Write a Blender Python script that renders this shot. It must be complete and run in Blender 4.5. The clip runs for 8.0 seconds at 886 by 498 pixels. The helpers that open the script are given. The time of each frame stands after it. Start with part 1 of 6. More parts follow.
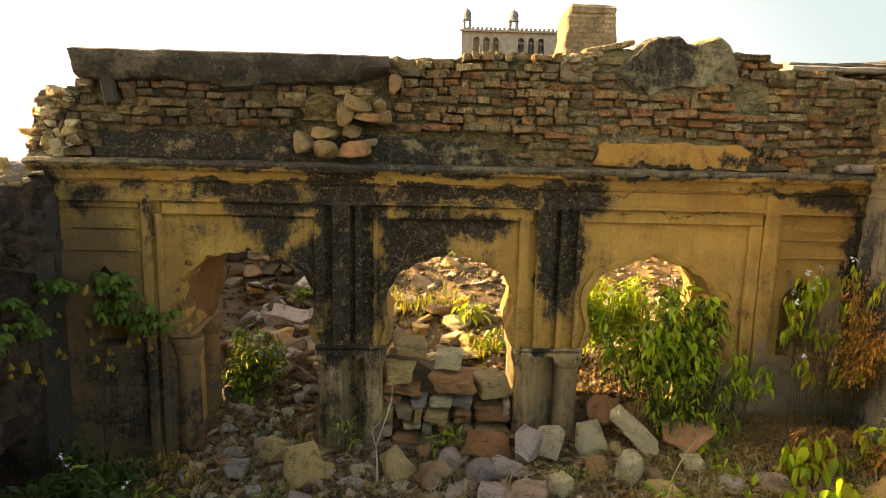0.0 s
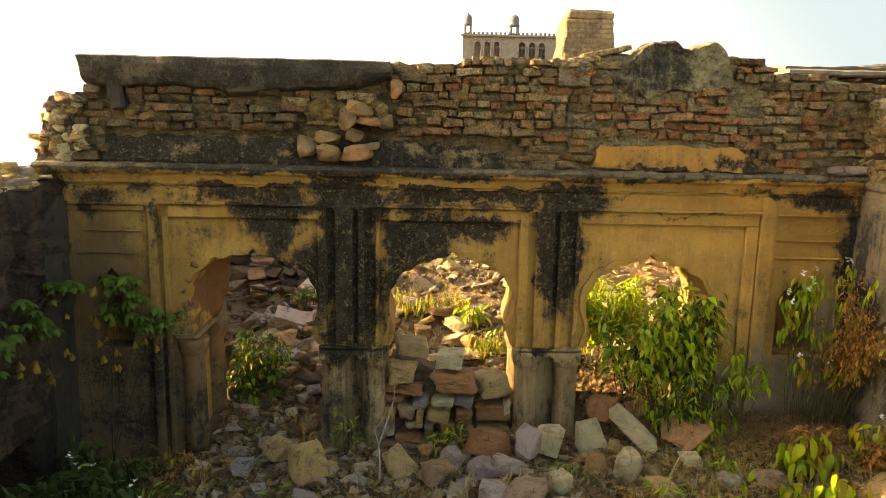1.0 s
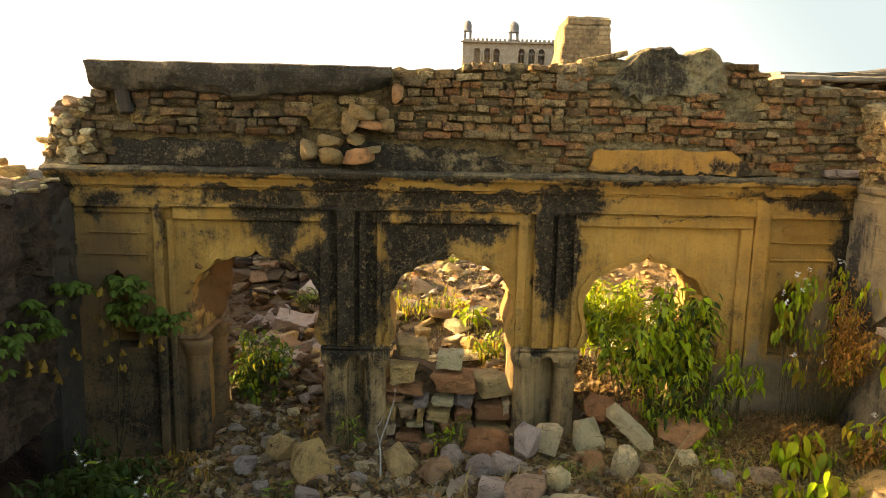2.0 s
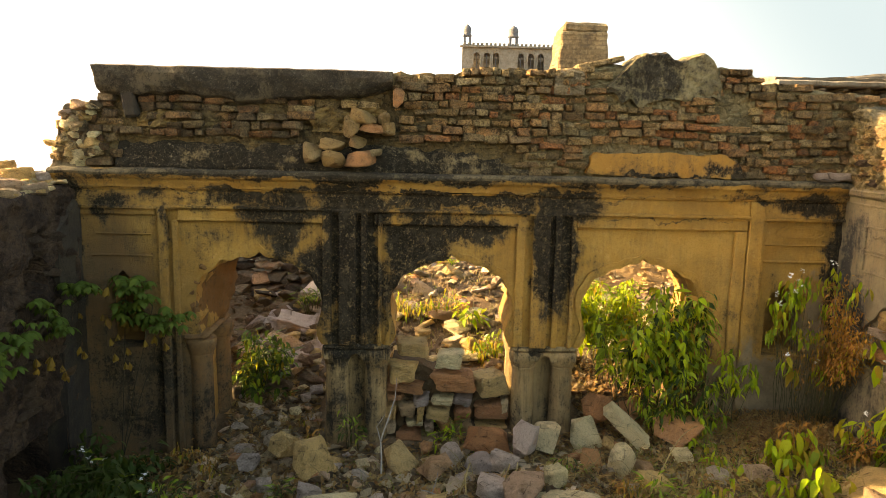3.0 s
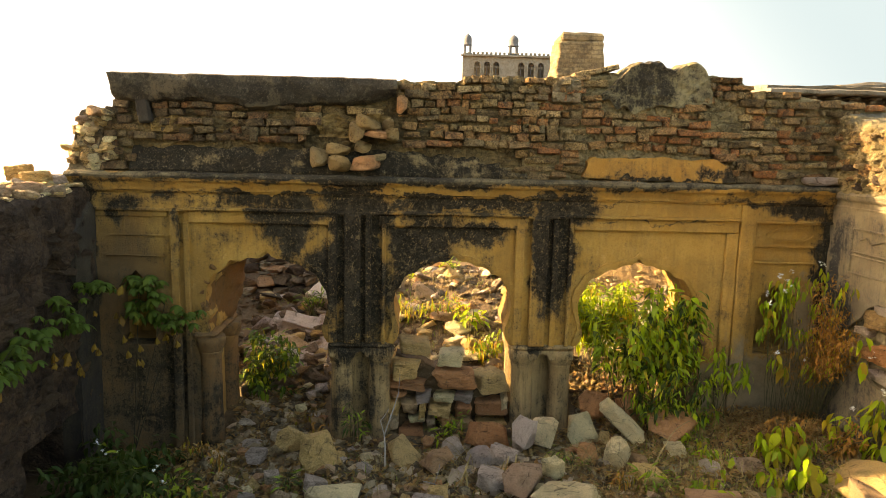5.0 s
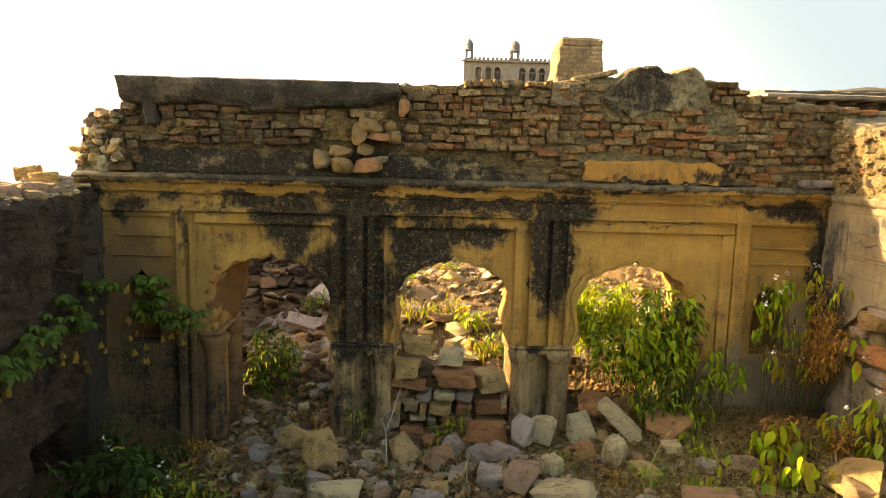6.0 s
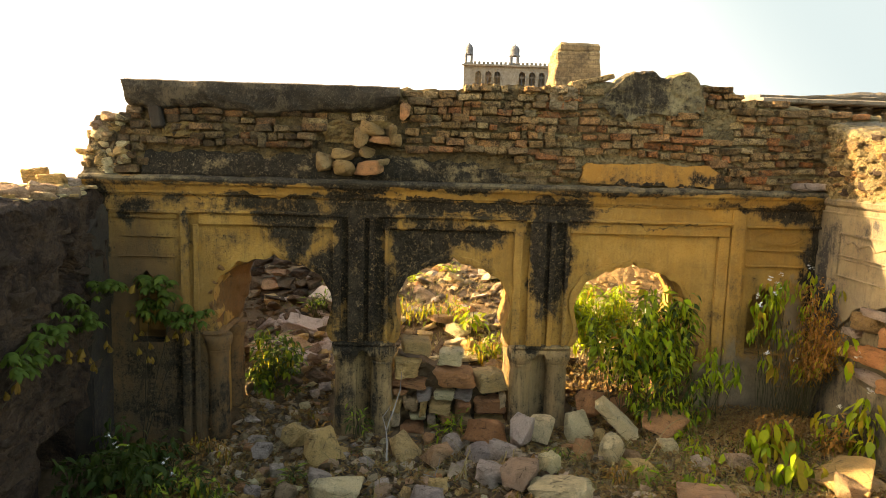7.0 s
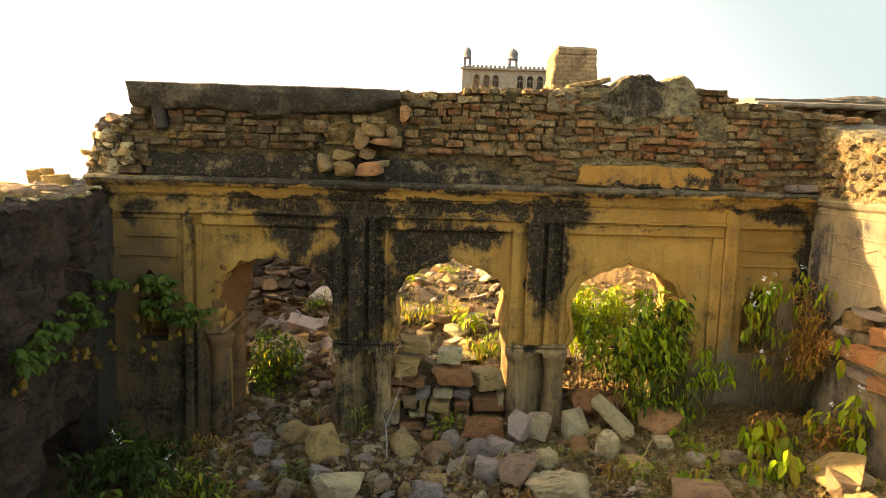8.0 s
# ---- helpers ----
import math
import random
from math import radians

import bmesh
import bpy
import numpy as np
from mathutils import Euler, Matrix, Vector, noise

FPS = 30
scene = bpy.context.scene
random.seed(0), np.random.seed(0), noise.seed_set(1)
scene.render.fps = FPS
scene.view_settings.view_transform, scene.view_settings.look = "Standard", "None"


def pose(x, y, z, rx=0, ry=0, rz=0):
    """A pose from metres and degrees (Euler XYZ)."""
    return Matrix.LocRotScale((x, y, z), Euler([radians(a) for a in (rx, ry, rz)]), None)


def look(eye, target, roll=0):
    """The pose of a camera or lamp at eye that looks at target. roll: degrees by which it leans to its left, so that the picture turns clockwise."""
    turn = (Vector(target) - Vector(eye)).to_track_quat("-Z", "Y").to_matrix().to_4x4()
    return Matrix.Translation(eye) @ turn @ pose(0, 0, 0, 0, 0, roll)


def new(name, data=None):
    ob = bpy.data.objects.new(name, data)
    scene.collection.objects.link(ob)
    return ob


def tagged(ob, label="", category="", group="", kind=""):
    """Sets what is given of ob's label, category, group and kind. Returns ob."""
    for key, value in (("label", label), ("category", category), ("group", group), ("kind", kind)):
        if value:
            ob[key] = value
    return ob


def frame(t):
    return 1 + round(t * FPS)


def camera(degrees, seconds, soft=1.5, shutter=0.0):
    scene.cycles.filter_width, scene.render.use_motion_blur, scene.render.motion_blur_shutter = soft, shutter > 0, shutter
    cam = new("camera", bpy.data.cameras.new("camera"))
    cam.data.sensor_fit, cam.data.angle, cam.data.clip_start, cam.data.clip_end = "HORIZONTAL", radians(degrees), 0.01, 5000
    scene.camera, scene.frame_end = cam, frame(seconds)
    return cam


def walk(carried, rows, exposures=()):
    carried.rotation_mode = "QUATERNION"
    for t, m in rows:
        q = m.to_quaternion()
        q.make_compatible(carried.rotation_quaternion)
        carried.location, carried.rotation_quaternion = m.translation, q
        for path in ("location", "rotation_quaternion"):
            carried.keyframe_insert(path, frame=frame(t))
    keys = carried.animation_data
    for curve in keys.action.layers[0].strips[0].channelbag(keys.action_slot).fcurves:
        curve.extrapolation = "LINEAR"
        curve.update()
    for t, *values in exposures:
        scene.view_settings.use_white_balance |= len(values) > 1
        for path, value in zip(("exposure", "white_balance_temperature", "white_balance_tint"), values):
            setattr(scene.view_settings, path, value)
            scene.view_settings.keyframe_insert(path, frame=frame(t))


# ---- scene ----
cam = camera(64.0, 8.0, soft=0.85)
PATH = [
    (0, (-0.308, -6.615, 3.152), (-0.248, -4.647, 2.801), 1.4),
    (0.5, (-0.301, -6.672, 3.15), (-0.246, -4.703, 2.805), 1.3),
    (1, (-0.305, -6.733, 3.146), (-0.25, -4.763, 2.807), 1.2),
    (1.5, (-0.308, -6.795, 3.134), (-0.253, -4.823, 2.804), 1.2),
    (3, (-0.319, -6.989, 3.118), (-0.262, -5.014, 2.807), 1.3),
    (3.5, (-0.323, -7.054, 3.109), (-0.266, -5.078, 2.805), 1.3),
    (4, (-0.328, -7.121, 3.099), (-0.271, -5.144, 2.801), 1.3),
    (4.5, (-0.338, -7.186, 3.095), (-0.281, -5.208, 2.801), 1.3),
    (6, (-0.342, -7.38, 3.059), (-0.289, -5.4, 2.785), 1.5),
    (6.5, (-0.347, -7.437, 3.058), (-0.294, -5.456, 2.788), 1.5),
    (7, (-0.349, -7.506, 3.048), (-0.295, -5.524, 2.785), 1.6),
    (7.5, (-0.359, -7.565, 3.041), (-0.302, -5.582, 2.782), 1.6),
    (8, (-0.362, -7.63, 3.03), (-0.303, -5.647, 2.776), 1.7),
]
walk(cam, [(t, look(eye, target, roll)) for t, eye, target, roll in PATH], [(0.0, 2.67, 9300, 14), (8.0, 2.67, 9300, 14)])


# ---- world and sun ----
SUN = Vector((-2.2, 0.488, 0.755)).normalized()      # towards the sun
world = bpy.data.worlds.new("world")
scene.world = world
world.use_nodes = True
wn = world.node_tree
sky = wn.nodes.new("ShaderNodeTexSky")
sky.sky_type, sky.sun_disc = "NISHITA", False
sky.sun_elevation = math.asin(SUN.z)
sky.sun_rotation = math.atan2(SUN.x, SUN.y)
sky.air_density, sky.dust_density, sky.ozone_density = 1.0, 2.5, 1.0
wn.links.new(sky.outputs[0], wn.nodes["Background"].inputs[0])
wn.nodes["Background"].inputs[1].default_value = 0.15
sun_data = bpy.data.lights.new("sun", "SUN")
sun_data.energy, sun_data.angle, sun_data.color = 4.5, radians(0.6), (1.0, 0.82, 0.58)
sun = new("sun", sun_data)
sun.matrix_world = look(SUN * 50, (0, 0, 0))


# ---- materials ----
class Nodes:
    """Small wrapper that builds a node material."""

    def __init__(self, name):
        self.mat = bpy.data.materials.new(name)
        self.mat.use_nodes = True
        self.t = self.mat.node_tree
        self.bsdf = self.t.nodes["Principled BSDF"]
        self.obj = self.add("ShaderNodeTexCoord").outputs["Object"]
        self.bsdf.inputs["Specular IOR Level"].default_value = 0.12

    def add(self, kind, operation="", feature=""):
        n = self.t.nodes.new(kind)
        if operation:
            n.operation = operation
        if feature:
            n.feature = feature
        return n

    def put(self, sock, v):
        if isinstance(v, bpy.types.NodeSocket):
            self.t.links.new(v, sock)
        elif v is not None:
            sock.default_value = v

    def math(self, op, a, b=None, c=None, clamp=False):
        n = self.add("ShaderNodeMath", operation=op)
        n.use_clamp = clamp
        for i, v in enumerate((a, b, c)):
            self.put(n.inputs[i], v)
        return n.outputs[0]

    def vec(self, scale, where=None, shift=(0, 0, 0)):
        n = self.add("ShaderNodeMapping")
        self.put(n.inputs[0], where or self.obj)
        n.inputs["Scale"].default_value = scale
        self.put(n.inputs["Location"], shift)
        return n.outputs[0]

    def noise(self, scale, detail=4.0, rough=0.6, where=None, dist=0.0):
        n = self.add("ShaderNodeTexNoise")
        self.put(n.inputs["Vector"], where or self.obj)
        n.inputs["Scale"].default_value, n.inputs["Detail"].default_value = scale, detail
        n.inputs["Roughness"].default_value, n.inputs["Distortion"].default_value = rough, dist
        return n.outputs[0]

    def voronoi(self, scale, where=None, out="Distance", feature="F1"):
        n = self.add("ShaderNodeTexVoronoi", feature=feature)
        self.put(n.inputs["Vector"], where or self.obj)
        n.inputs["Scale"].default_value = scale
        return n.outputs[out]

    def ramp(self, fac, stops):
        n = self.add("ShaderNodeValToRGB")
        self.put(n.inputs[0], fac)
        e = n.color_ramp.elements
        while len(e) < len(stops):
            e.new(0.5)
        for el, (p, c) in zip(e, stops):
            el.position = p
            el.color = (*c, 1) if len(c) == 3 else c
        return n.outputs[0]

    def step(self, v, lo, hi):
        n = self.add("ShaderNodeMapRange")
        n.interpolation_type = "SMOOTHSTEP"
        self.put(n.inputs[0], v)
        n.inputs[1].default_value, n.inputs[2].default_value = lo, hi
        return n.outputs[0]

    def mix(self, fac, a, b, mode="MIX"):
        n = self.add("ShaderNodeMix")
        n.data_type, n.blend_type = "RGBA", mode
        self.put(n.inputs[0], fac)
        self.put(n.inputs[6], (*a, 1) if isinstance(a, tuple) else a)
        self.put(n.inputs[7], (*b, 1) if isinstance(b, tuple) else b)
        return n.outputs[2]

    def bump(self, height, strength=0.5, dist=0.01, normal=None):
        n = self.add("ShaderNodeBump")
        n.inputs["Strength"].default_value, n.inputs["Distance"].default_value = strength, dist
        self.put(n.inputs["Height"], height)
        if normal is not None:
            self.put(n.inputs["Normal"], normal)
        return n.outputs[0]

    def done(self, color, rough=0.9, normal=None):
        self.put(self.bsdf.inputs["Base Color"], color)
        self.put(self.bsdf.inputs["Roughness"], rough)
        if normal is not None:
            self.put(self.bsdf.inputs["Normal"], normal)
        return self.mat


def xz_blobs(n, blobs):
    """The strongest of several soft ovals (x, z, half width, half height, strength) on the wall."""
    ragged = n.add("ShaderNodeTexNoise")
    n.put(ragged.inputs["Vector"], n.obj)
    ragged.inputs["Scale"].default_value, ragged.inputs["Detail"].default_value, ragged.inputs["Roughness"].default_value = 3.2, 7.0, 0.62
    warp = n.add("ShaderNodeVectorMath", operation="MULTIPLY_ADD")
    n.put(warp.inputs[0], ragged.outputs["Color"])
    warp.inputs[1].default_value = (0.42, 0.0, 0.42)
    n.put(warp.inputs[2], n.vec((1, 1, 1), shift=(-0.21, 0, -0.21)))
    sep = n.add("ShaderNodeSeparateXYZ")
    n.put(sep.inputs[0], warp.outputs[0])
    best = 0.0
    for cx, cz, rx, rz, s in blobs:
        dx = n.math("DIVIDE", n.math("SUBTRACT", sep.outputs[0], cx), rx)
        dz = n.math("DIVIDE", n.math("SUBTRACT", sep.outputs[2], cz), rz)
        r = n.math("ADD", n.math("POWER", n.math("ABSOLUTE", dx), 2.0), n.math("POWER", n.math("ABSOLUTE", dz), 2.0))
        v = n.math("MULTIPLY", n.math("SUBTRACT", 1.0, r, clamp=True), s)
        best = n.math("MAXIMUM", best, v)
    return best


def plaster(name, base, base2, blobs, bias=0.0, black=(0.009, 0.008, 0.006), grey=(0.15, 0.125, 0.082), streaks=0.5, size=3.0, flecks=0.62, clean=(), lost=(), browned=()):
    """Lime wash with soft brown patches, black mould that frays into streaks and specks, and spots where the coat is
    gone.
    """
    n = Nodes(name)
    tone = n.noise(1.7, 5, 0.65)
    col = n.mix(n.step(tone, 0.3, 0.7), base, base2)
    col = n.mix(n.math("MULTIPLY", n.step(n.noise(38, 3, 0.7), 0.45, 0.75), 0.45), col, tuple(c * 0.66 for c in base))
    col = n.mix(n.math("MULTIPLY", n.step(n.noise(0.9, 7, 0.7, dist=0.5), 0.35, 0.7), 0.7), col, tuple(c * k for c, k in zip(base, (0.66, 0.6, 0.55))))
    col = n.mix(n.step(n.noise(120, 4, 0.85), 0.5, 0.68), col, n.mix(0.35, col, tuple(c * 0.35 for c in base)))
    pale = n.step(n.noise(5.5, 8, 0.78), 0.58, 0.70)
    col = n.mix(n.math("MULTIPLY", pale, 0.35), col, tuple(min(1, c * 1.35 + 0.05) for c in base2))
    brown_mask = 0.0
    if browned:
        brown_mask = n.step(n.math("ADD", xz_blobs(n, browned), n.math("MULTIPLY_ADD", n.noise(1.6, 6, 0.6), 0.5, -0.25)), 0.0, 0.75)
        col = n.mix(n.math("MULTIPLY", brown_mask, 0.9), col, n.mix(n.step(n.noise(2.6, 7, 0.65), 0.35, 0.68), (0.13, 0.078, 0.039), (0.068, 0.05, 0.033)))
    spread = xz_blobs(n, blobs)
    streak = n.noise(1.0, 6, 0.72, where=n.vec((13, 13, 1.3)), dist=0.5)
    patch = n.noise(size, 13, 0.72, dist=0.2)
    speck = n.noise(24, 8, 0.85)
    m = n.math("MULTIPLY_ADD", patch, 1.25, 0.36 + bias - 0.5 * 1.25)
    m = n.math("ADD", m, n.math("MULTIPLY_ADD", streak, streaks, -0.5 * streaks))
    m = n.math("ADD", m, n.math("MULTIPLY_ADD", speck, flecks, -0.5 * flecks))
    m = n.math("ADD", m, n.math("MULTIPLY", spread, 0.6))
    if clean:
        m = n.math("SUBTRACT", m, n.math("MULTIPLY", xz_blobs(n, clean), 0.6))
    if browned:
        m = n.math("SUBTRACT", m, n.math("MULTIPLY", brown_mask, 0.2))
    grime = n.step(n.math("ADD", n.noise(1.1, 6, 0.7, dist=0.6), n.math("MULTIPLY", n.math("SUBTRACT", streak, 0.5), 0.5)), 0.40, 0.66)
    col = n.mix(n.math("MULTIPLY", grime, 0.55), col, n.mix(0.55, col, (0.10, 0.075, 0.042)))
    soot = n.step(m, 0.46, 0.66)
    dark = n.mix(n.step(n.noise(6, 10, 0.78), 0.45, 0.66), black, tuple(0.3 * g for g in grey))
    dark = n.mix(n.math("MULTIPLY", n.step(n.noise(42, 8, 0.9), 0.50, 0.62), 0.6), dark, tuple(0.55 * g for g in grey))
    worn = n.step(n.math("ADD", n.noise(11, 10, 0.85), n.math("MULTIPLY_ADD", streak, 0.25, -0.125)), 0.54, 0.62)
    dark = n.mix(n.math("MULTIPLY", worn, 0.45), dark, n.mix(0.25, grey, base2))
    dark = n.mix(n.math("MULTIPLY", n.step(n.noise(75, 5, 0.8), 0.61, 0.65), 0.5), dark, (0.32, 0.28, 0.21))
    flaked = n.step(n.math("ADD", n.noise(29, 9, 0.85), n.math("MULTIPLY_ADD", patch, -0.3, 0.15)), 0.575, 0.61)
    dark = n.mix(n.math("MULTIPLY", flaked, 0.6), dark, n.mix(0.5, base2, (0.34, 0.28, 0.19)))
    if lost:
        gone = n.step(n.math("ADD", xz_blobs(n, lost), n.math("MULTIPLY_ADD", n.noise(2.3, 9, 0.7, dist=0.3), 1.1, -0.55)), 0.2, 0.42)
        earthy = n.mix(n.step(n.noise(6, 8, 0.75), 0.4, 0.65), (0.25, 0.195, 0.125), (0.17, 0.135, 0.09))
        col = n.mix(n.math("MULTIPLY", gone, 0.85), col, earthy)
        m = n.math("SUBTRACT", m, n.math("MULTIPLY", gone, 0.2))
    col = n.mix(n.math("MULTIPLY", n.step(m, 0.27, 0.56), 0.8), col, n.mix(0.6, col, tuple(c * 0.5 for c in grey)))
    fringe = n.math("MULTIPLY", n.step(m, 0.30, 0.5), n.step(n.noise(52, 7, 0.8), 0.54, 0.61))
    col = n.mix(n.math("MULTIPLY", fringe, 0.85), col, black)
    col = n.mix(n.math("MULTIPLY", soot, 0.96), col, dark)
    h = n.math("ADD", n.noise(60, 6, 0.75), n.math("MULTIPLY", n.noise(7, 4, 0.6), 2.0))
    h = n.math("SUBTRACT", h, n.math("MULTIPLY", soot, 0.35))
    h = n.math("ADD", h, n.math("MULTIPLY", n.noise(140, 4, 0.8), 0.6))
    return n.done(col, 0.92, n.bump(h, 0.9, 0.016))


WALL_STAINS_AND_DARKS = [
    (-1.55, 2.2, 0.34, 0.28, 0.85), (-2.25, 2.47, 0.4, 0.07, 0.5),
    (-2.45, 2.36, 0.22, 0.12, 0.65), (-3.5, 2.3, 0.12, 0.16, 0.7), (-1.7, 2.05, 0.16, 0.3, 0.6), (-3.0, 2.5, 0.2, 0.1, 0.4),
    (-1.0, 2.1, 0.44, 1.35, 1.05), (-1.0, 1.35, 0.36, 0.6, 0.8), (-0.38, 2.1, 0.42, 0.42, 0.95), (0.2, 2.22, 0.5, 0.24, 0.8), (1.02, 2.0, 0.27, 0.8, 1.2),
    (-1.35, 1.75, 0.3, 0.6, 0.95), (-1.75, 2.3, 0.5, 0.3, 0.72), (-3.8, 1.6, 0.16, 1.7, 0.9), (3.92, 1.9, 0.15, 1.0, 0.7), (-3.35, 2.42, 0.3, 0.14, 0.55),
    # the ovals at x -3.2 and -3.35 darken most of the western bay
    (-2.0, 2.48, 0.9, 0.13, 0.5), (0.1, 2.49, 1.3, 0.10, 0.85), (2.9, 2.57, 0.7, 0.05, 0.6), (-3.2, 0.5, 0.95, 1.05, 0.72), (-3.35, 1.6, 0.62, 1.0, 0.22),
    (-0.5, 1.7, 0.25, 0.5, 0.7), (1.2, 2.52, 0.35, 0.26, 0.8), (3.6, 2.52, 0.5, 0.12, 0.6),
    # thin dark lines under the cornice, under the frieze and down a pilaster
    (0.0, 2.735, 4.6, 0.06, 0.65), (0.0, 2.565, 4.4, 0.018, 0.6), (-2.87, 2.1, 0.05, 0.6, 0.42), (2.2, 2.36, 1.0, 0.02, 0.7),
]
CLEAN = [(0.1, 2.625, 1.7, 0.035, 0.75), (-2.4, 2.625, 1.0, 0.03, 0.5), (0.35, 2.31, 0.5, 0.06, 0.6), (-0.55, 2.31, 0.2, 0.05, 0.5), (2.3, 2.45, 1.1, 0.3, 0.5), (2.2, 1.9, 1.05, 0.75, 0.42), (3.3, 2.1, 0.5, 0.45, 0.4), (1.75, 1.5, 0.35, 0.7, 0.4), (-0.74, 2.06, 0.12, 0.24, 0.75), (-1.42, 2.12, 0.2, 0.2, 0.6), (-2.4, 2.3, 0.3, 0.12, 0.6), (0.6, 1.9, 0.25, 0.5, 0.4), (-1.9, 2.62, 0.5, 0.05, 0.5)]
LOST = [(3.2, 0.4, 1.1, 0.75, 0.8), (3.0, 0.9, 0.3, 0.5, 0.35), (3.75, 1.2, 0.25, 0.8, 0.5)]
# three broad brown ovals over the western bay, strongest at its foot
BROWNED = [(-3.3, 0.35, 1.1, 1.15, 1.3), (-3.45, 1.5, 0.75, 1.2, 0.75), (-2.75, 1.5, 0.4, 0.9, 0.4)]
M_OCHRE = plaster("ochre_lime_plaster", (0.465, 0.25, 0.056), (0.54, 0.32, 0.088), WALL_STAINS_AND_DARKS, clean=CLEAN, lost=LOST, browned=BROWNED)
M_PATCH = plaster("ochre_patch", (0.487, 0.244, 0.052), (0.522, 0.304, 0.087), [(2.62, 2.86, 0.22, 0.09, 0.8), (1.5, 2.82, 0.2, 0.05, 0.5), (2.84, 2.85, 0.12, 0.3, 1.0), (2.0, 2.78, 0.9, 0.03, 0.7)], -0.06, flecks=0.8)
# inner plaster: less mould and a darker base than the outer face
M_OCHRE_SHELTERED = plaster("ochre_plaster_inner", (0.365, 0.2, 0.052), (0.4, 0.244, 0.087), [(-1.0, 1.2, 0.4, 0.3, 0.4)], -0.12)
M_SOOTY = plaster("weathered_dark_plaster", (0.348, 0.252, 0.113), (0.296, 0.226, 0.122), [(-2.0, 2.9, 3.0, 0.5, 0.5)], 0.12, grey=(0.1, 0.08, 0.05), streaks=0.3, size=4.2, flecks=0.7, clean=[(-1.98, 2.98, 0.2, 0.08, 0.42), (-2.55, 2.9, 0.16, 0.08, 0.42), (-0.42, 2.95, 0.14, 0.09, 0.34), (0.15, 2.92, 0.16, 0.07, 0.34), (-1.7, 2.85, 0.2, 0.06, 0.38)])
M_LEDGE = plaster("grey_lichen_plaster", (0.148, 0.117, 0.07), (0.104, 0.087, 0.057), [(-2.0, 3.6, 2.4, 0.3, 0.45)], 0.03, (0.026, 0.022, 0.016), streaks=0.2, size=4.0, flecks=0.9)
M_LICHEN = plaster("lichen_crust", (0.217, 0.174, 0.096), (0.174, 0.144, 0.083), [(-1.5, 2.73, 1.8, 0.2, 0.5)], 0.12, (0.026, 0.023, 0.017), streaks=0.2, size=7.0, flecks=1.0)
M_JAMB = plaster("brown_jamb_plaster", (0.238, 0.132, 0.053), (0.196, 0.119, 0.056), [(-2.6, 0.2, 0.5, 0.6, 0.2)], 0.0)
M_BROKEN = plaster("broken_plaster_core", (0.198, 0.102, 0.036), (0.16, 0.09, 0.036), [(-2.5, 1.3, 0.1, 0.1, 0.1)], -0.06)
M_COLUMN = plaster("column_plaster", (0.42, 0.285, 0.13), (0.32, 0.225, 0.11), [(-1.05, 1.0, 0.5, 0.2, 0.7), (-1.0, 0.5, 0.45, 0.6, 0.3), (-1.22, 0.55, 0.07, 0.5, 0.3), (1.0, 1.02, 0.4, 0.06, 0.4)], 0.0, streaks=0.9, flecks=0.35)


def rubble_mortar(name, a, b, dark, amount=0.5):
    """Crumbling lime mortar with stones and brick ends showing through."""
    n = Nodes(name)
    warp = n.add("ShaderNodeVectorMath", operation="MULTIPLY_ADD")
    wobbly = n.add("ShaderNodeTexNoise")
    wobbly.inputs["Scale"].default_value, wobbly.inputs["Detail"].default_value = 9.0, 6.0
    n.put(wobbly.inputs["Vector"], n.obj)
    n.put(warp.inputs[0], wobbly.outputs["Color"])
    warp.inputs[1].default_value = (0.16, 0.16, 0.16)
    n.put(warp.inputs[2], n.obj)
    where = n.vec((1, 1, 1.7), where=warp.outputs[0])
    cell = n.voronoi(8.5, where, "Color")
    edge = n.voronoi(8.5, where, "Distance", "DISTANCE_TO_EDGE")
    sep = n.add("ShaderNodeSeparateColor")
    n.put(sep.inputs[0], cell)
    col = n.mix(sep.outputs[0], a, b)
    col = n.mix(n.step(n.noise(6, 8, 0.75), 0.4, 0.62), col, n.mix(0.65, col, a))
    col = n.mix(n.math("MULTIPLY", n.step(edge, 0.12, 0.0), n.step(n.noise(5, 4, 0.6), 0.4, 0.6)), col, n.mix(0.35, col, dark))
    col = n.mix(n.math("MULTIPLY", n.step(n.noise(2.2, 9, 0.72, dist=0.7), 0.44, 0.62), amount), col, dark)
    col = n.mix(n.step(n.noise(45, 5, 0.8), 0.5, 0.72), col, n.mix(0.45, col, dark))
    col = n.mix(n.math("MULTIPLY", n.step(n.noise(26, 8, 0.88), 0.53, 0.60), 0.65), col, dark)
    col = n.mix(n.math("MULTIPLY", n.step(n.noise(58, 6, 0.85), 0.58, 0.64), 0.5), col, tuple(min(0.8, c * 1.9) for c in a))
    h = n.math("ADD", n.math("MULTIPLY", n.step(edge, 0.0, 0.3), 0.8), n.math("MULTIPLY", n.noise(22, 9, 0.8), 2.2))
    return n.done(col, 0.95, n.bump(h, 1.0, 0.03))


M_MORTAR = rubble_mortar("rubble_lime_mortar", (0.21, 0.145, 0.06), (0.13, 0.095, 0.047), (0.021, 0.017, 0.01), 0.7)
M_MORTAR_OCHRE = rubble_mortar("ochre_lime_mortar", (0.348, 0.226, 0.078), (0.27, 0.174, 0.07), (0.052, 0.039, 0.022), 0.45)
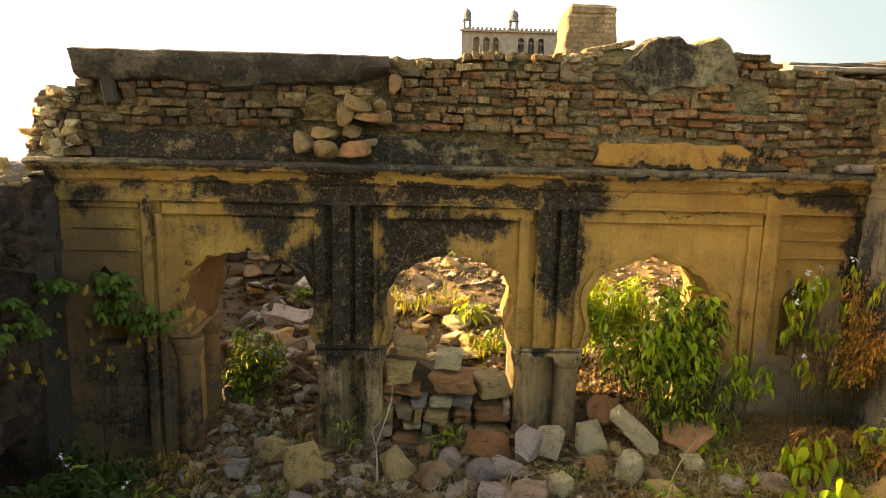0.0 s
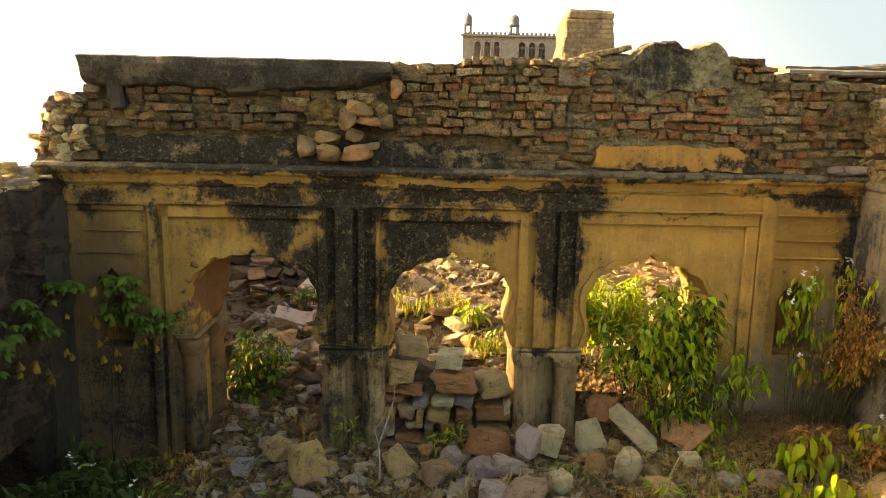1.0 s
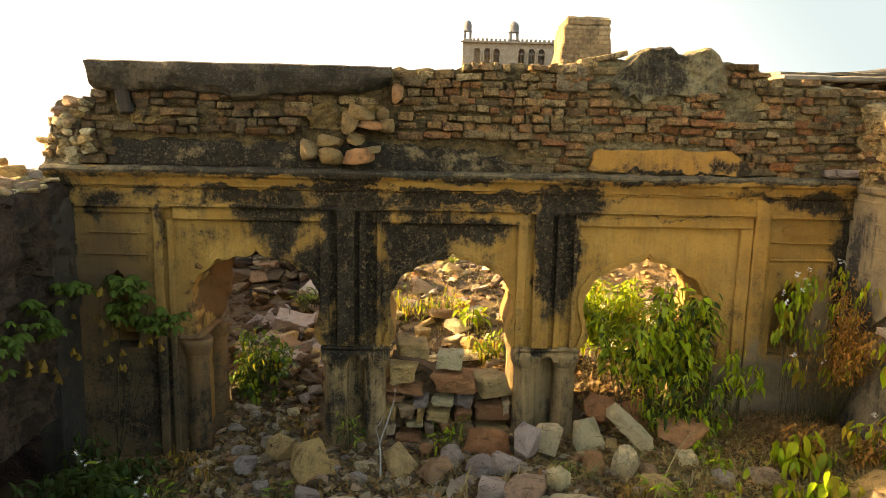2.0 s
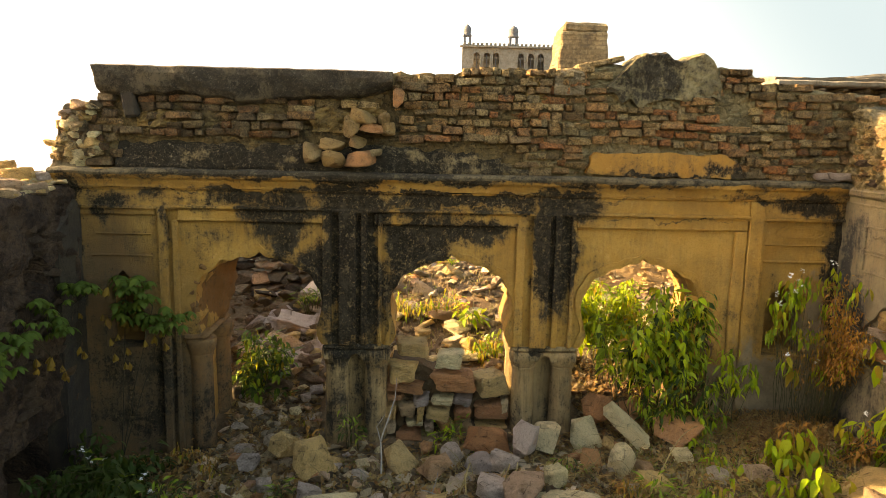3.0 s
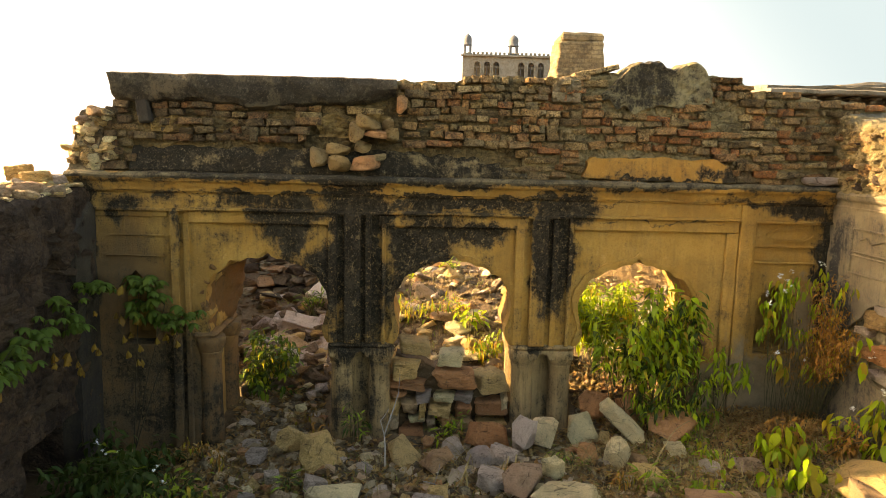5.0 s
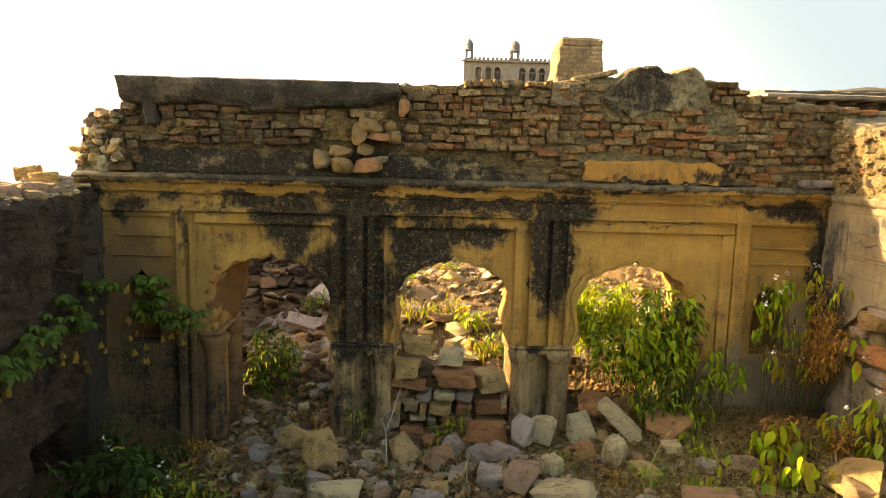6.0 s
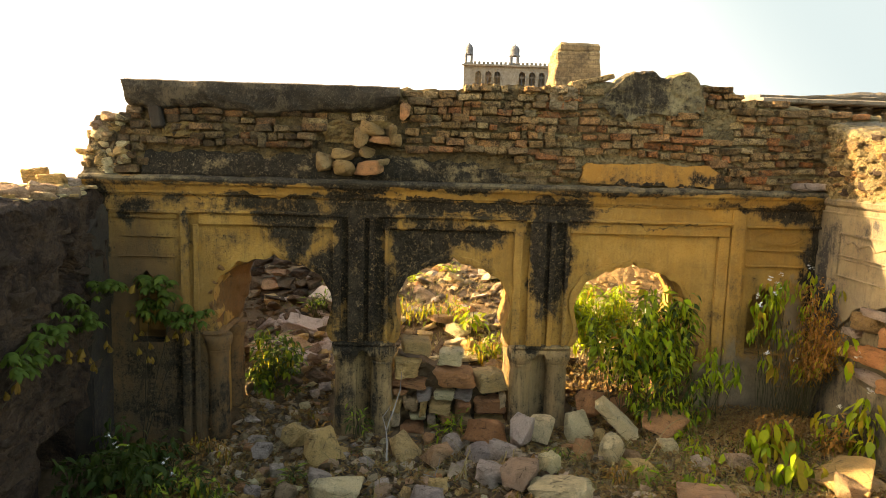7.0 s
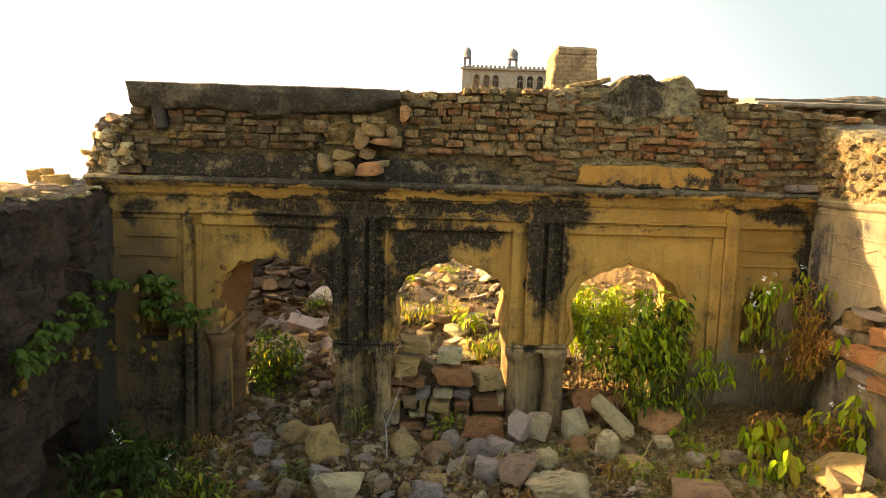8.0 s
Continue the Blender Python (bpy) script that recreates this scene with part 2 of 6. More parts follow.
M_LUMP = plaster("dark_lump_plaster", (0.261, 0.213, 0.109), (0.191, 0.161, 0.087), [(1.93, 3.8, 0.3, 0.45, 0.45), (1.6, 3.65, 0.3, 0.2, 0.3)], 0.05, (0.021, 0.017, 0.012), size=7.0, flecks=0.9)
M_MORTAR_PALE = rubble_mortar("brown_lime_mortar", (0.313, 0.239, 0.117), (0.235, 0.178, 0.087), (0.026, 0.023, 0.014), 0.5)
M_END = rubble_mortar("pale_rubble_mortar", (0.306, 0.225, 0.117), (0.234, 0.171, 0.099), (0.063, 0.05, 0.032), 0.3)
# far darker than the other walls; its colour carries part of the shade
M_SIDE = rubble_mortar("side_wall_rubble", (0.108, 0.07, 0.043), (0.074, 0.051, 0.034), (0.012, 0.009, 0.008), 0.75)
M_GREY_DARK = plaster("dark_grey_plaster", (0.043, 0.038, 0.032), (0.03, 0.027, 0.024), [(-3.8, 1.5, 0.3, 0.8, 0.3)], 0.0)
M_EAST = plaster("grey_ochre_plaster", (0.26, 0.212, 0.128), (0.21, 0.182, 0.124), [(0.08, 1.9, 0.12, 0.7, 0.9), (0.3, 1.55, 0.22, 0.35, 0.75), (0.2, 2.3, 0.3, 0.3, 0.35), (0.8, 2.45, 0.5, 0.08, 0.3), (0.7, 0.5, 0.9, 0.5, 0.4)],
                 -0.03, (0.035, 0.034, 0.032), (0.15, 0.145, 0.125), flecks=0.4)
M_SIDE_R = plaster("side_wall_ochre", (0.235, 0.196, 0.126), (0.165, 0.146, 0.104), [(3.95, 2.0, 0.5, 0.5, 0.3)], 0.0)


def stony(name, colors, use_island=False, scale=1.0, wear=0.32, moss_amount=0.12):
    n = Nodes(name)
    if use_island:
        rnd = n.add("ShaderNodeNewGeometry").outputs["Random Per Island"]
    else:
        rnd = n.add("ShaderNodeObjectInfo").outputs["Random"]
    k = len(colors)
    col = n.ramp(rnd, [(i / max(1, k - 1), c) for i, c in enumerate(colors)])
    shift = n.add("ShaderNodeCombineXYZ")
    for i in range(3):
        n.put(shift.inputs[i], n.math("MULTIPLY", rnd, 17.0 + 9 * i))
    w = n.vec((1, 1, 1), shift=shift.outputs[0])
    v = n.noise(2.6 * scale, 6, 0.7, where=w)
    col = n.mix(n.math("MULTIPLY", n.step(v, 0.46, 0.64), 0.6), col, n.mix(0.5, col, (0.07, 0.05, 0.03)))
    crack = n.voronoi(2.6 * scale, n.vec((1, 1, 2.2), where=w), "Distance", "DISTANCE_TO_EDGE")
    col = n.mix(n.math("MULTIPLY", n.math("MULTIPLY", n.step(crack, 0.035, 0.0), n.step(v, 0.45, 0.6)), 0.7), col, (0.04, 0.03, 0.02))
    col = n.mix(n.math("MULTIPLY", n.step(n.noise(9 * scale, 5, 0.75, where=w), 0.55, 0.7), wear), col, n.mix(0.6, col, (0.5, 0.41, 0.27)))
    place = n.add("ShaderNodeNewGeometry").outputs["Position"]
    col = n.mix(n.step(n.noise(95, 5, 0.82, where=place), 0.44, 0.68), col, n.mix(0.34, col, (0.045, 0.034, 0.02)))
    col = n.mix(n.math("MULTIPLY", n.step(n.noise(28, 6, 0.8, where=place), 0.58, 0.68), 0.5), col, n.mix(0.5, col, (0.5, 0.45, 0.36)))
    if scale < 1.5 and not use_island:
        # lighter edges painted on as highlights, broken up by noise
        edge = n.add("ShaderNodeNewGeometry").outputs["Pointiness"]
        col = n.mix(n.math("MULTIPLY", n.math("MULTIPLY", n.step(edge, 0.56, 0.72), n.step(n.noise(17, 5, 0.7, where=place), 0.35, 0.6)), 0.5), col, n.mix(0.5, col, (0.72, 0.6, 0.42)))
    moss = n.math("MULTIPLY", n.step(n.noise(3.2, 7, 0.75, where=place), 0.46, 0.66), moss_amount)
    col = n.mix(moss, col, n.mix(0.3, (0.055, 0.046, 0.03), col))
    h = n.math("ADD", n.noise(14 * scale, 8, 0.75, where=w), n.math("MULTIPLY", n.noise(3 * scale, 4, 0.6, where=w), 1.5))
    h = n.math("ADD", h, n.math("MULTIPLY", n.noise(55, 7, 0.8, where=place), 1.1))
    return n.done(col, 0.9, n.bump(h, 1.0, 0.06 / scale))


M_ROCK = stony("field_stone", [(0.456, 0.316, 0.192), (0.624, 0.429, 0.225), (0.528, 0.294, 0.146), (0.672, 0.497, 0.293), (0.432, 0.339, 0.248), (0.600, 0.339, 0.169)])
M_ROCK_RED = stony("red_sandstone", [(0.576, 0.260, 0.108), (0.624, 0.316, 0.137), (0.504, 0.226, 0.103)])
M_ROCK_TAN = stony("tan_sandstone", [(0.744, 0.486, 0.186), (0.696, 0.475, 0.206), (0.720, 0.441, 0.157)])
M_ROCK_GREY = stony("grey_quartzite", [(0.540, 0.418, 0.325), (0.648, 0.508, 0.393), (0.444, 0.350, 0.288)])
# kept darker than the larger stones, painting in the shade between them
M_RUBBLE = stony("loose_rubble", [(0.12, 0.08, 0.045), (0.30, 0.195, 0.09), (0.18, 0.10, 0.05), (0.40, 0.285, 0.145), (0.09, 0.068, 0.045), (0.58, 0.45, 0.27), (0.20, 0.135, 0.07), (0.14, 0.075, 0.035)], True)
M_ROCK_PALE = stony("pale_limestone", [(0.820, 0.644, 0.350), (0.820, 0.689, 0.371), (0.792, 0.588, 0.327)])
M_STONES = stony("loose_field_stone", [(0.624, 0.418, 0.214), (0.768, 0.565, 0.338), (0.480, 0.373, 0.259), (0.816, 0.621, 0.406), (0.576, 0.316, 0.169), (0.672, 0.531, 0.371)], True)
M_HOLE = stony("bedded_tan_stone", [(0.493, 0.326, 0.136), (0.422, 0.264, 0.106), (0.528, 0.378, 0.185)])
# dark copies for stones in the western shade, which their colour carries
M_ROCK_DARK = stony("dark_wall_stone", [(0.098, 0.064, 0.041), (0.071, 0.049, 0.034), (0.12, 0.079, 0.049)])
M_ROCK_SHADE = stony("shaded_field_stone", [(0.22, 0.155, 0.09), (0.16, 0.115, 0.07), (0.26, 0.17, 0.10), (0.19, 0.12, 0.075)])
M_BANK = stony("tan_bank_earth", [(0.44, 0.27, 0.11), (0.38, 0.235, 0.10)], scale=1.2)
M_LITTER = stony("dry_fallen_leaves", [(0.40, 0.21, 0.07), (0.55, 0.33, 0.11), (0.25, 0.13, 0.05), (0.58, 0.40, 0.15), (0.34, 0.15, 0.05)], True)


def bricky(name, colors, use_island=False):
    """Old hand-made brick: blotched, pitted, with dark growth and lime smears that run on from brick to brick."""
    n = Nodes(name)
    rnd = n.add("ShaderNodeNewGeometry").outputs["Random Per Island"] if use_island else n.add("ShaderNodeObjectInfo").outputs["Random"]
    place = n.add("ShaderNodeNewGeometry").outputs["Position"]
    col = n.ramp(rnd, [(i / (len(colors) - 1), c) for i, c in enumerate(colors)])
    col = n.mix(n.step(n.noise(13, 7, 0.75, where=place), 0.40, 0.66), col, n.mix(0.55, col, (0.10, 0.07, 0.042)))
    col = n.mix(n.math("MULTIPLY", n.step(n.noise(21, 8, 0.8, where=place), 0.53, 0.66), 0.55), col, (0.34, 0.24, 0.12))
    col = n.mix(n.math("MULTIPLY", n.step(n.noise(2.1, 8, 0.75, where=place), 0.44, 0.62), 0.72), col, n.mix(0.5, col, (0.035, 0.029, 0.018)))
    col = n.mix(n.math("MULTIPLY", n.step(n.noise(3.3, 9, 0.78, where=place, dist=0.3), 0.52, 0.62), 0.62), col, (0.25, 0.195, 0.098))
    col = n.mix(n.math("MULTIPLY", n.step(n.noise(8, 10, 0.82, where=place), 0.51, 0.60), 0.74), col, (0.045, 0.036, 0.022))
    col = n.mix(n.step(n.noise(60, 6, 0.88, where=place), 0.46, 0.60), col, n.mix(0.7, col, (0.03, 0.023, 0.014)))
    col = n.mix(n.math("MULTIPLY", n.step(n.noise(48, 6, 0.85, where=place), 0.62, 0.67), 0.4), col, (0.42, 0.34, 0.22))
    h = n.math("ADD", n.math("MULTIPLY", n.noise(18, 9, 0.8, where=place), 1.6), n.noise(75, 6, 0.8, where=place))
    return n.done(col, 0.93, n.bump(h, 1.0, 0.035))


M_BRICK_DARK = bricky("weathered_dark_brick", [(0.405, 0.263, 0.112), (0.527, 0.278, 0.101), (0.283, 0.192, 0.091), (0.546, 0.365, 0.152), (0.466, 0.223, 0.086), (0.324, 0.243, 0.122)])
M_BRICK_REST = bricky("older_brick", [(0.14, 0.095, 0.05), (0.23, 0.14, 0.066), (0.11, 0.08, 0.045), (0.35, 0.24, 0.11), (0.38, 0.165, 0.062), (0.16, 0.11, 0.057), (0.28, 0.14, 0.062)], True)
M_BRICK_RED = bricky("red_brick", [(0.621, 0.243, 0.078), (0.497, 0.197, 0.072), (0.621, 0.321, 0.120)])
M_BRICK_TAN = bricky("tan_brick", [(0.546, 0.375, 0.167), (0.586, 0.425, 0.202), (0.546, 0.324, 0.131)])


def course_masonry():
    """Small weathered brick courses, far enough off to be relief in the surface."""
    n = Nodes("pier_masonry")
    sep, com = n.add("ShaderNodeSeparateXYZ"), n.add("ShaderNodeCombineXYZ")
    n.put(sep.inputs[0], n.obj)
    n.put(com.inputs[0], n.math("ADD", sep.outputs[0], sep.outputs[1]))
    n.put(com.inputs[1], n.math("ADD", sep.outputs[2], n.math("MULTIPLY_ADD", n.noise(6, 4, 0.6), 0.03, -0.015)))
    br = n.add("ShaderNodeTexBrick")
    n.put(br.inputs["Vector"], com.outputs[0])
    for key, v in (("Color1", (0.30, 0.20, 0.10, 1)), ("Color2", (0.40, 0.29, 0.15, 1)), ("Mortar", (0.27, 0.19, 0.10, 1)), ("Scale", 1.0), ("Mortar Size", 0.008), ("Brick Width", 0.16), ("Row Height", 0.05)):
        br.inputs[key].default_value = v
    col = n.mix(n.step(n.noise(7, 8, 0.75), 0.4, 0.66), br.outputs[0], (0.13, 0.095, 0.055))
    col = n.mix(n.step(n.noise(60, 5, 0.8), 0.5, 0.7), col, n.mix(0.5, col, (0.05, 0.04, 0.03)))
    h = n.math("ADD", n.math("MULTIPLY", br.outputs[1], -1.0), n.math("MULTIPLY", n.noise(24, 8, 0.8), 1.8))
    return n.done(col, 0.95, n.bump(h, 1.0, 0.02))


def earth():
    n = Nodes("dry_earth")
    # base darkened to deepen the shaded gaps between stones
    col = n.mix(n.step(n.noise(1.3, 5, 0.6), 0.35, 0.65), (0.115, 0.074, 0.038), (0.185, 0.12, 0.062))
    col = n.mix(n.step(n.noise(11, 6, 0.75), 0.5, 0.7), col, (0.06, 0.04, 0.022))
    col = n.mix(n.math("MULTIPLY", n.step(n.voronoi(24), 0.35, 0.1), 0.35), col, (0.28, 0.21, 0.13))
    h = n.math("ADD", n.noise(20, 8, 0.75), n.math("MULTIPLY", n.noise(4, 5, 0.6), 2.0))
    return n.done(col, 0.95, n.bump(h, 0.9, 0.04))


M_PIER = course_masonry()
M_EARTH = earth()


def leafy(name, colors, trans=0.35):
    n = Nodes(name)
    rnd = n.math("FRACT", n.math("ADD", n.add("ShaderNodeObjectInfo").outputs["Random"], n.add("ShaderNodeNewGeometry").outputs["Random Per Island"]))
    col = n.ramp(rnd, [(i / (len(colors) - 1), c) for i, c in enumerate(colors)])
    col = n.mix(n.math("MULTIPLY", n.step(n.noise(22, 4, 0.6), 0.4, 0.7), 0.45), col, n.mix(0.5, col, (0.16, 0.13, 0.03)))
    n.done(col, 0.55, n.bump(n.noise(40, 3, 0.5), 0.3, 0.004))
    tr = n.add("ShaderNodeBsdfTranslucent")
    n.put(tr.inputs[0], n.mix(0.4, col, (0.25, 0.30, 0.03)))
    mx = n.add("ShaderNodeMixShader")
    mx.inputs[0].default_value = trans
    n.t.links.new(n.bsdf.outputs[0], mx.inputs[1])
    n.t.links.new(tr.outputs[0], mx.inputs[2])
    n.t.links.new(mx.outputs[0], n.t.nodes["Material Output"].inputs[0])
    return n.mat


M_LEAF = leafy("green_leaf", [(0.13, 0.20, 0.018), (0.19, 0.27, 0.022), (0.26, 0.32, 0.027), (0.15, 0.23, 0.02)])
# young growth, brightened to suggest sun on plants that the lamp misses
M_LEAF_BRIGHT = leafy("young_sunlit_leaf", [(0.27, 0.42, 0.02), (0.38, 0.52, 0.025), (0.50, 0.52, 0.03), (0.26, 0.38, 0.02)], 0.55)
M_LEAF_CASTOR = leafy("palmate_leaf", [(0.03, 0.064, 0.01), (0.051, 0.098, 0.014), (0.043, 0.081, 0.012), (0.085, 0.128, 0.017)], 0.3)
M_LEAF_WITHER = leafy("withered_palmate_leaf", [(0.187, 0.098, 0.017), (0.23, 0.14, 0.021), (0.119, 0.055, 0.014)], 0.25)
# darker copy of the green leaf, with the shade of its places in the colour
M_LEAF_DARK = leafy("shaded_green_leaf", [(0.015, 0.036, 0.009), (0.025, 0.055, 0.012), (0.022, 0.047, 0.011)])
M_LEAF_YELLOW = leafy("yellowing_leaf", [(0.44, 0.34, 0.03), (0.36, 0.30, 0.03), (0.40, 0.24, 0.03)], 0.45)
M_LEAF_DRY = leafy("dry_brown_leaf", [(0.34, 0.135, 0.028), (0.42, 0.20, 0.045), (0.22, 0.085, 0.022), (0.38, 0.16, 0.035)], 0.3)


def plain(name, color, rough=0.8, vary=0.4):
    n = Nodes(name)
    col = n.mix(n.step(n.noise(15, 5, 0.7), 0.35, 0.7), color, tuple(c * (1 - vary) for c in color))
    return n.done(col, rough, n.bump(n.noise(50, 4, 0.6), 0.4, 0.005))


M_STEM = plain("green_brown_stem", (0.11, 0.10, 0.04))
M_STEM_DARK = plain("dark_brown_stem", (0.05, 0.04, 0.022))
M_TWIG = plain("bleached_twig", (0.36, 0.32, 0.27))
M_STRAW = plain("dry_grass", (0.42, 0.31, 0.13))
M_PETAL = plain("white_petal", (0.8, 0.8, 0.76), 0.6, 0.1)
# greyed so that the haze of distance is in the colour
M_FAR = plaster("hazed_palace_plaster", (0.25, 0.226, 0.176), (0.205, 0.188, 0.152), [(0, 0, 1, 1, 0.0)], -0.05)
M_EAVE = plaster("weathered_stone_eave", (0.225, 0.194, 0.144), (0.18, 0.158, 0.122), [(6, 4, 1, 1, 0.0)], -0.02)
M_FAR_DARK = plain("dark_weathered_dome", (0.13, 0.13, 0.128))


# ---- building helpers ----
def mesh_of(bm, name, mat):
    me = bpy.data.meshes.new(name)
    bmesh.ops.recalc_face_normals(bm, faces=bm.faces)
    bm.to_mesh(me)
    bm.free()
    me.materials.append(mat)
    return me


def part(name, bm, mat, parent=None, label=""):
    ob = new(name, mesh_of(bm, name, mat))
    ob.parent = parent
    return tagged(ob, label)


def thing(name, label, category, kind="", group=""):
    return tagged(new(name), label, category, group, kind)


def wobble(v, amp, freq, seed=0.0):
    p = Vector((v.x * freq + seed, v.y * freq - seed, v.z * freq + 3.1 * seed))
    return noise.noise_vector(p) * amp


def jitter(bm, amp, freq, seed=0.0):
    for v in bm.verts:
        v.co += wobble(v.co, amp, freq, seed)
    return bm


def box_bm(x0, x1, y0, y1, z0, z1, step=0.09, bevel=0.008, amp=0.006, seed=0.0):
    """A worn block: bevelled, cut into short lengths and slightly uneven."""
    bm = bmesh.new()
    bmesh.ops.create_cube(bm, size=1, matrix=Matrix.LocRotScale(((x0 + x1) / 2, (y0 + y1) / 2, (z0 + z1) / 2), None, (x1 - x0, y1 - y0, z1 - z0)))
    for axis, lo, hi in ((0, x0, x1), (2, z0, z1), (1, y0, y1)):
        k = min(90, int((hi - lo) / step))
        for i in range(1, k + 1):
            co, no = Vector((0, 0, 0)), Vector((0, 0, 0))
            co[axis], no[axis] = lo + (hi - lo) * i / (k + 1), 1
            bmesh.ops.bisect_plane(bm, geom=bm.verts[:] + bm.edges[:] + bm.faces[:], plane_co=co, plane_no=no)
    if bevel:
        es = [e for e in bm.edges if len(e.link_faces) == 2 and e.calc_face_angle(0) > 1]
        bmesh.ops.bevel(bm, geom=es, offset=bevel, segments=1, affect="EDGES")
    return jitter(bm, amp, 6, seed)


def resample(loop, step):
    out = []
    for (ax, az), (bx, bz) in zip(loop, loop[1:] + loop[:1]):
        k = max(1, int(math.hypot(bx - ax, bz - az) / step))
        out += [(ax + (bx - ax) * i / k, az + (bz - az) * i / k) for i in range(k)]
    return out


def prism(loops, y0, y1, step=0.06, amp=0.005, seed=0.0):
    """A slab between y0 and y1 with the outline loops[0] in x and z and holes for the others."""
    bm = bmesh.new()
    edges = []
    for loop in loops:
        vs = []
        for x, z in resample(loop, step):
            w = wobble(Vector((x, 0, z)), amp, 7, seed)
            vs.append(bm.verts.new((x + w.x, y0, z + w.z)))
        edges += [bm.edges.new((a, b)) for a, b in zip(vs, vs[1:] + vs[:1])]
    bmesh.ops.triangle_fill(bm, use_beauty=True, use_dissolve=False, edges=edges, normal=(0, -1, 0))
    got = bmesh.ops.extrude_face_region(bm, geom=bm.faces[:])
    for g in got["geom"]:
        if isinstance(g, bmesh.types.BMVert):
            g.co.y = y1
    return bm


def moulding(x0, x1, profile, step=0.07, amp=0.008, seed=0.0, closed=True):
    """A run along x with the cross-section profile of (y, z)."""
    bm = bmesh.new()
    k = max(1, int((x1 - x0) / step))
    rings = []
    for i in range(k + 1):
        x = x0 + (x1 - x0) * i / k
        ring = []
        for y, z in profile:
            p = Vector((x, y, z))
            ring.append(bm.verts.new(p + wobble(p, amp, 5, seed)))
        rings.append(ring)
    n = len(profile)
    for a, b in zip(rings, rings[1:]):
        for i in range(n):
            bm.faces.new((a[i], a[(i + 1) % n], b[(i + 1) % n], b[i]))
    bm.faces.new(rings[0])
    bm.faces.new(rings[-1][::-1])
    return bm


def lathe(cx, cy, profile, sides=16, amp=0.004, seed=0.0, flute=0.0):
    bm = bmesh.new()
    rings = []
    for r, z in profile:
        ring = []
        for i in range(sides):
            a = 2 * math.pi * i / sides
            rr = r * (1 - flute * (i % 2))
            p = Vector((cx + rr * math.cos(a), cy + rr * math.sin(a), z))
            ring.append(bm.verts.new(p + wobble(p, amp, 8, seed)))
        rings.append(ring)
    for a, b in zip(rings, rings[1:]):
        for i in range(sides):
            bm.faces.new((a[i], a[(i + 1) % sides], b[(i + 1) % sides], b[i]))
    bm.faces.new(rings[0][::-1])
    bm.faces.new(rings[-1])
    for f in bm.faces:
        f.smooth = len(f.verts) == 4
    return bm


def rough_wall(u0, u1, top, bottom, d0, d1, amp=0.03, step=0.07, m=None, seed=0.0, top_amp=0.05, freq=5.0):
    """A rubble-cored wall along u from u0 to u1, d0 (front) to d1 (back) thick, with the ragged top height top(u)."""
    bm = bmesh.new()
    nu = max(2, int((u1 - u0) / step))
    nz = max(3, int((max(top(u0), top(u1), top((u0 + u1) / 2)) - bottom) / step))
    cols = []
    for i in range(nu + 1):
        u = u0 + (u1 - u0) * i / nu
        t = top(u) + top_amp * noise.noise(Vector((u * 6 + seed, seed, 0))) + top_amp * 0.6 * noise.noise(Vector((u * 19 + seed, seed, 7)))
        col = []
        for j in range(nz + 1):
            z = bottom + (t - bottom) * j / nz
            p = Vector((u, d0, z))
            a = amp if 0 < j else amp * 0.4
            col.append(p + Vector((0.4, 1, 0.4)) * a * noise.fractal(p * freq + Vector((seed, seed, seed)), 0.8, 2.2, 4) + Vector((0, 0.04 * max(0, j - nz + 1), 0)))
        for f in (0.33, 0.66, 1.0):
            p = Vector((u, d0 + (d1 - d0) * f, t + top_amp * noise.noise(Vector((u * 7, f * 5 + seed, 3)))))
            col.append(p)
        col.append(Vector((u, d1, bottom)))
        cols.append([bm.verts.new(m @ p if m else p) for p in col])
    for a, b in zip(cols, cols[1:]):
        for i in range(len(a) - 1):
            bm.faces.new((a[i], b[i], b[i + 1], a[i + 1]))
    bm.faces.new(cols[0])
    bm.faces.new(cols[-1][::-1])
    bm.normal_update()
    return bm


def roughen(bm, seed, amp=0.035):
    """Splits the faces once and chips the surface."""
    bmesh.ops.subdivide_edges(bm, edges=[e for e in bm.edges if e.calc_length() > 0.12], cuts=1, use_grid_fill=True)
    bmesh.ops.triangulate(bm, faces=bm.faces[:])
    bm.normal_update()
    for v in bm.verts:
        v.co += v.normal * amp * noise.fractal(v.co * 5 + Vector((seed * 2.3, seed, 0)), 0.9, 2.1, 4) + wobble(v.co, 0.018, 9, seed)
    return bm


def block_bm(seed):
    """A roughly squared building stone."""
    r = random.Random(seed)
    bm = bmesh.new()
    bmesh.ops.create_cube(bm, size=1)
    for v in bm.verts:
        v.co -= Vector((v.co.x * r.uniform(-0.05, 0.45), v.co.y * r.uniform(0, 0.3), v.co.z * r.uniform(-0.05, 0.5)))
    bmesh.ops.bevel(bm, geom=bm.edges[:], offset=0.055, segments=1, affect="EDGES")
    bmesh.ops.subdivide_edges(bm, edges=[e for e in bm.edges if e.calc_length() > 0.3], cuts=2, use_grid_fill=True)
    bmesh.ops.triangulate(bm, faces=bm.faces[:])
    return roughen(bm, seed, 0.05)


# rocks: a handful of hull shapes that the stones share
def hull_bm(seed, flat=1.0, points=15, bevel=0.014):
    rng = random.Random(seed)
    bm = bmesh.new()
    for _ in range(points):
        v = Vector((rng.uniform(-1, 1), rng.uniform(-1, 1), rng.uniform(-1, 1)))
        v = v.normalized() * (0.72 + 0.28 * rng.random())
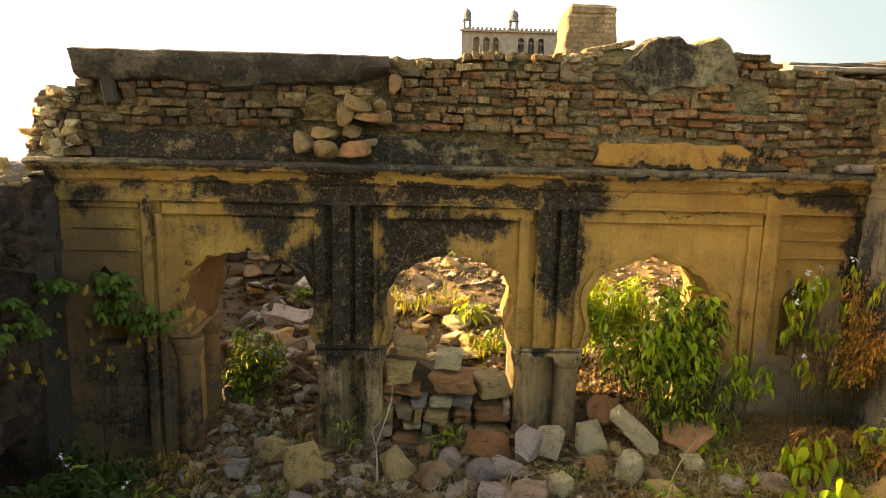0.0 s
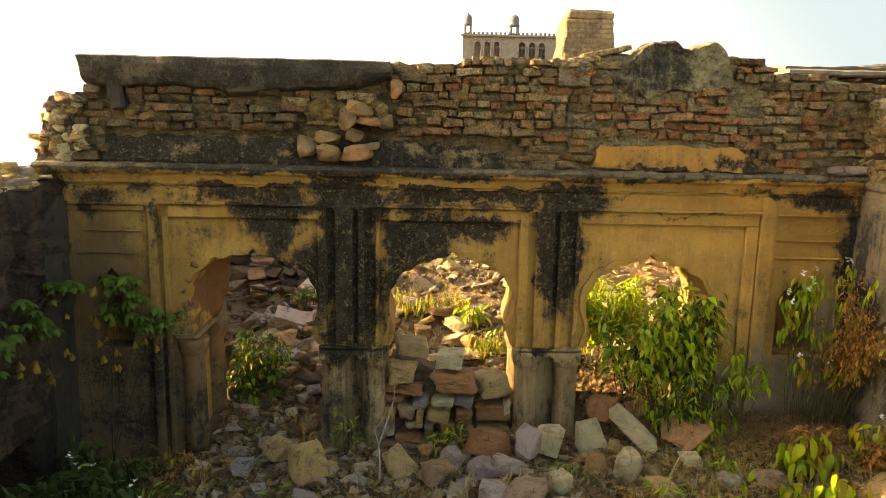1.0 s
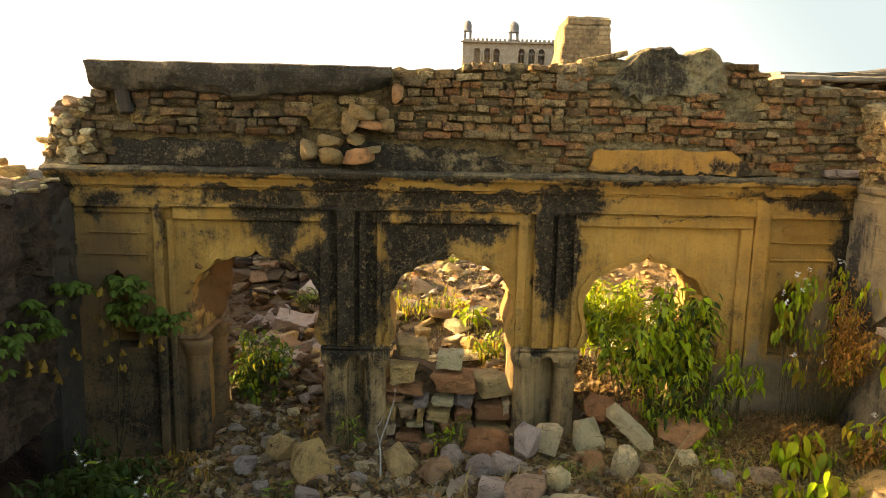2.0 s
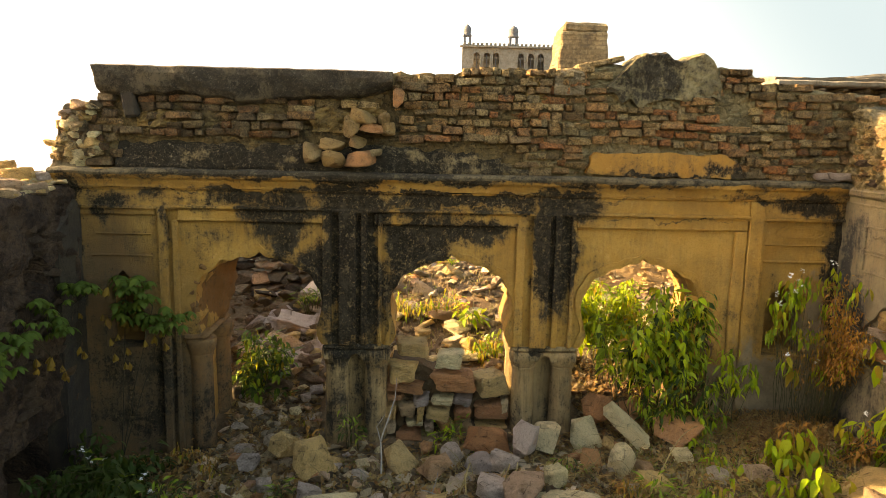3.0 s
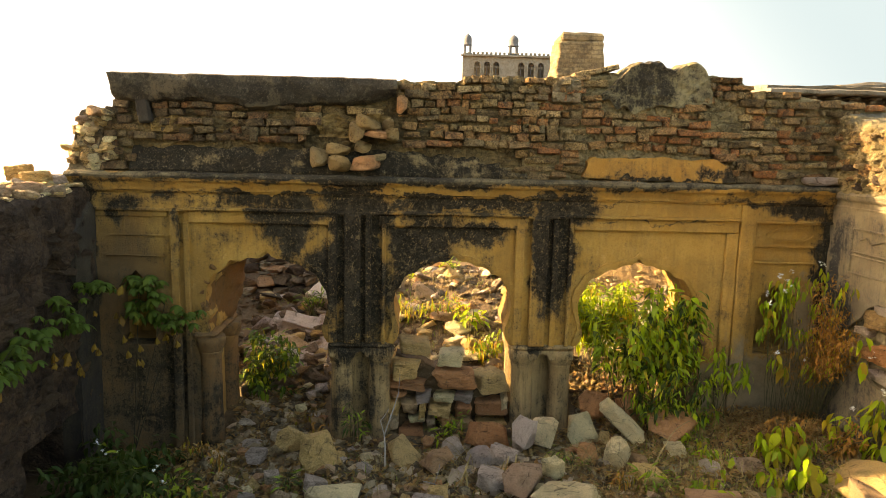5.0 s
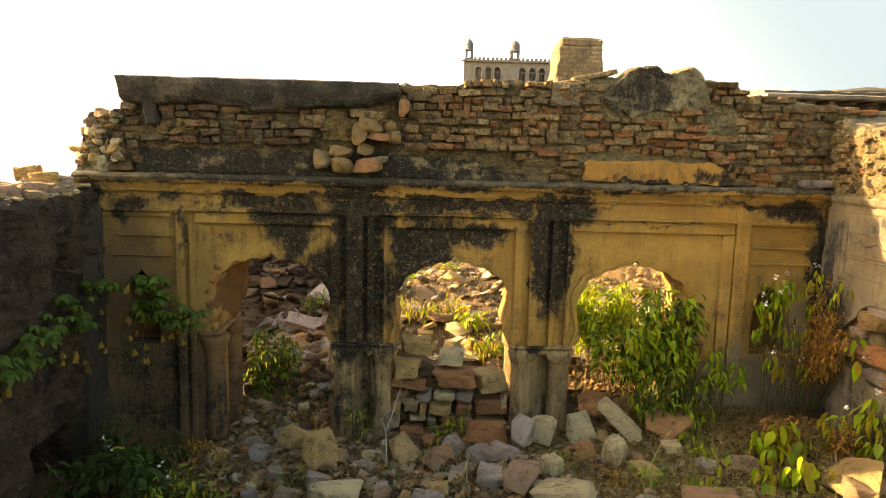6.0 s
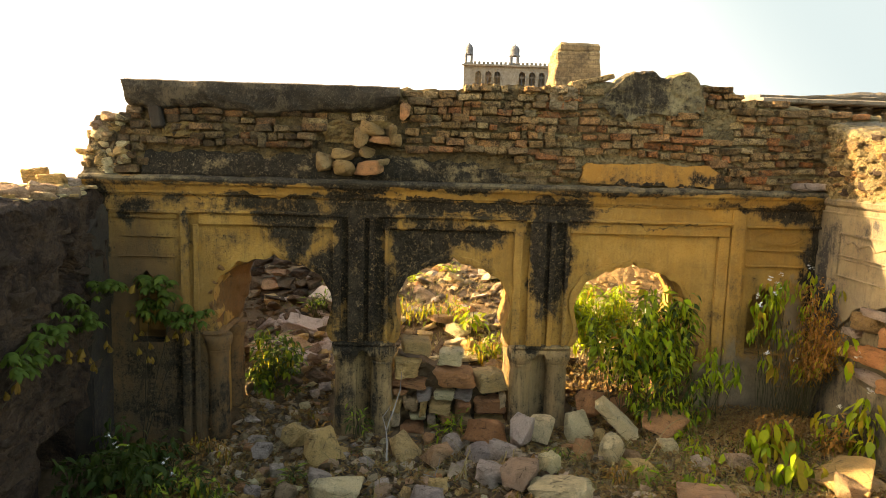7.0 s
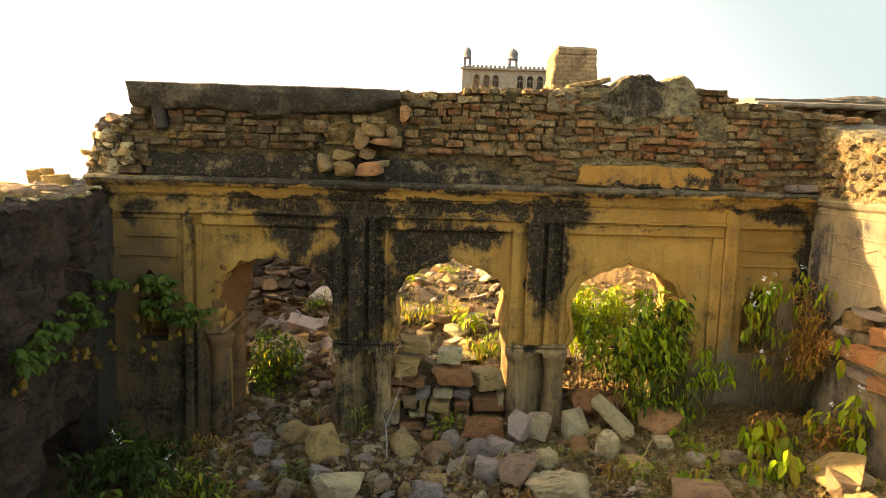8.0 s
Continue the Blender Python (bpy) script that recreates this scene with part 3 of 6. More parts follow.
        v.x, v.y, v.z = max(-0.55, min(0.55, v.x * 0.75)), max(-0.55, min(0.55, v.y * 0.75)), max(-0.5, min(0.5, v.z * 0.75)) * flat
        bm.verts.new(v)
    bmesh.ops.convex_hull(bm, input=bm.verts[:])
    bmesh.ops.delete(bm, geom=[v for v in bm.verts if not v.link_faces], context="VERTS")
    bmesh.ops.dissolve_limit(bm, angle_limit=radians(16), verts=bm.verts[:], edges=bm.edges[:])
    if bevel:
        bmesh.ops.bevel(bm, geom=bm.edges[:], offset=bevel, segments=1, affect="EDGES", clamp_overlap=True)
    bmesh.ops.triangulate(bm, faces=bm.faces[:])
    return roughen(bm, seed) if bevel else jitter(bm, 0.02, 3.5, seed)


def cobble_bm(seed):
    return hull_bm(seed, 1.0, 30, 0.05)


ROCK_MESHES = {}


def rock_mesh(mat, k):
    key = (mat.name, k)
    if key not in ROCK_MESHES:
        ROCK_MESHES[key] = mesh_of(block_bm(k) if k >= 20 else cobble_bm(k), "rock", mat) if k >= 12 else mesh_of(hull_bm(k, (0.8, 0.55, 1.0, 0.7)[k % 4]), "rock", mat)
    return ROCK_MESHES[key]


def put_rock(name, mat, k, place, size, turn, parent=None):
    ob = new(name, rock_mesh(mat, k))
    ob.matrix_basis = Matrix.LocRotScale(place, Euler(turn), size)
    ob.parent = parent
    return ob


def tube(points, r0, r1, sides=5):
    bm = bmesh.new()
    rings = []
    n = len(points)
    for i, p in enumerate(points):
        p = Vector(p)
        d = (Vector(points[min(n - 1, i + 1)]) - Vector(points[max(0, i - 1)])).normalized()
        u = d.orthogonal().normalized()
        v = d.cross(u)
        r = r0 + (r1 - r0) * i / (n - 1)
        rings.append([bm.verts.new(p + r * (math.cos(2 * math.pi * k / sides) * u + math.sin(2 * math.pi * k / sides) * v)) for k in range(sides)])
    for a, b in zip(rings, rings[1:]):
        for k in range(sides):
            bm.faces.new((a[k], a[(k + 1) % sides], b[(k + 1) % sides], b[k])).smooth = True
    bm.faces.new(rings[0][::-1])
    bm.faces.new(rings[-1])
    return bm


def curve_points(a, b, sag, n=7, wob=0.03):
    a, b = Vector(a), Vector(b)
    out = []
    for i in range(n):
        f = i / (n - 1)
        p = a.lerp(b, f) + Vector((0, 0, sag * math.sin(math.pi * f)))
        out.append(p + wobble(p, wob * math.sin(math.pi * f), 4, a.x))
    return out


# ---- ground ----
def smooth(a, b, v):
    s = max(0.0, min(1.0, (v - a) / (b - a)))
    return s * s * (3 - 2 * s)


def ground_z(x, y):
    front = 0.02 + 0.075 * max(-4.0, min(4.0, x))
    back = 0.12 + 0.21 * max(0.0, min(7.0, y - 0.7)) + 0.03 * x
    z = front + (back - front) * smooth(-0.1, 0.9, y)
    z -= 0.10 * max(0.0, min(6.0, -y - 1.0))
    d = math.hypot(x, y)
    z += (0.05 * noise.noise(Vector((x * 1.3, y * 1.3, 0))) + 0.025 * noise.noise(Vector((x * 4.5, y * 4.5, 5)))) * (1 - smooth(20, 60, d))
    z += 13 * math.exp(-(((x - 16) / 40) ** 2 + ((y - 165) / 40) ** 2))
    z -= 190 * smooth(6, 320, -x + 0.15 * y) + 30 * smooth(250, 900, d)
    return z


def ground():
    near = [i * 0.12 for i in range(-42, 43)]
    far = [5.04 * 1.22 ** i for i in range(1, 31)]
    xs = [-v for v in reversed(far)] + near + far
    near_y = [i * 0.12 for i in range(-30, 70)]
    ys = [-3.6 - (v - 5.04) for v in reversed(far)] + near_y + [8.28 + (v - 5.04) for v in far]
    bm = bmesh.new()
    rows = [[bm.verts.new((x, y, ground_z(x, y))) for x in xs] for y in ys]
    for a, b in zip(rows, rows[1:]):
        for i in range(len(xs) - 1):
            bm.faces.new((a[i], a[i + 1], b[i + 1], b[i])).smooth = True
    ob = part("ground", bm, M_EARTH)
    return tagged(ob, "dry brown earth strewn with rubble and weeds", "ground", kind="structure")


ground()

# glowing ring behind everything, painted as pale hazy distance and sky
nb = Nodes("hazy_sky_glow")
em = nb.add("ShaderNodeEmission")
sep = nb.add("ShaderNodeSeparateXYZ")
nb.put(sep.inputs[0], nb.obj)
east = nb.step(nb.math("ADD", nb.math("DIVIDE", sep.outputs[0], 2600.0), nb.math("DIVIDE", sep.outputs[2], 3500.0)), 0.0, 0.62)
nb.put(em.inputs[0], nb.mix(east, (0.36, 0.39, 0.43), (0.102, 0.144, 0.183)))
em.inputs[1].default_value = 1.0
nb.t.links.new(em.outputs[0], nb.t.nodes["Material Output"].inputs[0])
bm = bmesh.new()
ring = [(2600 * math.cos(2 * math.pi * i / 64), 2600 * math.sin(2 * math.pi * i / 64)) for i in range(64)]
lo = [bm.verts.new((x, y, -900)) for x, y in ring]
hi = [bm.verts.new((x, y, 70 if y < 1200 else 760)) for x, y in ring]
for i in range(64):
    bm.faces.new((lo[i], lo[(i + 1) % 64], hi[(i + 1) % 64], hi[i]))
tagged(part("backdrop", bm, nb.mat), "glowing backdrop of pale hazy distance and sky", "backdrop", kind="structure")


# ---- the arcade wall ----
BAYS = (-1.95, -0.02, 1.93)          # centres of the three arches
HALF = 0.62                          # half the clear width at the springing
THICK = 0.92


def arch_half():
    """Half outline of a cusped arch, from the springing to the tip, as (offset, height)."""
    pts = [(0.612, 1.01), (0.583, 1.05), (0.562, 1.11), (0.565, 1.18), (0.59, 1.27), (0.612, 1.35), (0.622, 1.45), (0.60, 1.55), (0.545, 1.635)]
    for (ax, az), (bx, bz), swell in (((0.545, 1.635), (0.40, 1.765), 0.035), ((0.40, 1.765), (0.235, 1.84), 0.025), ((0.235, 1.84), (0.09, 1.885), 0.018)):
        nx, nz = (bz - az), -(bx - ax)
        ln = math.hypot(nx, nz)
        for i in range(1, 6):
            f = i / 5
            s = swell * math.sin(math.pi * f)
            pts.append((ax + (bx - ax) * f + nx / ln * s, az + (bz - az) * f + nz / ln * s))
    pts += [(0.045, 1.905), (0.0, 1.955)]
    return pts


ARCH = arch_half()


def arch_path(cx, grow=0.0, bottom=None):
    """The arch outline from left to right; grow widens it."""
    s, h = 1 + grow / 0.6, grow
    half = [(x * s, z + (h if z > 1.02 else 0)) for x, z in ARCH]
    path = [(cx - x, z) for x, z in half] + [(cx + x, z) for x, z in half[-2::-1]]
    if bottom is not None:
        path = [(cx - HALF, bottom), (cx - HALF, 1.01)] + path + [(cx + HALF, 1.01), (cx + HALF, bottom)]
    return path


def niche_path(cx, w, z0, z1):
    return [(cx - w, z0), (cx - w, z1 - 0.22), (cx - w * 0.75, z1 - 0.12), (cx - w * 0.3, z1 - 0.06), (cx, z1),
            (cx + w * 0.3, z1 - 0.06), (cx + w * 0.75, z1 - 0.12), (cx + w, z1 - 0.22), (cx + w, z0)]


wall = thing("wall_north", "ochre lime-plastered arcade wall with three cusped arches, blackened by mould and broken on top", "wall", "structure")
BASE = -0.6
outline = [(-3.85, BASE), (BAYS[0] - HALF, BASE)]
for cx in BAYS:
    path = arch_path(cx)
    if cx == BAYS[0]:
        path = [(x - (0.035 + 0.05 * noise.noise(Vector((x * 9, z * 9, 1)))) * smooth(0.0, 0.2, cx - x), z + (0.03 + 0.05 * noise.noise(Vector((x * 8, z * 8, 4)))) * smooth(1.3, 1.7, z) * smooth(0.1, 0.3, cx - x)) for x, z in path]
    outline += [(cx - HALF, 1.0)] + path + [(cx + HALF, 1.0)]
outline += [(BAYS[2] + HALF, BASE), (4.05, BASE), (4.05, 2.72), (-3.85, 2.72)]
niches = [niche_path(-3.31, 0.19, 0.95, 1.74), niche_path(3.43, 0.21, 0.95, 1.73)]
part("wall_face", prism([outline] + niches, 0.05, 0.30), M_OCHRE, wall)
back_outline = [(-3.85, BASE), (BAYS[0] - HALF, BASE)]
for cx in BAYS:
    back_outline += [(cx - HALF - 0.03, 1.0)] + arch_path(cx, 0.02) + [(cx + HALF + 0.03, 1.0)]
back_outline += [(BAYS[2] + HALF, BASE), (4.05, BASE), (4.05, 2.72), (-3.85, 2.72)]
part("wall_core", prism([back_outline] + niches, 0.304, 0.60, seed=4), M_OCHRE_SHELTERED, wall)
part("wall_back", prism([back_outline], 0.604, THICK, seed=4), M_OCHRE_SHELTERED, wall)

# cusped rims, stepped twice round each arch
for cx in BAYS:
    for k, (g0, g1, y) in enumerate(((0.004, 0.035, 0.035), (0.035, 0.07, 0.02))):
        inner, outer = arch_path(cx, g0), arch_path(cx, g1)
        if cx == BAYS[0]:
            inner, outer = inner[len(inner) // 2 - 3:], outer[len(outer) // 2 - 3:]
        part("arch_rim", prism([outer + inner[::-1]], y, 0.055, step=0.05, amp=0.004, seed=k), M_OCHRE, wall)

# broken western haunch of the first arch: the coat has fallen, and the core slopes back to what is left of the inner rim
HAUNCH_FRONT = [(-2.58, 1.06), (-2.58, 1.2), (-2.61, 1.35), (-2.63, 1.5), (-2.58, 1.66), (-2.50, 1.76), (-2.40, 1.85), (-2.2, 1.91), (-2.0, 1.97)]
HAUNCH_BACK = [(-2.53, 1.06), (-2.49, 1.2), (-2.44, 1.35), (-2.41, 1.5), (-2.41, 1.62), (-2.40, 1.72), (-2.34, 1.80), (-2.18, 1.88), (-2.0, 1.96)]
bm = bmesh.new()
sheet = []
for k in range(15):
    f = k / 14
    row = []
    for step in range(4 * len(HAUNCH_FRONT) - 3):
        q, r = divmod(step, 4)
        q, r = (q, r / 4) if q < len(HAUNCH_FRONT) - 1 else (q - 1, 1.0)
        (ax, az), (bx, bz) = [Vector(c[q]).lerp(Vector(c[q + 1]), r) for c in (HAUNCH_FRONT, HAUNCH_BACK)]
        g = smooth(0.05, 0.85, f)
        p = Vector((ax + (bx - ax) * g, 0.06 + 0.85 * f, az + (bz - az) * g))
        row.append(bm.verts.new(p + Vector((1, 0.3, -1)) * 0.036 * noise.fractal(p * 8, 0.85, 2.1, 5)))
    row.append(bm.verts.new((-2.05, 0.06 + 0.85 * f, 2.05)))
    row.append(bm.verts.new((-2.70, 0.06 + 0.85 * f, 2.0)))
    row.append(bm.verts.new((-2.70, 0.06 + 0.85 * f, 1.05)))
    sheet.append(row)
count = len(sheet[0])
for a, b in zip(sheet, sheet[1:]):
    for k in range(count):
        bm.faces.new((a[k], a[(k + 1) % count], b[(k + 1) % count], b[k])).smooth = k < count - 4
bm.faces.new(sheet[0])
bm.faces.new(sheet[-1][::-1])
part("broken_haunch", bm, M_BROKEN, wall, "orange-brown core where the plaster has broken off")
chips = random.Random(12)
for i in range(26):
    ox, oz = HAUNCH_FRONT[2 + int(chips.random() * 6)]
    w = chips.uniform(0.03, 0.075)
    bm = hull_bm(200 + i, 0.9, 12, 0.03)
    bmesh.ops.transform(bm, matrix=Matrix.LocRotScale((ox + chips.uniform(-0.03, 0.015), chips.uniform(0.05, 0.16), oz + chips.uniform(-0.03, 0.04)), Euler((i, 0.3 * i, i * 1.7)), (w, chips.uniform(0.05, 0.1), w * 1.1)), verts=bm.verts)
    part("broken_plaster", bm, M_BROKEN, wall)

# cornice, frieze and frames
part("cornice", moulding(-3.9, 4.02, [(0.30, 2.755), (-0.02, 2.755), (-0.085, 2.74), (-0.10, 2.715), (-0.09, 2.68), (-0.06, 2.655),
     (-0.03, 2.60), (-0.025, 2.575), (0.30, 2.575)], amp=0.014), M_OCHRE, wall)
part("frieze", moulding(-3.84, 4.02, [(0.2, 2.572), (-0.005, 2.572), (-0.005, 2.555), (0.012, 2.548), (0.012, 2.395), (-0.008, 2.385), (-0.008, 2.365), (0.2, 2.36)], amp=0.006, seed=2), M_OCHRE, wall)

part("cornice_lip", moulding(-3.92, 4.03, [(0.30, 2.765), (-0.03, 2.765), (-0.095, 2.752), (-0.112, 2.728), (-0.105, 2.704), (-0.07, 2.70), (0.1, 2.71)], amp=0.014, seed=11, step=0.05), M_LICHEN, wall, "grey lichen-crusted upper lip of the cornice")


def frame_strip(x0, x1, z0, z1, y0=0.0, name="frame"):
    part(name, box_bm(x0, x1, y0, 0.052, z0, z1, seed=x0 + z0), M_OCHRE, wall)


for x0, x1 in ((-2.74, -1.32), (-0.80, 0.74), (1.22, 2.95)):
    frame_strip(x0, x1, 2.252, 2.368, 0.004)
    part("ledge", moulding(x0 - 0.02, x1, [(0.05, 2.412), (-0.012, 2.410), (-0.034, 2.402), (-0.036, 2.384), (-0.02, 2.374), (0.05, 2.366)], amp=0.006, seed=x0, step=0.05), M_OCHRE, wall)
for x0, x1 in ((-2.80, -2.745), (2.826, 2.95)):
    frame_strip(x0, x1, -0.3 if x0 < 0 else 0.1, 2.251, 0.005)
frame_strip(-2.93, -2.845, -0.3, 2.362, -0.01, "pilaster")
frame_strip(2.956, 3.105, 0.1, 2.55, -0.016, "pilaster")
for x0, x1, z0, z1 in ((-3.70, -2.96, 2.30, 2.358), (-3.55, -3.0, 2.10, 2.115), (-3.6, -3.0, 1.885, 1.90), (3.15, 3.86, 2.35, 2.385),
                       (3.15, 3.84, 2.105, 2.122), (3.14, 3.80, 1.93, 1.955), (3.112, 3.146, 1.2, 2.385), (3.80, 3.84, 1.2, 2.10)):
    frame_strip(x0, x1, z0, z1, 0.026)
# lobed cartouche on the end panel
for grow, y in ((1.0, 0.034), (0.74, 0.038)):
    oval = [(3.51 + grow * 0.235 * math.copysign(abs(math.cos(a)) ** 0.7, math.cos(a)) * (1 + 0.09 * math.cos(4 * a)), 2.24 + grow * 0.078 * math.copysign(abs(math.sin(a)) ** 0.8, math.sin(a)) * (1 - 0.12 * math.cos(4 * a)))
            for a in [2 * math.pi * (i + 0.5) / 40 for i in range(40)]]
    oval2 = [(3.51 + (x - 3.51) * 0.92, 2.24 + (z - 2.24) * 0.82) for x, z in oval]
    part("cartouche", prism([oval, oval2], y, 0.055, step=0.05, amp=0.002), M_OCHRE, wall)
# lotus finial in stucco above each tip
for cx in BAYS[:1]:
    for a in (-0.7, -0.35, 0.0, 0.35, 0.7):
        bm = bmesh.new()
        bmesh.ops.create_uvsphere(bm, u_segments=8, v_segments=6, radius=1, matrix=Matrix.LocRotScale(
            (cx + 0.11 * math.sin(a), 0.05, 2.07 + 0.10 * math.cos(a)), Euler((0, a, 0)), (0.022, 0.014, 0.085)))
        part("petal", bm, M_OCHRE, wall)

# pillars: four shafts round a core, with caps, and flat pilasters above them
SHAFT = [(0.125, -0.6), (0.125, 0.0), (0.135, 0.06), (0.122, 0.12), (0.115, 0.72), (0.118, 0.76), (0.13, 0.78), (0.12, 0.80)]
CAP = [(0.118, 0.78), (0.13, 0.81), (0.148, 0.85), (0.155, 0.90), (0.152, 0.95)]


def pillar(cx, offs, seed, mat=M_COLUMN, up=0.0):
    for dx in offs:
        for y in (0.13, 0.79):
            shaft = part("column", lathe(cx + dx, y, [(r, z + up * (z > 0.2)) for r, z in SHAFT], 16, seed=seed + dx, flute=0.03), mat, wall)
            part("capital", lathe(cx + dx, y, [(r, z + up) for r, z in CAP], 16, seed=seed + dx), mat, shaft)


for cx in (-0.985, 0.955):
    part("pier_core", box_bm(cx - 0.2, cx + 0.2, 0.21, 0.72, BASE, 0.96, seed=cx), M_COLUMN, wall)
    pillar(cx, (-0.2, 0.2), cx)
    part("cap_block", prism([[(cx - 0.32, 0.955), (cx - 0.32, 0.86), (cx - 0.07, 0.86), (cx - 0.05, 0.905), (cx, 0.925), (cx + 0.05, 0.905), (cx + 0.07, 0.86), (cx + 0.32, 0.86), (cx + 0.32, 0.955)]], 0.0, 0.2, step=0.04), M_COLUMN, wall)
    part("impost", box_bm(cx - 0.335, cx + 0.325, -0.005, THICK, 0.955, 1.01, seed=cx + 1, amp=0.014, bevel=0.02), M_COLUMN, wall)
    for a, b, y in ((-0.335, -0.245, 0.02), (-0.17, 0.0, 0.0), (0.05, 0.11, 0.012), (0.22, 0.26, 0.01)):
        part("pilaster", box_bm(cx + a, cx + b, y - 0.02, 0.052, 1.01, 2.362, seed=cx + a), M_OCHRE, wall)
for cx, dx in ((-2.66, 0.08), (2.60, -0.02)):
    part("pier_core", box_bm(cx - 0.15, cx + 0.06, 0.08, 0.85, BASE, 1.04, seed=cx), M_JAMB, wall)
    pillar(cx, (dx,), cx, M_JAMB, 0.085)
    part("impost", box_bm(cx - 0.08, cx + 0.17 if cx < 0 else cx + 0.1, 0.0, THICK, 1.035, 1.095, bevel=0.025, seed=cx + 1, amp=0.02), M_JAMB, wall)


# ---- broken masonry above the cornice ----
def profile(points):
    def f(u):
        for (a, za), (b, zb) in zip(points, points[1:]):
            if u <= b:
                return za + (zb - za) * max(0.0, (u - a) / (b - a))
        return points[-1][1]
    return f


TOP = profile([(-3.9, 2.85), (-3.8, 3.25), (-3.5, 3.38), (-3.4, 3.60), (-0.63, 3.72), (-0.3, 3.74), (-0.2, 3.70), (0.3, 3.80), (0.9, 3.78), (1.2, 3.80),
               (1.4, 3.86), (2.4, 3.86), (2.5, 3.84), (2.86, 3.84), (2.95, 3.72), (3.6, 3.66), (4.3, 3.6)])
parapet = thing("parapet", "ruined upper brickwork with crumbling mortar over the arcade cornice", "wall", "structure")
part("rubble_core", rough_wall(-3.85, 0.7, TOP, 2.70, 0.062, 0.85, 0.03, 0.05, top_amp=0.04), M_MORTAR, parapet)
part("rubble_core", rough_wall(0.66, 4.5, TOP, 2.70, 0.058, 0.85, 0.028, 0.05, top_amp=0.04, seed=2), M_MORTAR_PALE, parapet)
for x0, x1, z0, z1, k in ((-3.1, -2.72, 3.16, 3.36, 61), (-1.42, -1.02, 3.14, 3.40, 62), (-0.95, -0.7, 3.3, 3.42, 63), (0.66, 0.86, 3.5, 3.76, 64)):
    part("mortar_patch", rough_wall(x0, x1, profile([(x0, z1 - 0.05), ((x0 + x1) / 2, z1), (x1, z1 - 0.07)]), z0, 0.02, 0.3, 0.06, 0.03, seed=k, top_amp=0.04, freq=9), M_MORTAR_OCHRE, parapet, "crumbling ochre lime mortar")
# overhanging plaster coping on the older stretch
COPING = [(0.6, 3.66), (0.3, 3.70), (0.0, 3.735), (-0.05, 3.72), (-0.068, 3.66), (-0.065, 3.60), (-0.055, 3.54), (-0.03, 3.49), (0.02, 3.465), (0.09, 3.45), (0.6, 3.44)]
bm = moulding(-3.45, -0.64, COPING, amp=0.006, seed=5, step=0.03)
for v in bm.verts:
    x = v.co.x
    low = 1 - smooth(3.50, 3.66, v.co.z)
    ragged = 0.05 * noise.noise(Vector((x * 1.7, 0.3, 2))) + 0.035 * noise.noise(Vector((x * 7, 1.3, 2))) - 0.05 * math.exp(-((x + 2.2) / 0.5) ** 2)
    v.co.z += low * (ragged + 0.10 * smooth(-1.0, -0.66, x) )
    v.co.y += 0.02 * noise.fractal(Vector((x * 4, v.co.z * 9, 0)), 0.9, 2.1, 4)
    if x < -3.40 or x > -0.70:
        v.co += Vector((0.05 * noise.noise(Vector((3, v.co.y * 9, v.co.z * 11))), 0, 0))
part("coping", bm, M_LEDGE, parapet, "grey-black lichen-covered plaster coping with a frayed lower edge")
bm = box_bm(-3.22, -3.09, -0.03, 0.2, 3.24, 3.62, amp=0.014, step=0.05, bevel=0.02)
bmesh.ops.rotate(bm, cent=(-3.15, 0.1, 3.4), matrix=Matrix.Rotation(-0.22, 3, "Y"), verts=bm.verts)
part("drain_chute", bm, M_GREY_DARK, parapet, "dark plastered side of a broken drain chute")
for x0, x1, z in ((-3.3, 0.22, 3.05), (0.2, 0.42, 2.97), (0.4, 0.55, 2.90), (0.53, 0.72, 2.83)):
    part("plaster_band", moulding(x0, x1, [(0.5, z), (0.07, z - 0.02), (0.02, 0.5 * (z + 2.83)), (-0.01, 2.79), (0.0, 2.752), (0.5, 2.752)], amp=0.03, seed=6), M_SOOTY, parapet,
         "blackened plaster band over the cornice")
bm = prism([[(1.28, 2.79), (1.30, 2.97), (1.36, 3.0), (2.6, 3.01), (2.78, 2.95), (2.88, 2.77)]], -0.03, 0.2, step=0.04, amp=0.03, seed=3)
part("plaster_patch", bm, M_PATCH, parapet, "remaining patch of bright ochre plaster")

# the broken pier that stands behind the parapet
pier = thing("chimney_stub", "broken square masonry pier standing on the wall top", "pier", "structure")
bm = box_bm(1.125, 1.685, 0.95, 1.47, 3.2, 4.30, step=0.035, bevel=0.02, amp=0.016, seed=2)
for v in bm.verts:
    worn = smooth(3.9, 4.3, v.co.z)
    v.co.x += (1.40 - v.co.x) * 0.09 * worn + 0.02 * noise.noise(v.co * 9)
    v.co.y += (1.2 - v.co.y) * 0.06 * worn
    v.co += Vector((0.012, 0, 0)) * (noise.noise(Vector((0, 0, round(v.co.z / 0.05) * 7.7))))
part("shaft", bm, M_PIER, pier)
bm = box_bm(1.165, 1.655, 0.97, 1.45, 4.28, 4.385, step=0.035, bevel=0.03, amp=0.03, seed=5)
part("top", bm, M_PIER, pier)

# ---- side walls of the court ----
ML = Matrix(((0, -1, 0, 0), (1, 0, 0, 0), (0, 0, 1, 0), (0, 0, 0, 1)))   # u runs along y
left = thing("wall_west", "dark broken rubble side wall of the court in shade", "wall", "structure")
# out of view, south of y = -2.7, raised to darken the western bay
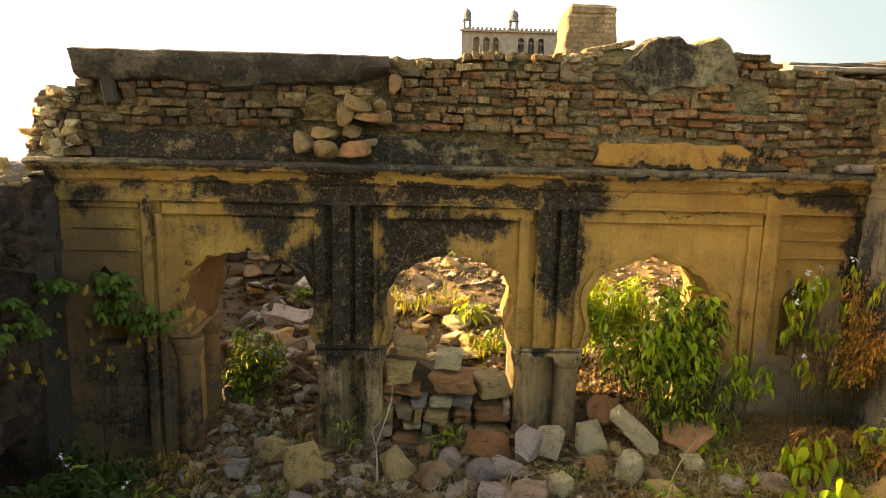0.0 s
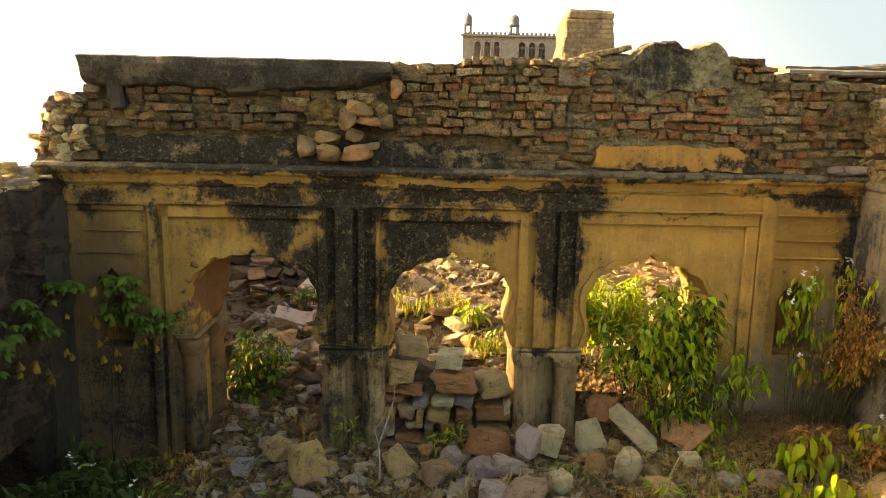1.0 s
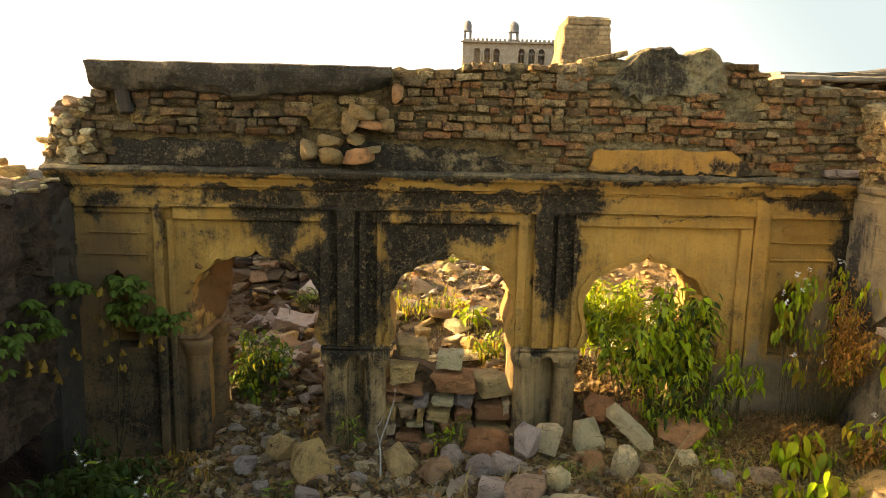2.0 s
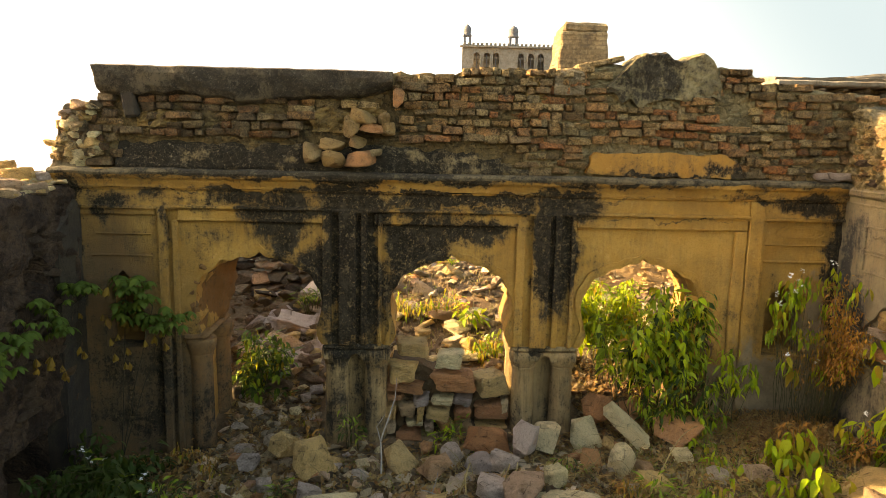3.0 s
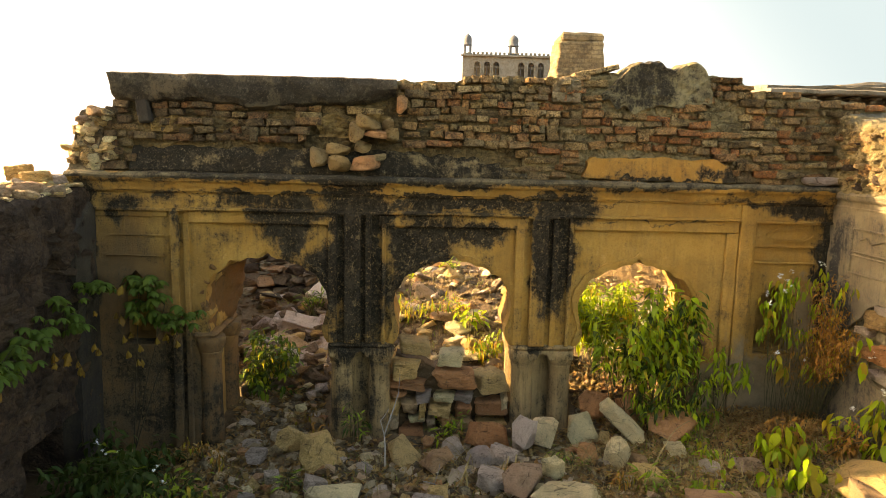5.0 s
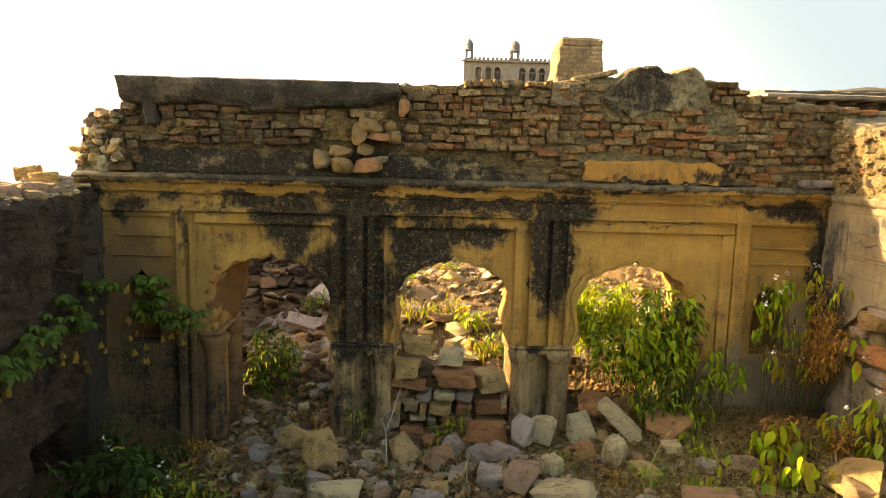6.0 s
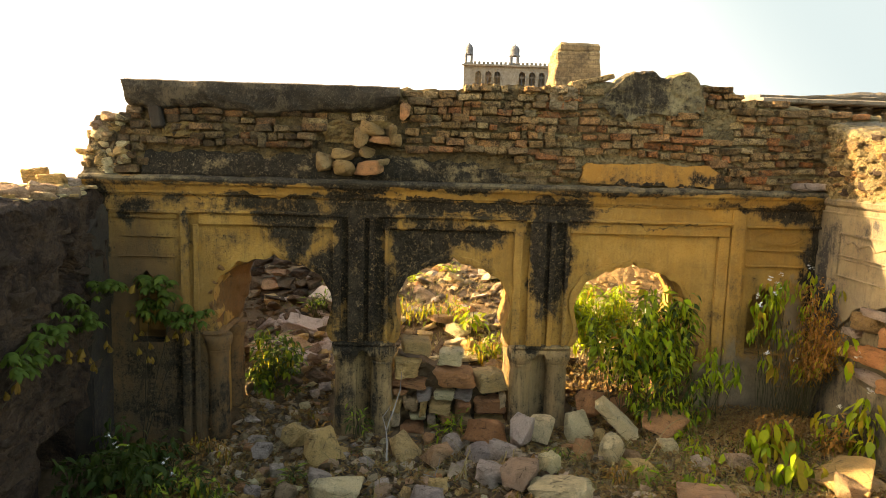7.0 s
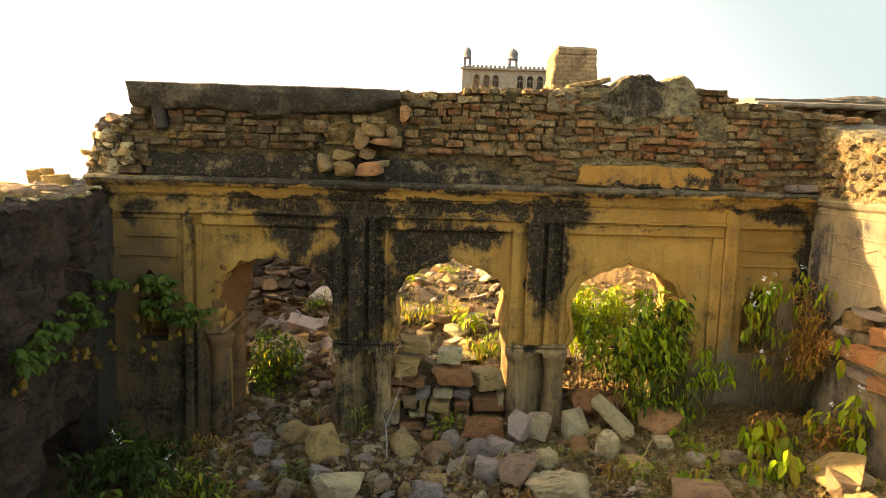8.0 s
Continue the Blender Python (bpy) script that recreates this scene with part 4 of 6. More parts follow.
LT = profile([(-10, 7.0), (-3.1, 6.6), (-2.75, 3.6), (-2.7, 2.7), (-2.7, 2.6), (-1.9, 2.55), (-1.36, 2.54), (-0.75, 2.53), (-0.35, 2.54), (-0.1, 2.60), (0.0, 2.62), (0.3, 2.62)])
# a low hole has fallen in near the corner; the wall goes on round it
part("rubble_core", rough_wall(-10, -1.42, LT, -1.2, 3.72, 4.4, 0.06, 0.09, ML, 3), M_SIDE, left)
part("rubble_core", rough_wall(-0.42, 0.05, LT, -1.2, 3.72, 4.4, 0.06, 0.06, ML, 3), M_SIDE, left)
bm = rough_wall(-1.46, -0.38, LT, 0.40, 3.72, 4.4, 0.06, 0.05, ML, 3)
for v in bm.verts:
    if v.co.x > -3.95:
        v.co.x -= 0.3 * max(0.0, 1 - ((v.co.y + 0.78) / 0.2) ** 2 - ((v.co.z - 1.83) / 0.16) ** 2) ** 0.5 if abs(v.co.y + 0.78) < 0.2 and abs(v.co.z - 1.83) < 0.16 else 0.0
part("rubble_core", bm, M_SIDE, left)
# unseen box added behind the hole to keep it dark
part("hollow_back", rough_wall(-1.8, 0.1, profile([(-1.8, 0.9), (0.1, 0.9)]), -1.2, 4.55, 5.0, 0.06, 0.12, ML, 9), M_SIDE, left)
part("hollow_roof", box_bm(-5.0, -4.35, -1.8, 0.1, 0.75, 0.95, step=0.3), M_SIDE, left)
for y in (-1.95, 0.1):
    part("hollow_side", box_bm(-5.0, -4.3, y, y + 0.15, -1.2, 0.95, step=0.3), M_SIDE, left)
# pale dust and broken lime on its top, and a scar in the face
part("plaster_face", rough_wall(-0.42, 0.03, profile([(-0.42, 2.2), (-0.2, 2.38), (0.03, 2.45)]), -0.4, 3.69, 3.9, 0.012, 0.05, ML, 41, 0.04), M_GREY_DARK, left, "dark grey plaster left in the corner")
right = thing("wall_east", "weathered plastered side wall with rubble showing", "wall", "structure")
MR = Matrix(((0, 1, 0, 0), (1, 0, 0, 0), (0, 0, 1, 0), (0, 0, 0, 1)))
# out of view it drops to 0.8 m to let in eastern sky light
RT = profile([(-10, 0.8), (-2.5, 0.8), (-2.1, 2.9), (-1.2, 3.3), (-0.5, 3.36), (0.0, 3.5)])
part("rubble_core", rough_wall(-10, 0.05, RT, -0.6, 3.97, 4.7, 0.03, 0.09, MR, 8), M_SIDE_R, right)
# never in view; added to hold back low southern sky light
south = thing("unseen_terrace_south", "unseen rubble-faced terrace added on the south to cut sky light", "terrace", "structure")
part("rubble_face", rough_wall(-3.75, 4.0, profile([(-4.4, 1.42), (4.6, 1.42)]), -1.2, 6.1, 11.0, 0.05, 0.15, Matrix(((1, 0, 0, 0), (0, -1, 0, 0), (0, 0, 1, 0), (0, 0, 0, 1))), 15), M_MORTAR_PALE, south)
# stands out of view, only to darken the western bay
corner = thing("shade_wall_south_west", "unseen tall rubble wall added to darken the western corner of the court", "wall", "structure")
part("rubble_core", rough_wall(-4.0, -2.0, profile([(-4.1, 7.0), (-2.0, 6.8)]), 1.2, 6.15, 6.75, 0.05, 0.15, Matrix(((1, 0, 0, 0), (0, -1, 0, 0), (0, 0, 1, 0), (0, 0, 0, 1))), 19), M_SIDE, corner)
# mostly hidden; added, with heights tuned, to shade the western arch
rear = thing("shade_wall_rear_west", "broken rubble wall behind the arcade, mostly hidden, added to shade the rubble", "wall", "structure")
RW = profile([(0.9, 1.8), (1.9, 1.78), (3.1, 1.75), (3.6, 1.6), (4.5, 1.45), (6.0, 1.5)])
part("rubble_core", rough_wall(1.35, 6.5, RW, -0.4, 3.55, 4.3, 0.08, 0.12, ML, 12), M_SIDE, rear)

# ---- far palace ----
palace = thing("palace", "distant ochre palace with arched windows and roof kiosks", "palace")
PX0, PX1, PY, PZ = 7.4, 31.0, 150.0, 22.9
wins = []
for cx in (10.55, 12.7, 14.7, 20.1, 22.3, 24.4, 28.6):
    wins.append([(cx - 0.74, 17.3), (cx - 0.74, 20.5), (cx - 0.5, 21.15), (cx, 21.4), (cx + 0.5, 21.15), (cx + 0.74, 20.5), (cx + 0.74, 17.3)])
    for dx in (-0.8, 0.8):
        part("jamb", box_bm(cx + dx - 0.1, cx + dx + 0.1, PY - 0.15, PY + 0.1, 12, 20.6, step=6, amp=0.0), M_FAR, palace)
    part("mullion", box_bm(cx - 0.07, cx + 0.07, PY + 0.5, PY + 0.7, 17.2, 21.3, step=6, amp=0.0), M_FAR_DARK, palace)
    part("transom", box_bm(cx - 0.7, cx + 0.7, PY + 0.5, PY + 0.7, 20.1, 20.5, step=6, amp=0.0), M_FAR, palace)
part("facade", prism([[(PX0, 8), (PX0, PZ), (PX1, PZ), (PX1, 8)]] + wins, PY, PY + 1.0, step=1.0, amp=0.02), M_FAR, palace)
part("inner_wall", box_bm(PX0 + 1, PX1 - 1, PY + 3, PY + 4, 8, 21.6, step=8, amp=0), M_FAR, palace)
part("roof", box_bm(PX0 + 0.3, PX1 - 0.3, PY + 1.0, PY + 9.0, 21.6, 22.0, step=8, amp=0), M_FAR, palace)
part("eave", box_bm(PX0 - 0.5, PX1 + 0.3, PY - 0.7, PY + 0.2, PZ - 0.5, PZ - 0.2, step=6, amp=0.0), M_FAR, palace)
for i in range(26):
    part("merlon", box_bm(PX0 + 0.2 + i * 0.95, PX0 + 0.75 + i * 0.95, PY, PY + 0.4, PZ, PZ + 0.5, step=6, bevel=0.1, amp=0.0), M_FAR, palace)


def kiosk(cx, cy, w):
    base = part("kiosk", box_bm(cx - 1.1 * w, cx + 1.1 * w, cy - 1.1 * w, cy + 1.1 * w, PZ - 0.3, PZ + 0.3, step=6, amp=0), M_FAR_DARK, palace, "open domed roof kiosk")
    for dx in (-0.68 * w, 0.68 * w):
        for dy in (-0.68 * w, 0.68 * w):
            part("post", box_bm(cx + dx - 0.22, cx + dx + 0.22, cy + dy - 0.22, cy + dy + 0.22, PZ, PZ + 2.2, step=6, amp=0), M_FAR_DARK, base)
    part("dome", lathe(cx, cy, [(1.3 * w, PZ + 1.95), (1.1 * w, PZ + 2.1), (0.98 * w, PZ + 2.3), (0.98 * w, PZ + 2.9), (1.02 * w, PZ + 3.1), (0.95 * w, PZ + 3.6), (0.6 * w, PZ + 4.1), (0.15, PZ + 4.3), (0.05, PZ + 4.6)], 8, 0), M_FAR_DARK, base, "dark grey weathered dome")


kiosk(8.5, 151.5, 0.85)
kiosk(18.5, 151.5, 1.05)


# east building whose eave shows over the side wall
east = thing("east_building", "sunlit ochre building with a deep stone eave beyond the side wall", "building")
part("wall", box_bm(4.5, 14.0, 3.02, 9.0, -0.5, 3.95, step=0.8, amp=0.02), M_EAVE, east)
part("eave", moulding(4.4, 14.2, [(3.3, 3.915), (2.6, 3.905), (2.58, 3.925), (2.58, 3.965), (2.62, 3.985), (3.3, 4.0)], step=0.12, amp=0.012), M_EAVE, east)
part("roof_edge", moulding(4.4, 14.2, [(3.5, 3.98), (2.72, 3.99), (2.70, 4.03), (2.95, 4.05), (3.5, 4.06)], step=0.1, amp=0.022, seed=4), M_EAVE, east)
part("roof_crust", rough_wall(5.4, 14.0, profile([(5.4, 4.06), (6.0, 4.12), (14.0, 4.14)]), 4.0, 2.85, 4.2, 0.03, 0.07, seed=71, top_amp=0.03), M_EAVE, east)
for i in range(30):
    x = 4.7 + i * 0.31
    for k in range(3):
        part("bracket", box_bm(x, x + 0.09, 2.68 + 0.12 * k, 3.03, 3.86 - 0.07 * k, 3.905 - 0.05 * k, step=3, bevel=0.02, amp=0.006, seed=x), M_EAVE, east)

# lumps of mortar and loose tiles on the ragged top
bm = rough_wall(1.44, 2.56, profile([(1.44, 3.60), (1.6, 3.82), (1.78, 3.96), (2.0, 3.985), (2.1, 3.91), (2.16, 3.90), (2.27, 3.97), (2.37, 3.98), (2.48, 3.91), (2.56, 3.70)]), 3.52, 0.0, 0.45, 0.022, 0.022, seed=21, top_amp=0.03, freq=7)
for v in bm.verts:
    v.co.z += (0.14 * noise.noise(Vector((v.co.x * 3.1, 2, 0))) + 0.06 * noise.noise(Vector((v.co.x * 11, 5, 0)))) * (1 - smooth(3.52, 3.72, v.co.z))
part("mortar_lump", bm, M_LUMP, parapet, "rounded remnant of dark and olive-grey plaster")
part("mortar_lump", rough_wall(0.93, 1.22, profile([(0.93, 3.74), (1.0, 3.80), (1.22, 3.78)]), 3.55, 0.0, 0.4, 0.06, 0.03, seed=23, top_amp=0.03), M_END, parapet)
for (x0, x1, z, tilt, y) in ((1.16, 1.62, 3.85, -0.22, 0.05), (1.05, 1.32, 3.77, -0.05, 0.03)):
    bm = box_bm(x0, x1, y, y + 0.3, z, z + 0.05, amp=0.012, seed=x0)
    bmesh.ops.rotate(bm, cent=((x0 + x1) / 2, y, z), matrix=Matrix.Rotation(tilt, 3, "Y"), verts=bm.verts)
    part("tile", bm, M_BRICK_TAN, parapet)

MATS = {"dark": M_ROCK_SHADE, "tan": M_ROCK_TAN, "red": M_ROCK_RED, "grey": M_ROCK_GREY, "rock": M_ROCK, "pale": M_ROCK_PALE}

# stones bedded in the broken hole of the parapet: x, z, width, height, kind
HOLE = [(-0.92, 3.3, 0.25, 0.17, "tan"), (-1.03, 3.21, 0.16, 0.23, "tan"), (-0.72, 3.28, 0.11, 0.11, "tan"), (-0.82, 3.19, 0.26, 0.09, "red"),
        (-0.67, 3.18, 0.14, 0.14, "tan"), (-1.41, 2.95, 0.17, 0.23, "tan"), (-1.22, 3.02, 0.24, 0.13, "grey"), (-1.21, 2.88, 0.23, 0.17, "tan"),
        (-0.94, 2.89, 0.3, 0.17, "red"), (-0.79, 2.96, 0.12, 0.07, "tan"), (-0.97, 3.06, 0.15, 0.12, "grey"), (-0.58, 3.49, 0.11, 0.19, "pink")]
rng = random.Random(5)
for i, (x, z, w, h, kind) in enumerate(HOLE):
    put_rock("stone", M_ROCK_RED if kind in ("pink", "red") else M_HOLE, 12 + i % 5, (x, 0.02 if z > 2.9 else -0.02, z), (w * 0.94, 0.24, h * 0.92),
             (rng.uniform(-0.2, 0.2), rng.uniform(-0.15, 0.15), rng.uniform(-0.3, 0.3)), parapet)
# crumbled end of the parapet
part("rubble_end", rough_wall(-3.9, -3.58, profile([(-3.9, 2.9), (-3.82, 3.2), (-3.78, 3.33), (-3.5, 3.36)]), 2.74, 0.0, 0.5, 0.09, 0.035, seed=17, top_amp=0.06), M_END, parapet)
for i in range(60):
    x, z = rng.uniform(-3.88, -3.5), rng.uniform(2.8, 3.36)
    if z > TOP(x) + 0.02:
        continue
    w = rng.uniform(0.05, 0.12)
    put_rock("stone", rng.choice((M_ROCK_TAN, M_BRICK_TAN, M_ROCK, M_ROCK_PALE)), (12 + i % 5) if i % 3 else 20 + i % 5, (x, rng.uniform(0.02, 0.08), z), (w * 1.4, 0.16, w * 0.9),
             (rng.uniform(-0.3, 0.3), rng.uniform(-0.3, 0.3), rng.uniform(-0.5, 0.5)), parapet)
put_rock("stone", M_ROCK_TAN, 1, (-3.9, 0.12, 2.97), (0.26, 0.3, 0.13), (0, 0.15, 0.2), parapet)

# ---- loose stones in the court: x, y, width, height, kind ----
STONES_A = [(-1.29, -0.72, 0.38, 0.42, "tan"), (-1.65, -0.36, 0.29, 0.33, "tan"), (-1.94, -0.55, 0.23, 0.23, "grey"), (-2.12, -0.24, 0.26, 0.09, "red"),
            (-2.15, -0.08, 0.2, 0.12, "grey"), (-1.73, -0.93, 0.17, 0.19, "grey"), (-1.3, -1.12, 0.25, 0.21, "grey"), (-1.11, -1.5, 0.55, 0.33, "pale"),
            (-0.48, -0.7, 0.26, 0.34, "tan"), (-0.24, -0.34, 0.13, 0.17, "red"), (-0.17, -0.92, 0.27, 0.27, "rock"), (0.4, -0.40, 0.5, 0.3, "red"),
            (0.69, -0.70, 0.25, 0.46, "grey"), (0.94, -0.52, 0.3, 0.38, "pale"), (0.25, -0.82, 0.25, 0.2, "grey"), (0.47, -0.84, 0.26, 0.2, "grey")]
STONES_B = [(0.33, -1.24, 0.34, 0.24, "grey"), (0.61, -1.38, 0.36, 0.29, "rock"), (-0.01, -0.58, 0.2, 0.21, "grey"), (1.35, -0.40, 0.3, 0.36, "pale"),
            (1.53, -0.98, 0.24, 0.32, "pale"), (1.54, -0.5, 0.13, 0.15, "tan"), (1.31, -0.8, 0.21, 0.18, "red"), (0.88, -1.18, 0.18, 0.25, "pale"),
            (0.93, -1.70, 0.54, 0.28, "pale"), (2.24, -0.55, 0.5, 0.31, "red"), (2.11, -0.88, 0.21, 0.14, "pale"), (2.19, -1.9, 0.57, 0.25, "rock"),
            (3.5, -1.72, 0.66, 0.24, "tan"), (3.61, -1.70, 0.22, 0.17, "pale"), (3.42, -2.06, 0.24, 0.2, "tan"), (-0.16, -1.5, 0.17, 0.24, "tan")]
STONES_C = [(-0.27, -1.66, 0.27, 0.22, "grey"), (-1.88, -1.27, 0.18, 0.18, "grey"), (-1.54, -1.46, 0.18, 0.26, "rock"), (-1.84, 0.0, 0.18, 0.18, "rock"),
            (1.56, 0.0, 0.34, 0.42, "red"), (1.93, 0.05, 0.38, 0.3, "red"), (3.35, -1.85, 0.3, 0.25, "rock"), (1.75, -1.3, 0.3, 0.16, "tan"), (2.7, -1.2, 0.25, 0.14, "rock")]
WORDS = {"dark": "brown weathered stone coloured as in shade, lying among rubble", "tan": "rough tan sandstone block lying among rubble", "red": "flat reddish-brown sandstone block lying among rubble", "grey": "grey angular stone lying among rubble",
         "rock": "brownish weathered stone lying among rubble", "pale": "pale whitish-tan slab of stone on the rubble"}
for i, (x, y, w, h, kind) in enumerate(STONES_A + STONES_B + STONES_C):
    deep = rng.uniform(0.75, 1.1) * max(w, 0.7 * h)
    k = rng.choice((0, 2, 4, 6, 8, 10, 20, 21)) if h > 0.6 * w else rng.choice((0, 3, 4, 7, 11, 22, 23))
    flat = (0.8, 0.55, 1.0, 0.7)[k % 4] if k < 20 else 1.0
    ob = put_rock("stone", MATS[kind], k, (x, y + deep * 0.15, ground_z(x, y) + h * 0.36), (w * 1.02, deep, h / flat * 1.0),
                  (rng.uniform(-0.2, 0.2), rng.uniform(-0.2, 0.2), rng.uniform(-0.5, 0.5)))
    tagged(ob, WORDS[kind], "stone", "stones in the court")
ob = new("stone", mesh_of(box_bm(-0.26, 0.26, -0.1, 0.1, -0.06, 0.06, amp=0.02), "stone", M_ROCK_PALE))
ob.matrix_basis = pose(1.69, -0.5, ground_z(1.69, -0.5) + 0.24, 10, 42, -10)
tagged(ob, "long pale stone slab leaning on other stones", "stone", "stones in the court")

count = 0
while count < 130:
    x, y = rng.uniform(-2.5, 3.7), rng.uniform(-2.3, 0.5)
    if not (-0.05 > y or any(abs(x - cx) < 0.5 for cx in (BAYS[0], BAYS[2]))) or (x > 1.8 and rng.random() < 0.6):
        continue
    w = rng.uniform(0.07, 0.17)
    kind = rng.choice(("tan", "grey", "grey", "rock", "rock", "red", "pale"))
    ob = put_rock("stone", MATS[kind], rng.randrange(12), (x, y, ground_z(x, y) + 0.2 * w), (w * 1.2, w, w * rng.uniform(0.6, 1.0)), (rng.uniform(-0.5, 0.5), rng.uniform(-0.5, 0.5), rng.uniform(-3, 3)))
    tagged(ob, WORDS[kind], "stone", "stones in the court")
    count += 1

for i in range(95):
    x, y = rng.uniform(-2.45, -1.35), rng.uniform(-0.3, 3.0)
    if -0.05 < y < 1.0 and abs(x - BAYS[0]) > 0.48:
        continue
    w = rng.choice((0.07, 0.08, 0.1, 0.12, 0.15)) * rng.uniform(0.9, 1.2) if y < 1.3 else rng.choice((0.1, 0.14, 0.18, 0.24))
    kind = rng.choice(("tan", "grey", "grey", "rock", "dark", "pale"))
    ob = put_rock("stone", MATS[kind], rng.choice((0, 2, 4, 6, 8, 10, 20, 21)), (x, y, ground_z(x, y) + 0.25 * w), (w * 1.2, w, w * rng.uniform(0.6, 0.9)), (rng.uniform(-0.6, 0.6), rng.uniform(-0.6, 0.6), rng.uniform(-3, 3)))
    tagged(ob, WORDS[kind], "stone", "stones in the arch")

# mostly the darker stone, standing in for shade behind the western arch
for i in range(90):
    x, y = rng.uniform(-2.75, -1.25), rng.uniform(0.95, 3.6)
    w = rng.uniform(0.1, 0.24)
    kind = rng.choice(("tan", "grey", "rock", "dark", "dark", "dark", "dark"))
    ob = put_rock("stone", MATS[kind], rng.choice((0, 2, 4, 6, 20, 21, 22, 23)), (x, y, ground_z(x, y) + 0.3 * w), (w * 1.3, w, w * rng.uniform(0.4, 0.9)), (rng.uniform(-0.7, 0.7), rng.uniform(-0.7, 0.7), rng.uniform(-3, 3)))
    tagged(ob, WORDS[kind], "stone", "stones in the arch")

part("flat_stone", box_bm(3.58, 3.92, -0.09, 0.2, 2.775, 2.85, amp=0.02, bevel=0.02), M_ROCK_GREY, parapet, "flat dark grey stone slab")
for i in range(20):
    x, y = (rng.uniform(0.9, 1.95), rng.uniform(-1.5, -0.6)) if i % 3 else (rng.uniform(-1.0, 0.3), rng.uniform(-1.4, -0.7))
    twig = thing("dry_stalk", "thin straw-brown dead stalk tangled over the stones", "twig", group="dead stalks")
    part("branch", tube(curve_points((x, y, ground_z(x, y)), (x + rng.uniform(-0.4, 0.4), y + rng.uniform(-0.1, 0.2), ground_z(x, y) + rng.uniform(0.1, 0.35)), 0.08, 7, 0.05), 0.003, 0.0015), M_STRAW, twig)

# dry-stone infill of the middle arch: x, z, width, height, kind
INFILL_A = [(-0.42, 0.88, 0.39, 0.21, "tan"), (0.0, 0.79, 0.29, 0.2, "pale"), (-0.51, 0.69, 0.34, 0.19, "tan"),
            (0.03, 0.58, 0.44, 0.27, "red"), (0.42, 0.56, 0.36, 0.28, "tan"), (-0.48, 0.51, 0.41, 0.14, "red"), (-0.3, 0.37, 0.21, 0.11, "grey"),
            (-0.08, 0.38, 0.21, 0.1, "pale"), (0.14, 0.39, 0.19, 0.1, "grey"), (-0.58, 0.4, 0.21, 0.08, "red"), (-0.46, 0.27, 0.19, 0.16, "rock"), (-0.31, 0.24, 0.09, 0.15, "rock")]
INFILL_B = [(-0.12, 0.25, 0.25, 0.13, "tan"), (0.13, 0.26, 0.19, 0.14, "red"), (0.45, 0.26, 0.35, 0.23, "red"), (0.58, 0.34, 0.09, 0.15, "pale"),
            (-0.38, 0.12, 0.17, 0.09, "pale"), (-0.42, 0.0, 0.25, 0.1, "red"), (-0.22, 0.11, 0.11, 0.1, "rock"), (-0.06, 0.1, 0.17, 0.13, "red"),
            (-0.62, 0.09, 0.12, 0.14, "rock"), (-0.61, 0.26, 0.13, 0.17, "rock"), (0.14, 0.09, 0.2, 0.14, "rock"), (0.45, 0.06, 0.34, 0.14, "rock"), (-0.14, -0.04, 0.3, 0.13, "rock")]
infill = thing("drystone_wall", "low dry-stone infill of mixed brown stones across the middle arch", "stone wall")
for i, (x, z, w, h, kind) in enumerate(INFILL_A + INFILL_B):
    back = 0.22 if z > 0.8 else 0.0
    put_rock("stone", MATS["tan" if kind == "rock" and i % 2 else kind], 20 + i % 9, (x, 0.22 + back + rng.uniform(-0.04, 0.04), z), (w * 1.1, 0.34, h * 1.06),
             (rng.uniform(-0.12, 0.12), rng.uniform(-0.1, 0.1), rng.choice((0, math.pi)) + rng.uniform(-0.2, 0.2)), infill)
part("packing", rough_wall(-0.62, 0.62, profile([(-0.7, 0.78), (-0.1, 0.62), (0.25, 0.55), (0.7, 0.5)]), -0.4, 0.32, 0.7, 0.05, 0.06, seed=31), M_EARTH, infill)


# ---- rubble behind and around ----
def free_spot(x, y):
    """Keeps scattered stones out of the arcade's masonry and side walls."""
    if -0.05 < y < 0.98:
        return any(abs(x - cx) < 0.5 for cx in (BAYS[0], BAYS[2]))
    return -3.45 < x < 3.85


count = 0
while count < 295:
    x, y = rng.uniform(-3.0, 3.2), 1.0 + 4.4 * rng.random() ** 1.2
    w = rng.choice((0.09, 0.11, 0.14, 0.18, 0.22, 0.3)) * rng.uniform(0.8, 1.2)
    if y < 1.6 and w > 0.22:
        continue
    # pale rock east of x = -1 for sun, dark rock west for shade
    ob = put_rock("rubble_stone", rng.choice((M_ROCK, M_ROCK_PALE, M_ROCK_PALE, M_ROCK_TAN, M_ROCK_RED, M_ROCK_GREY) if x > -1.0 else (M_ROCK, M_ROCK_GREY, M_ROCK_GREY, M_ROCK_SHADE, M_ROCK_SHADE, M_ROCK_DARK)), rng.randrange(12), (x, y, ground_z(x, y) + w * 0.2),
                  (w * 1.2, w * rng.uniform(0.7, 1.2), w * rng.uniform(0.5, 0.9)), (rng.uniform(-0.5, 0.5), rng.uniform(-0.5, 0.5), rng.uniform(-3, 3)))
    tagged(ob, "angular rubble stone on the slope behind the arches", "stone", "rubble behind the arches")
    count += 1
for x, y, z, w, d, t in ((-2.05, 2.6, 0.12, 0.5, 0.3, 0.25), (-2.45, 1.9, 0.08, 0.45, 0.2, -0.1), (-1.75, 3.3, 0.2, 0.6, 0.4, 0.1), (-1.5, 2.0, 0.14, 0.34, 0.3, -0.5)):
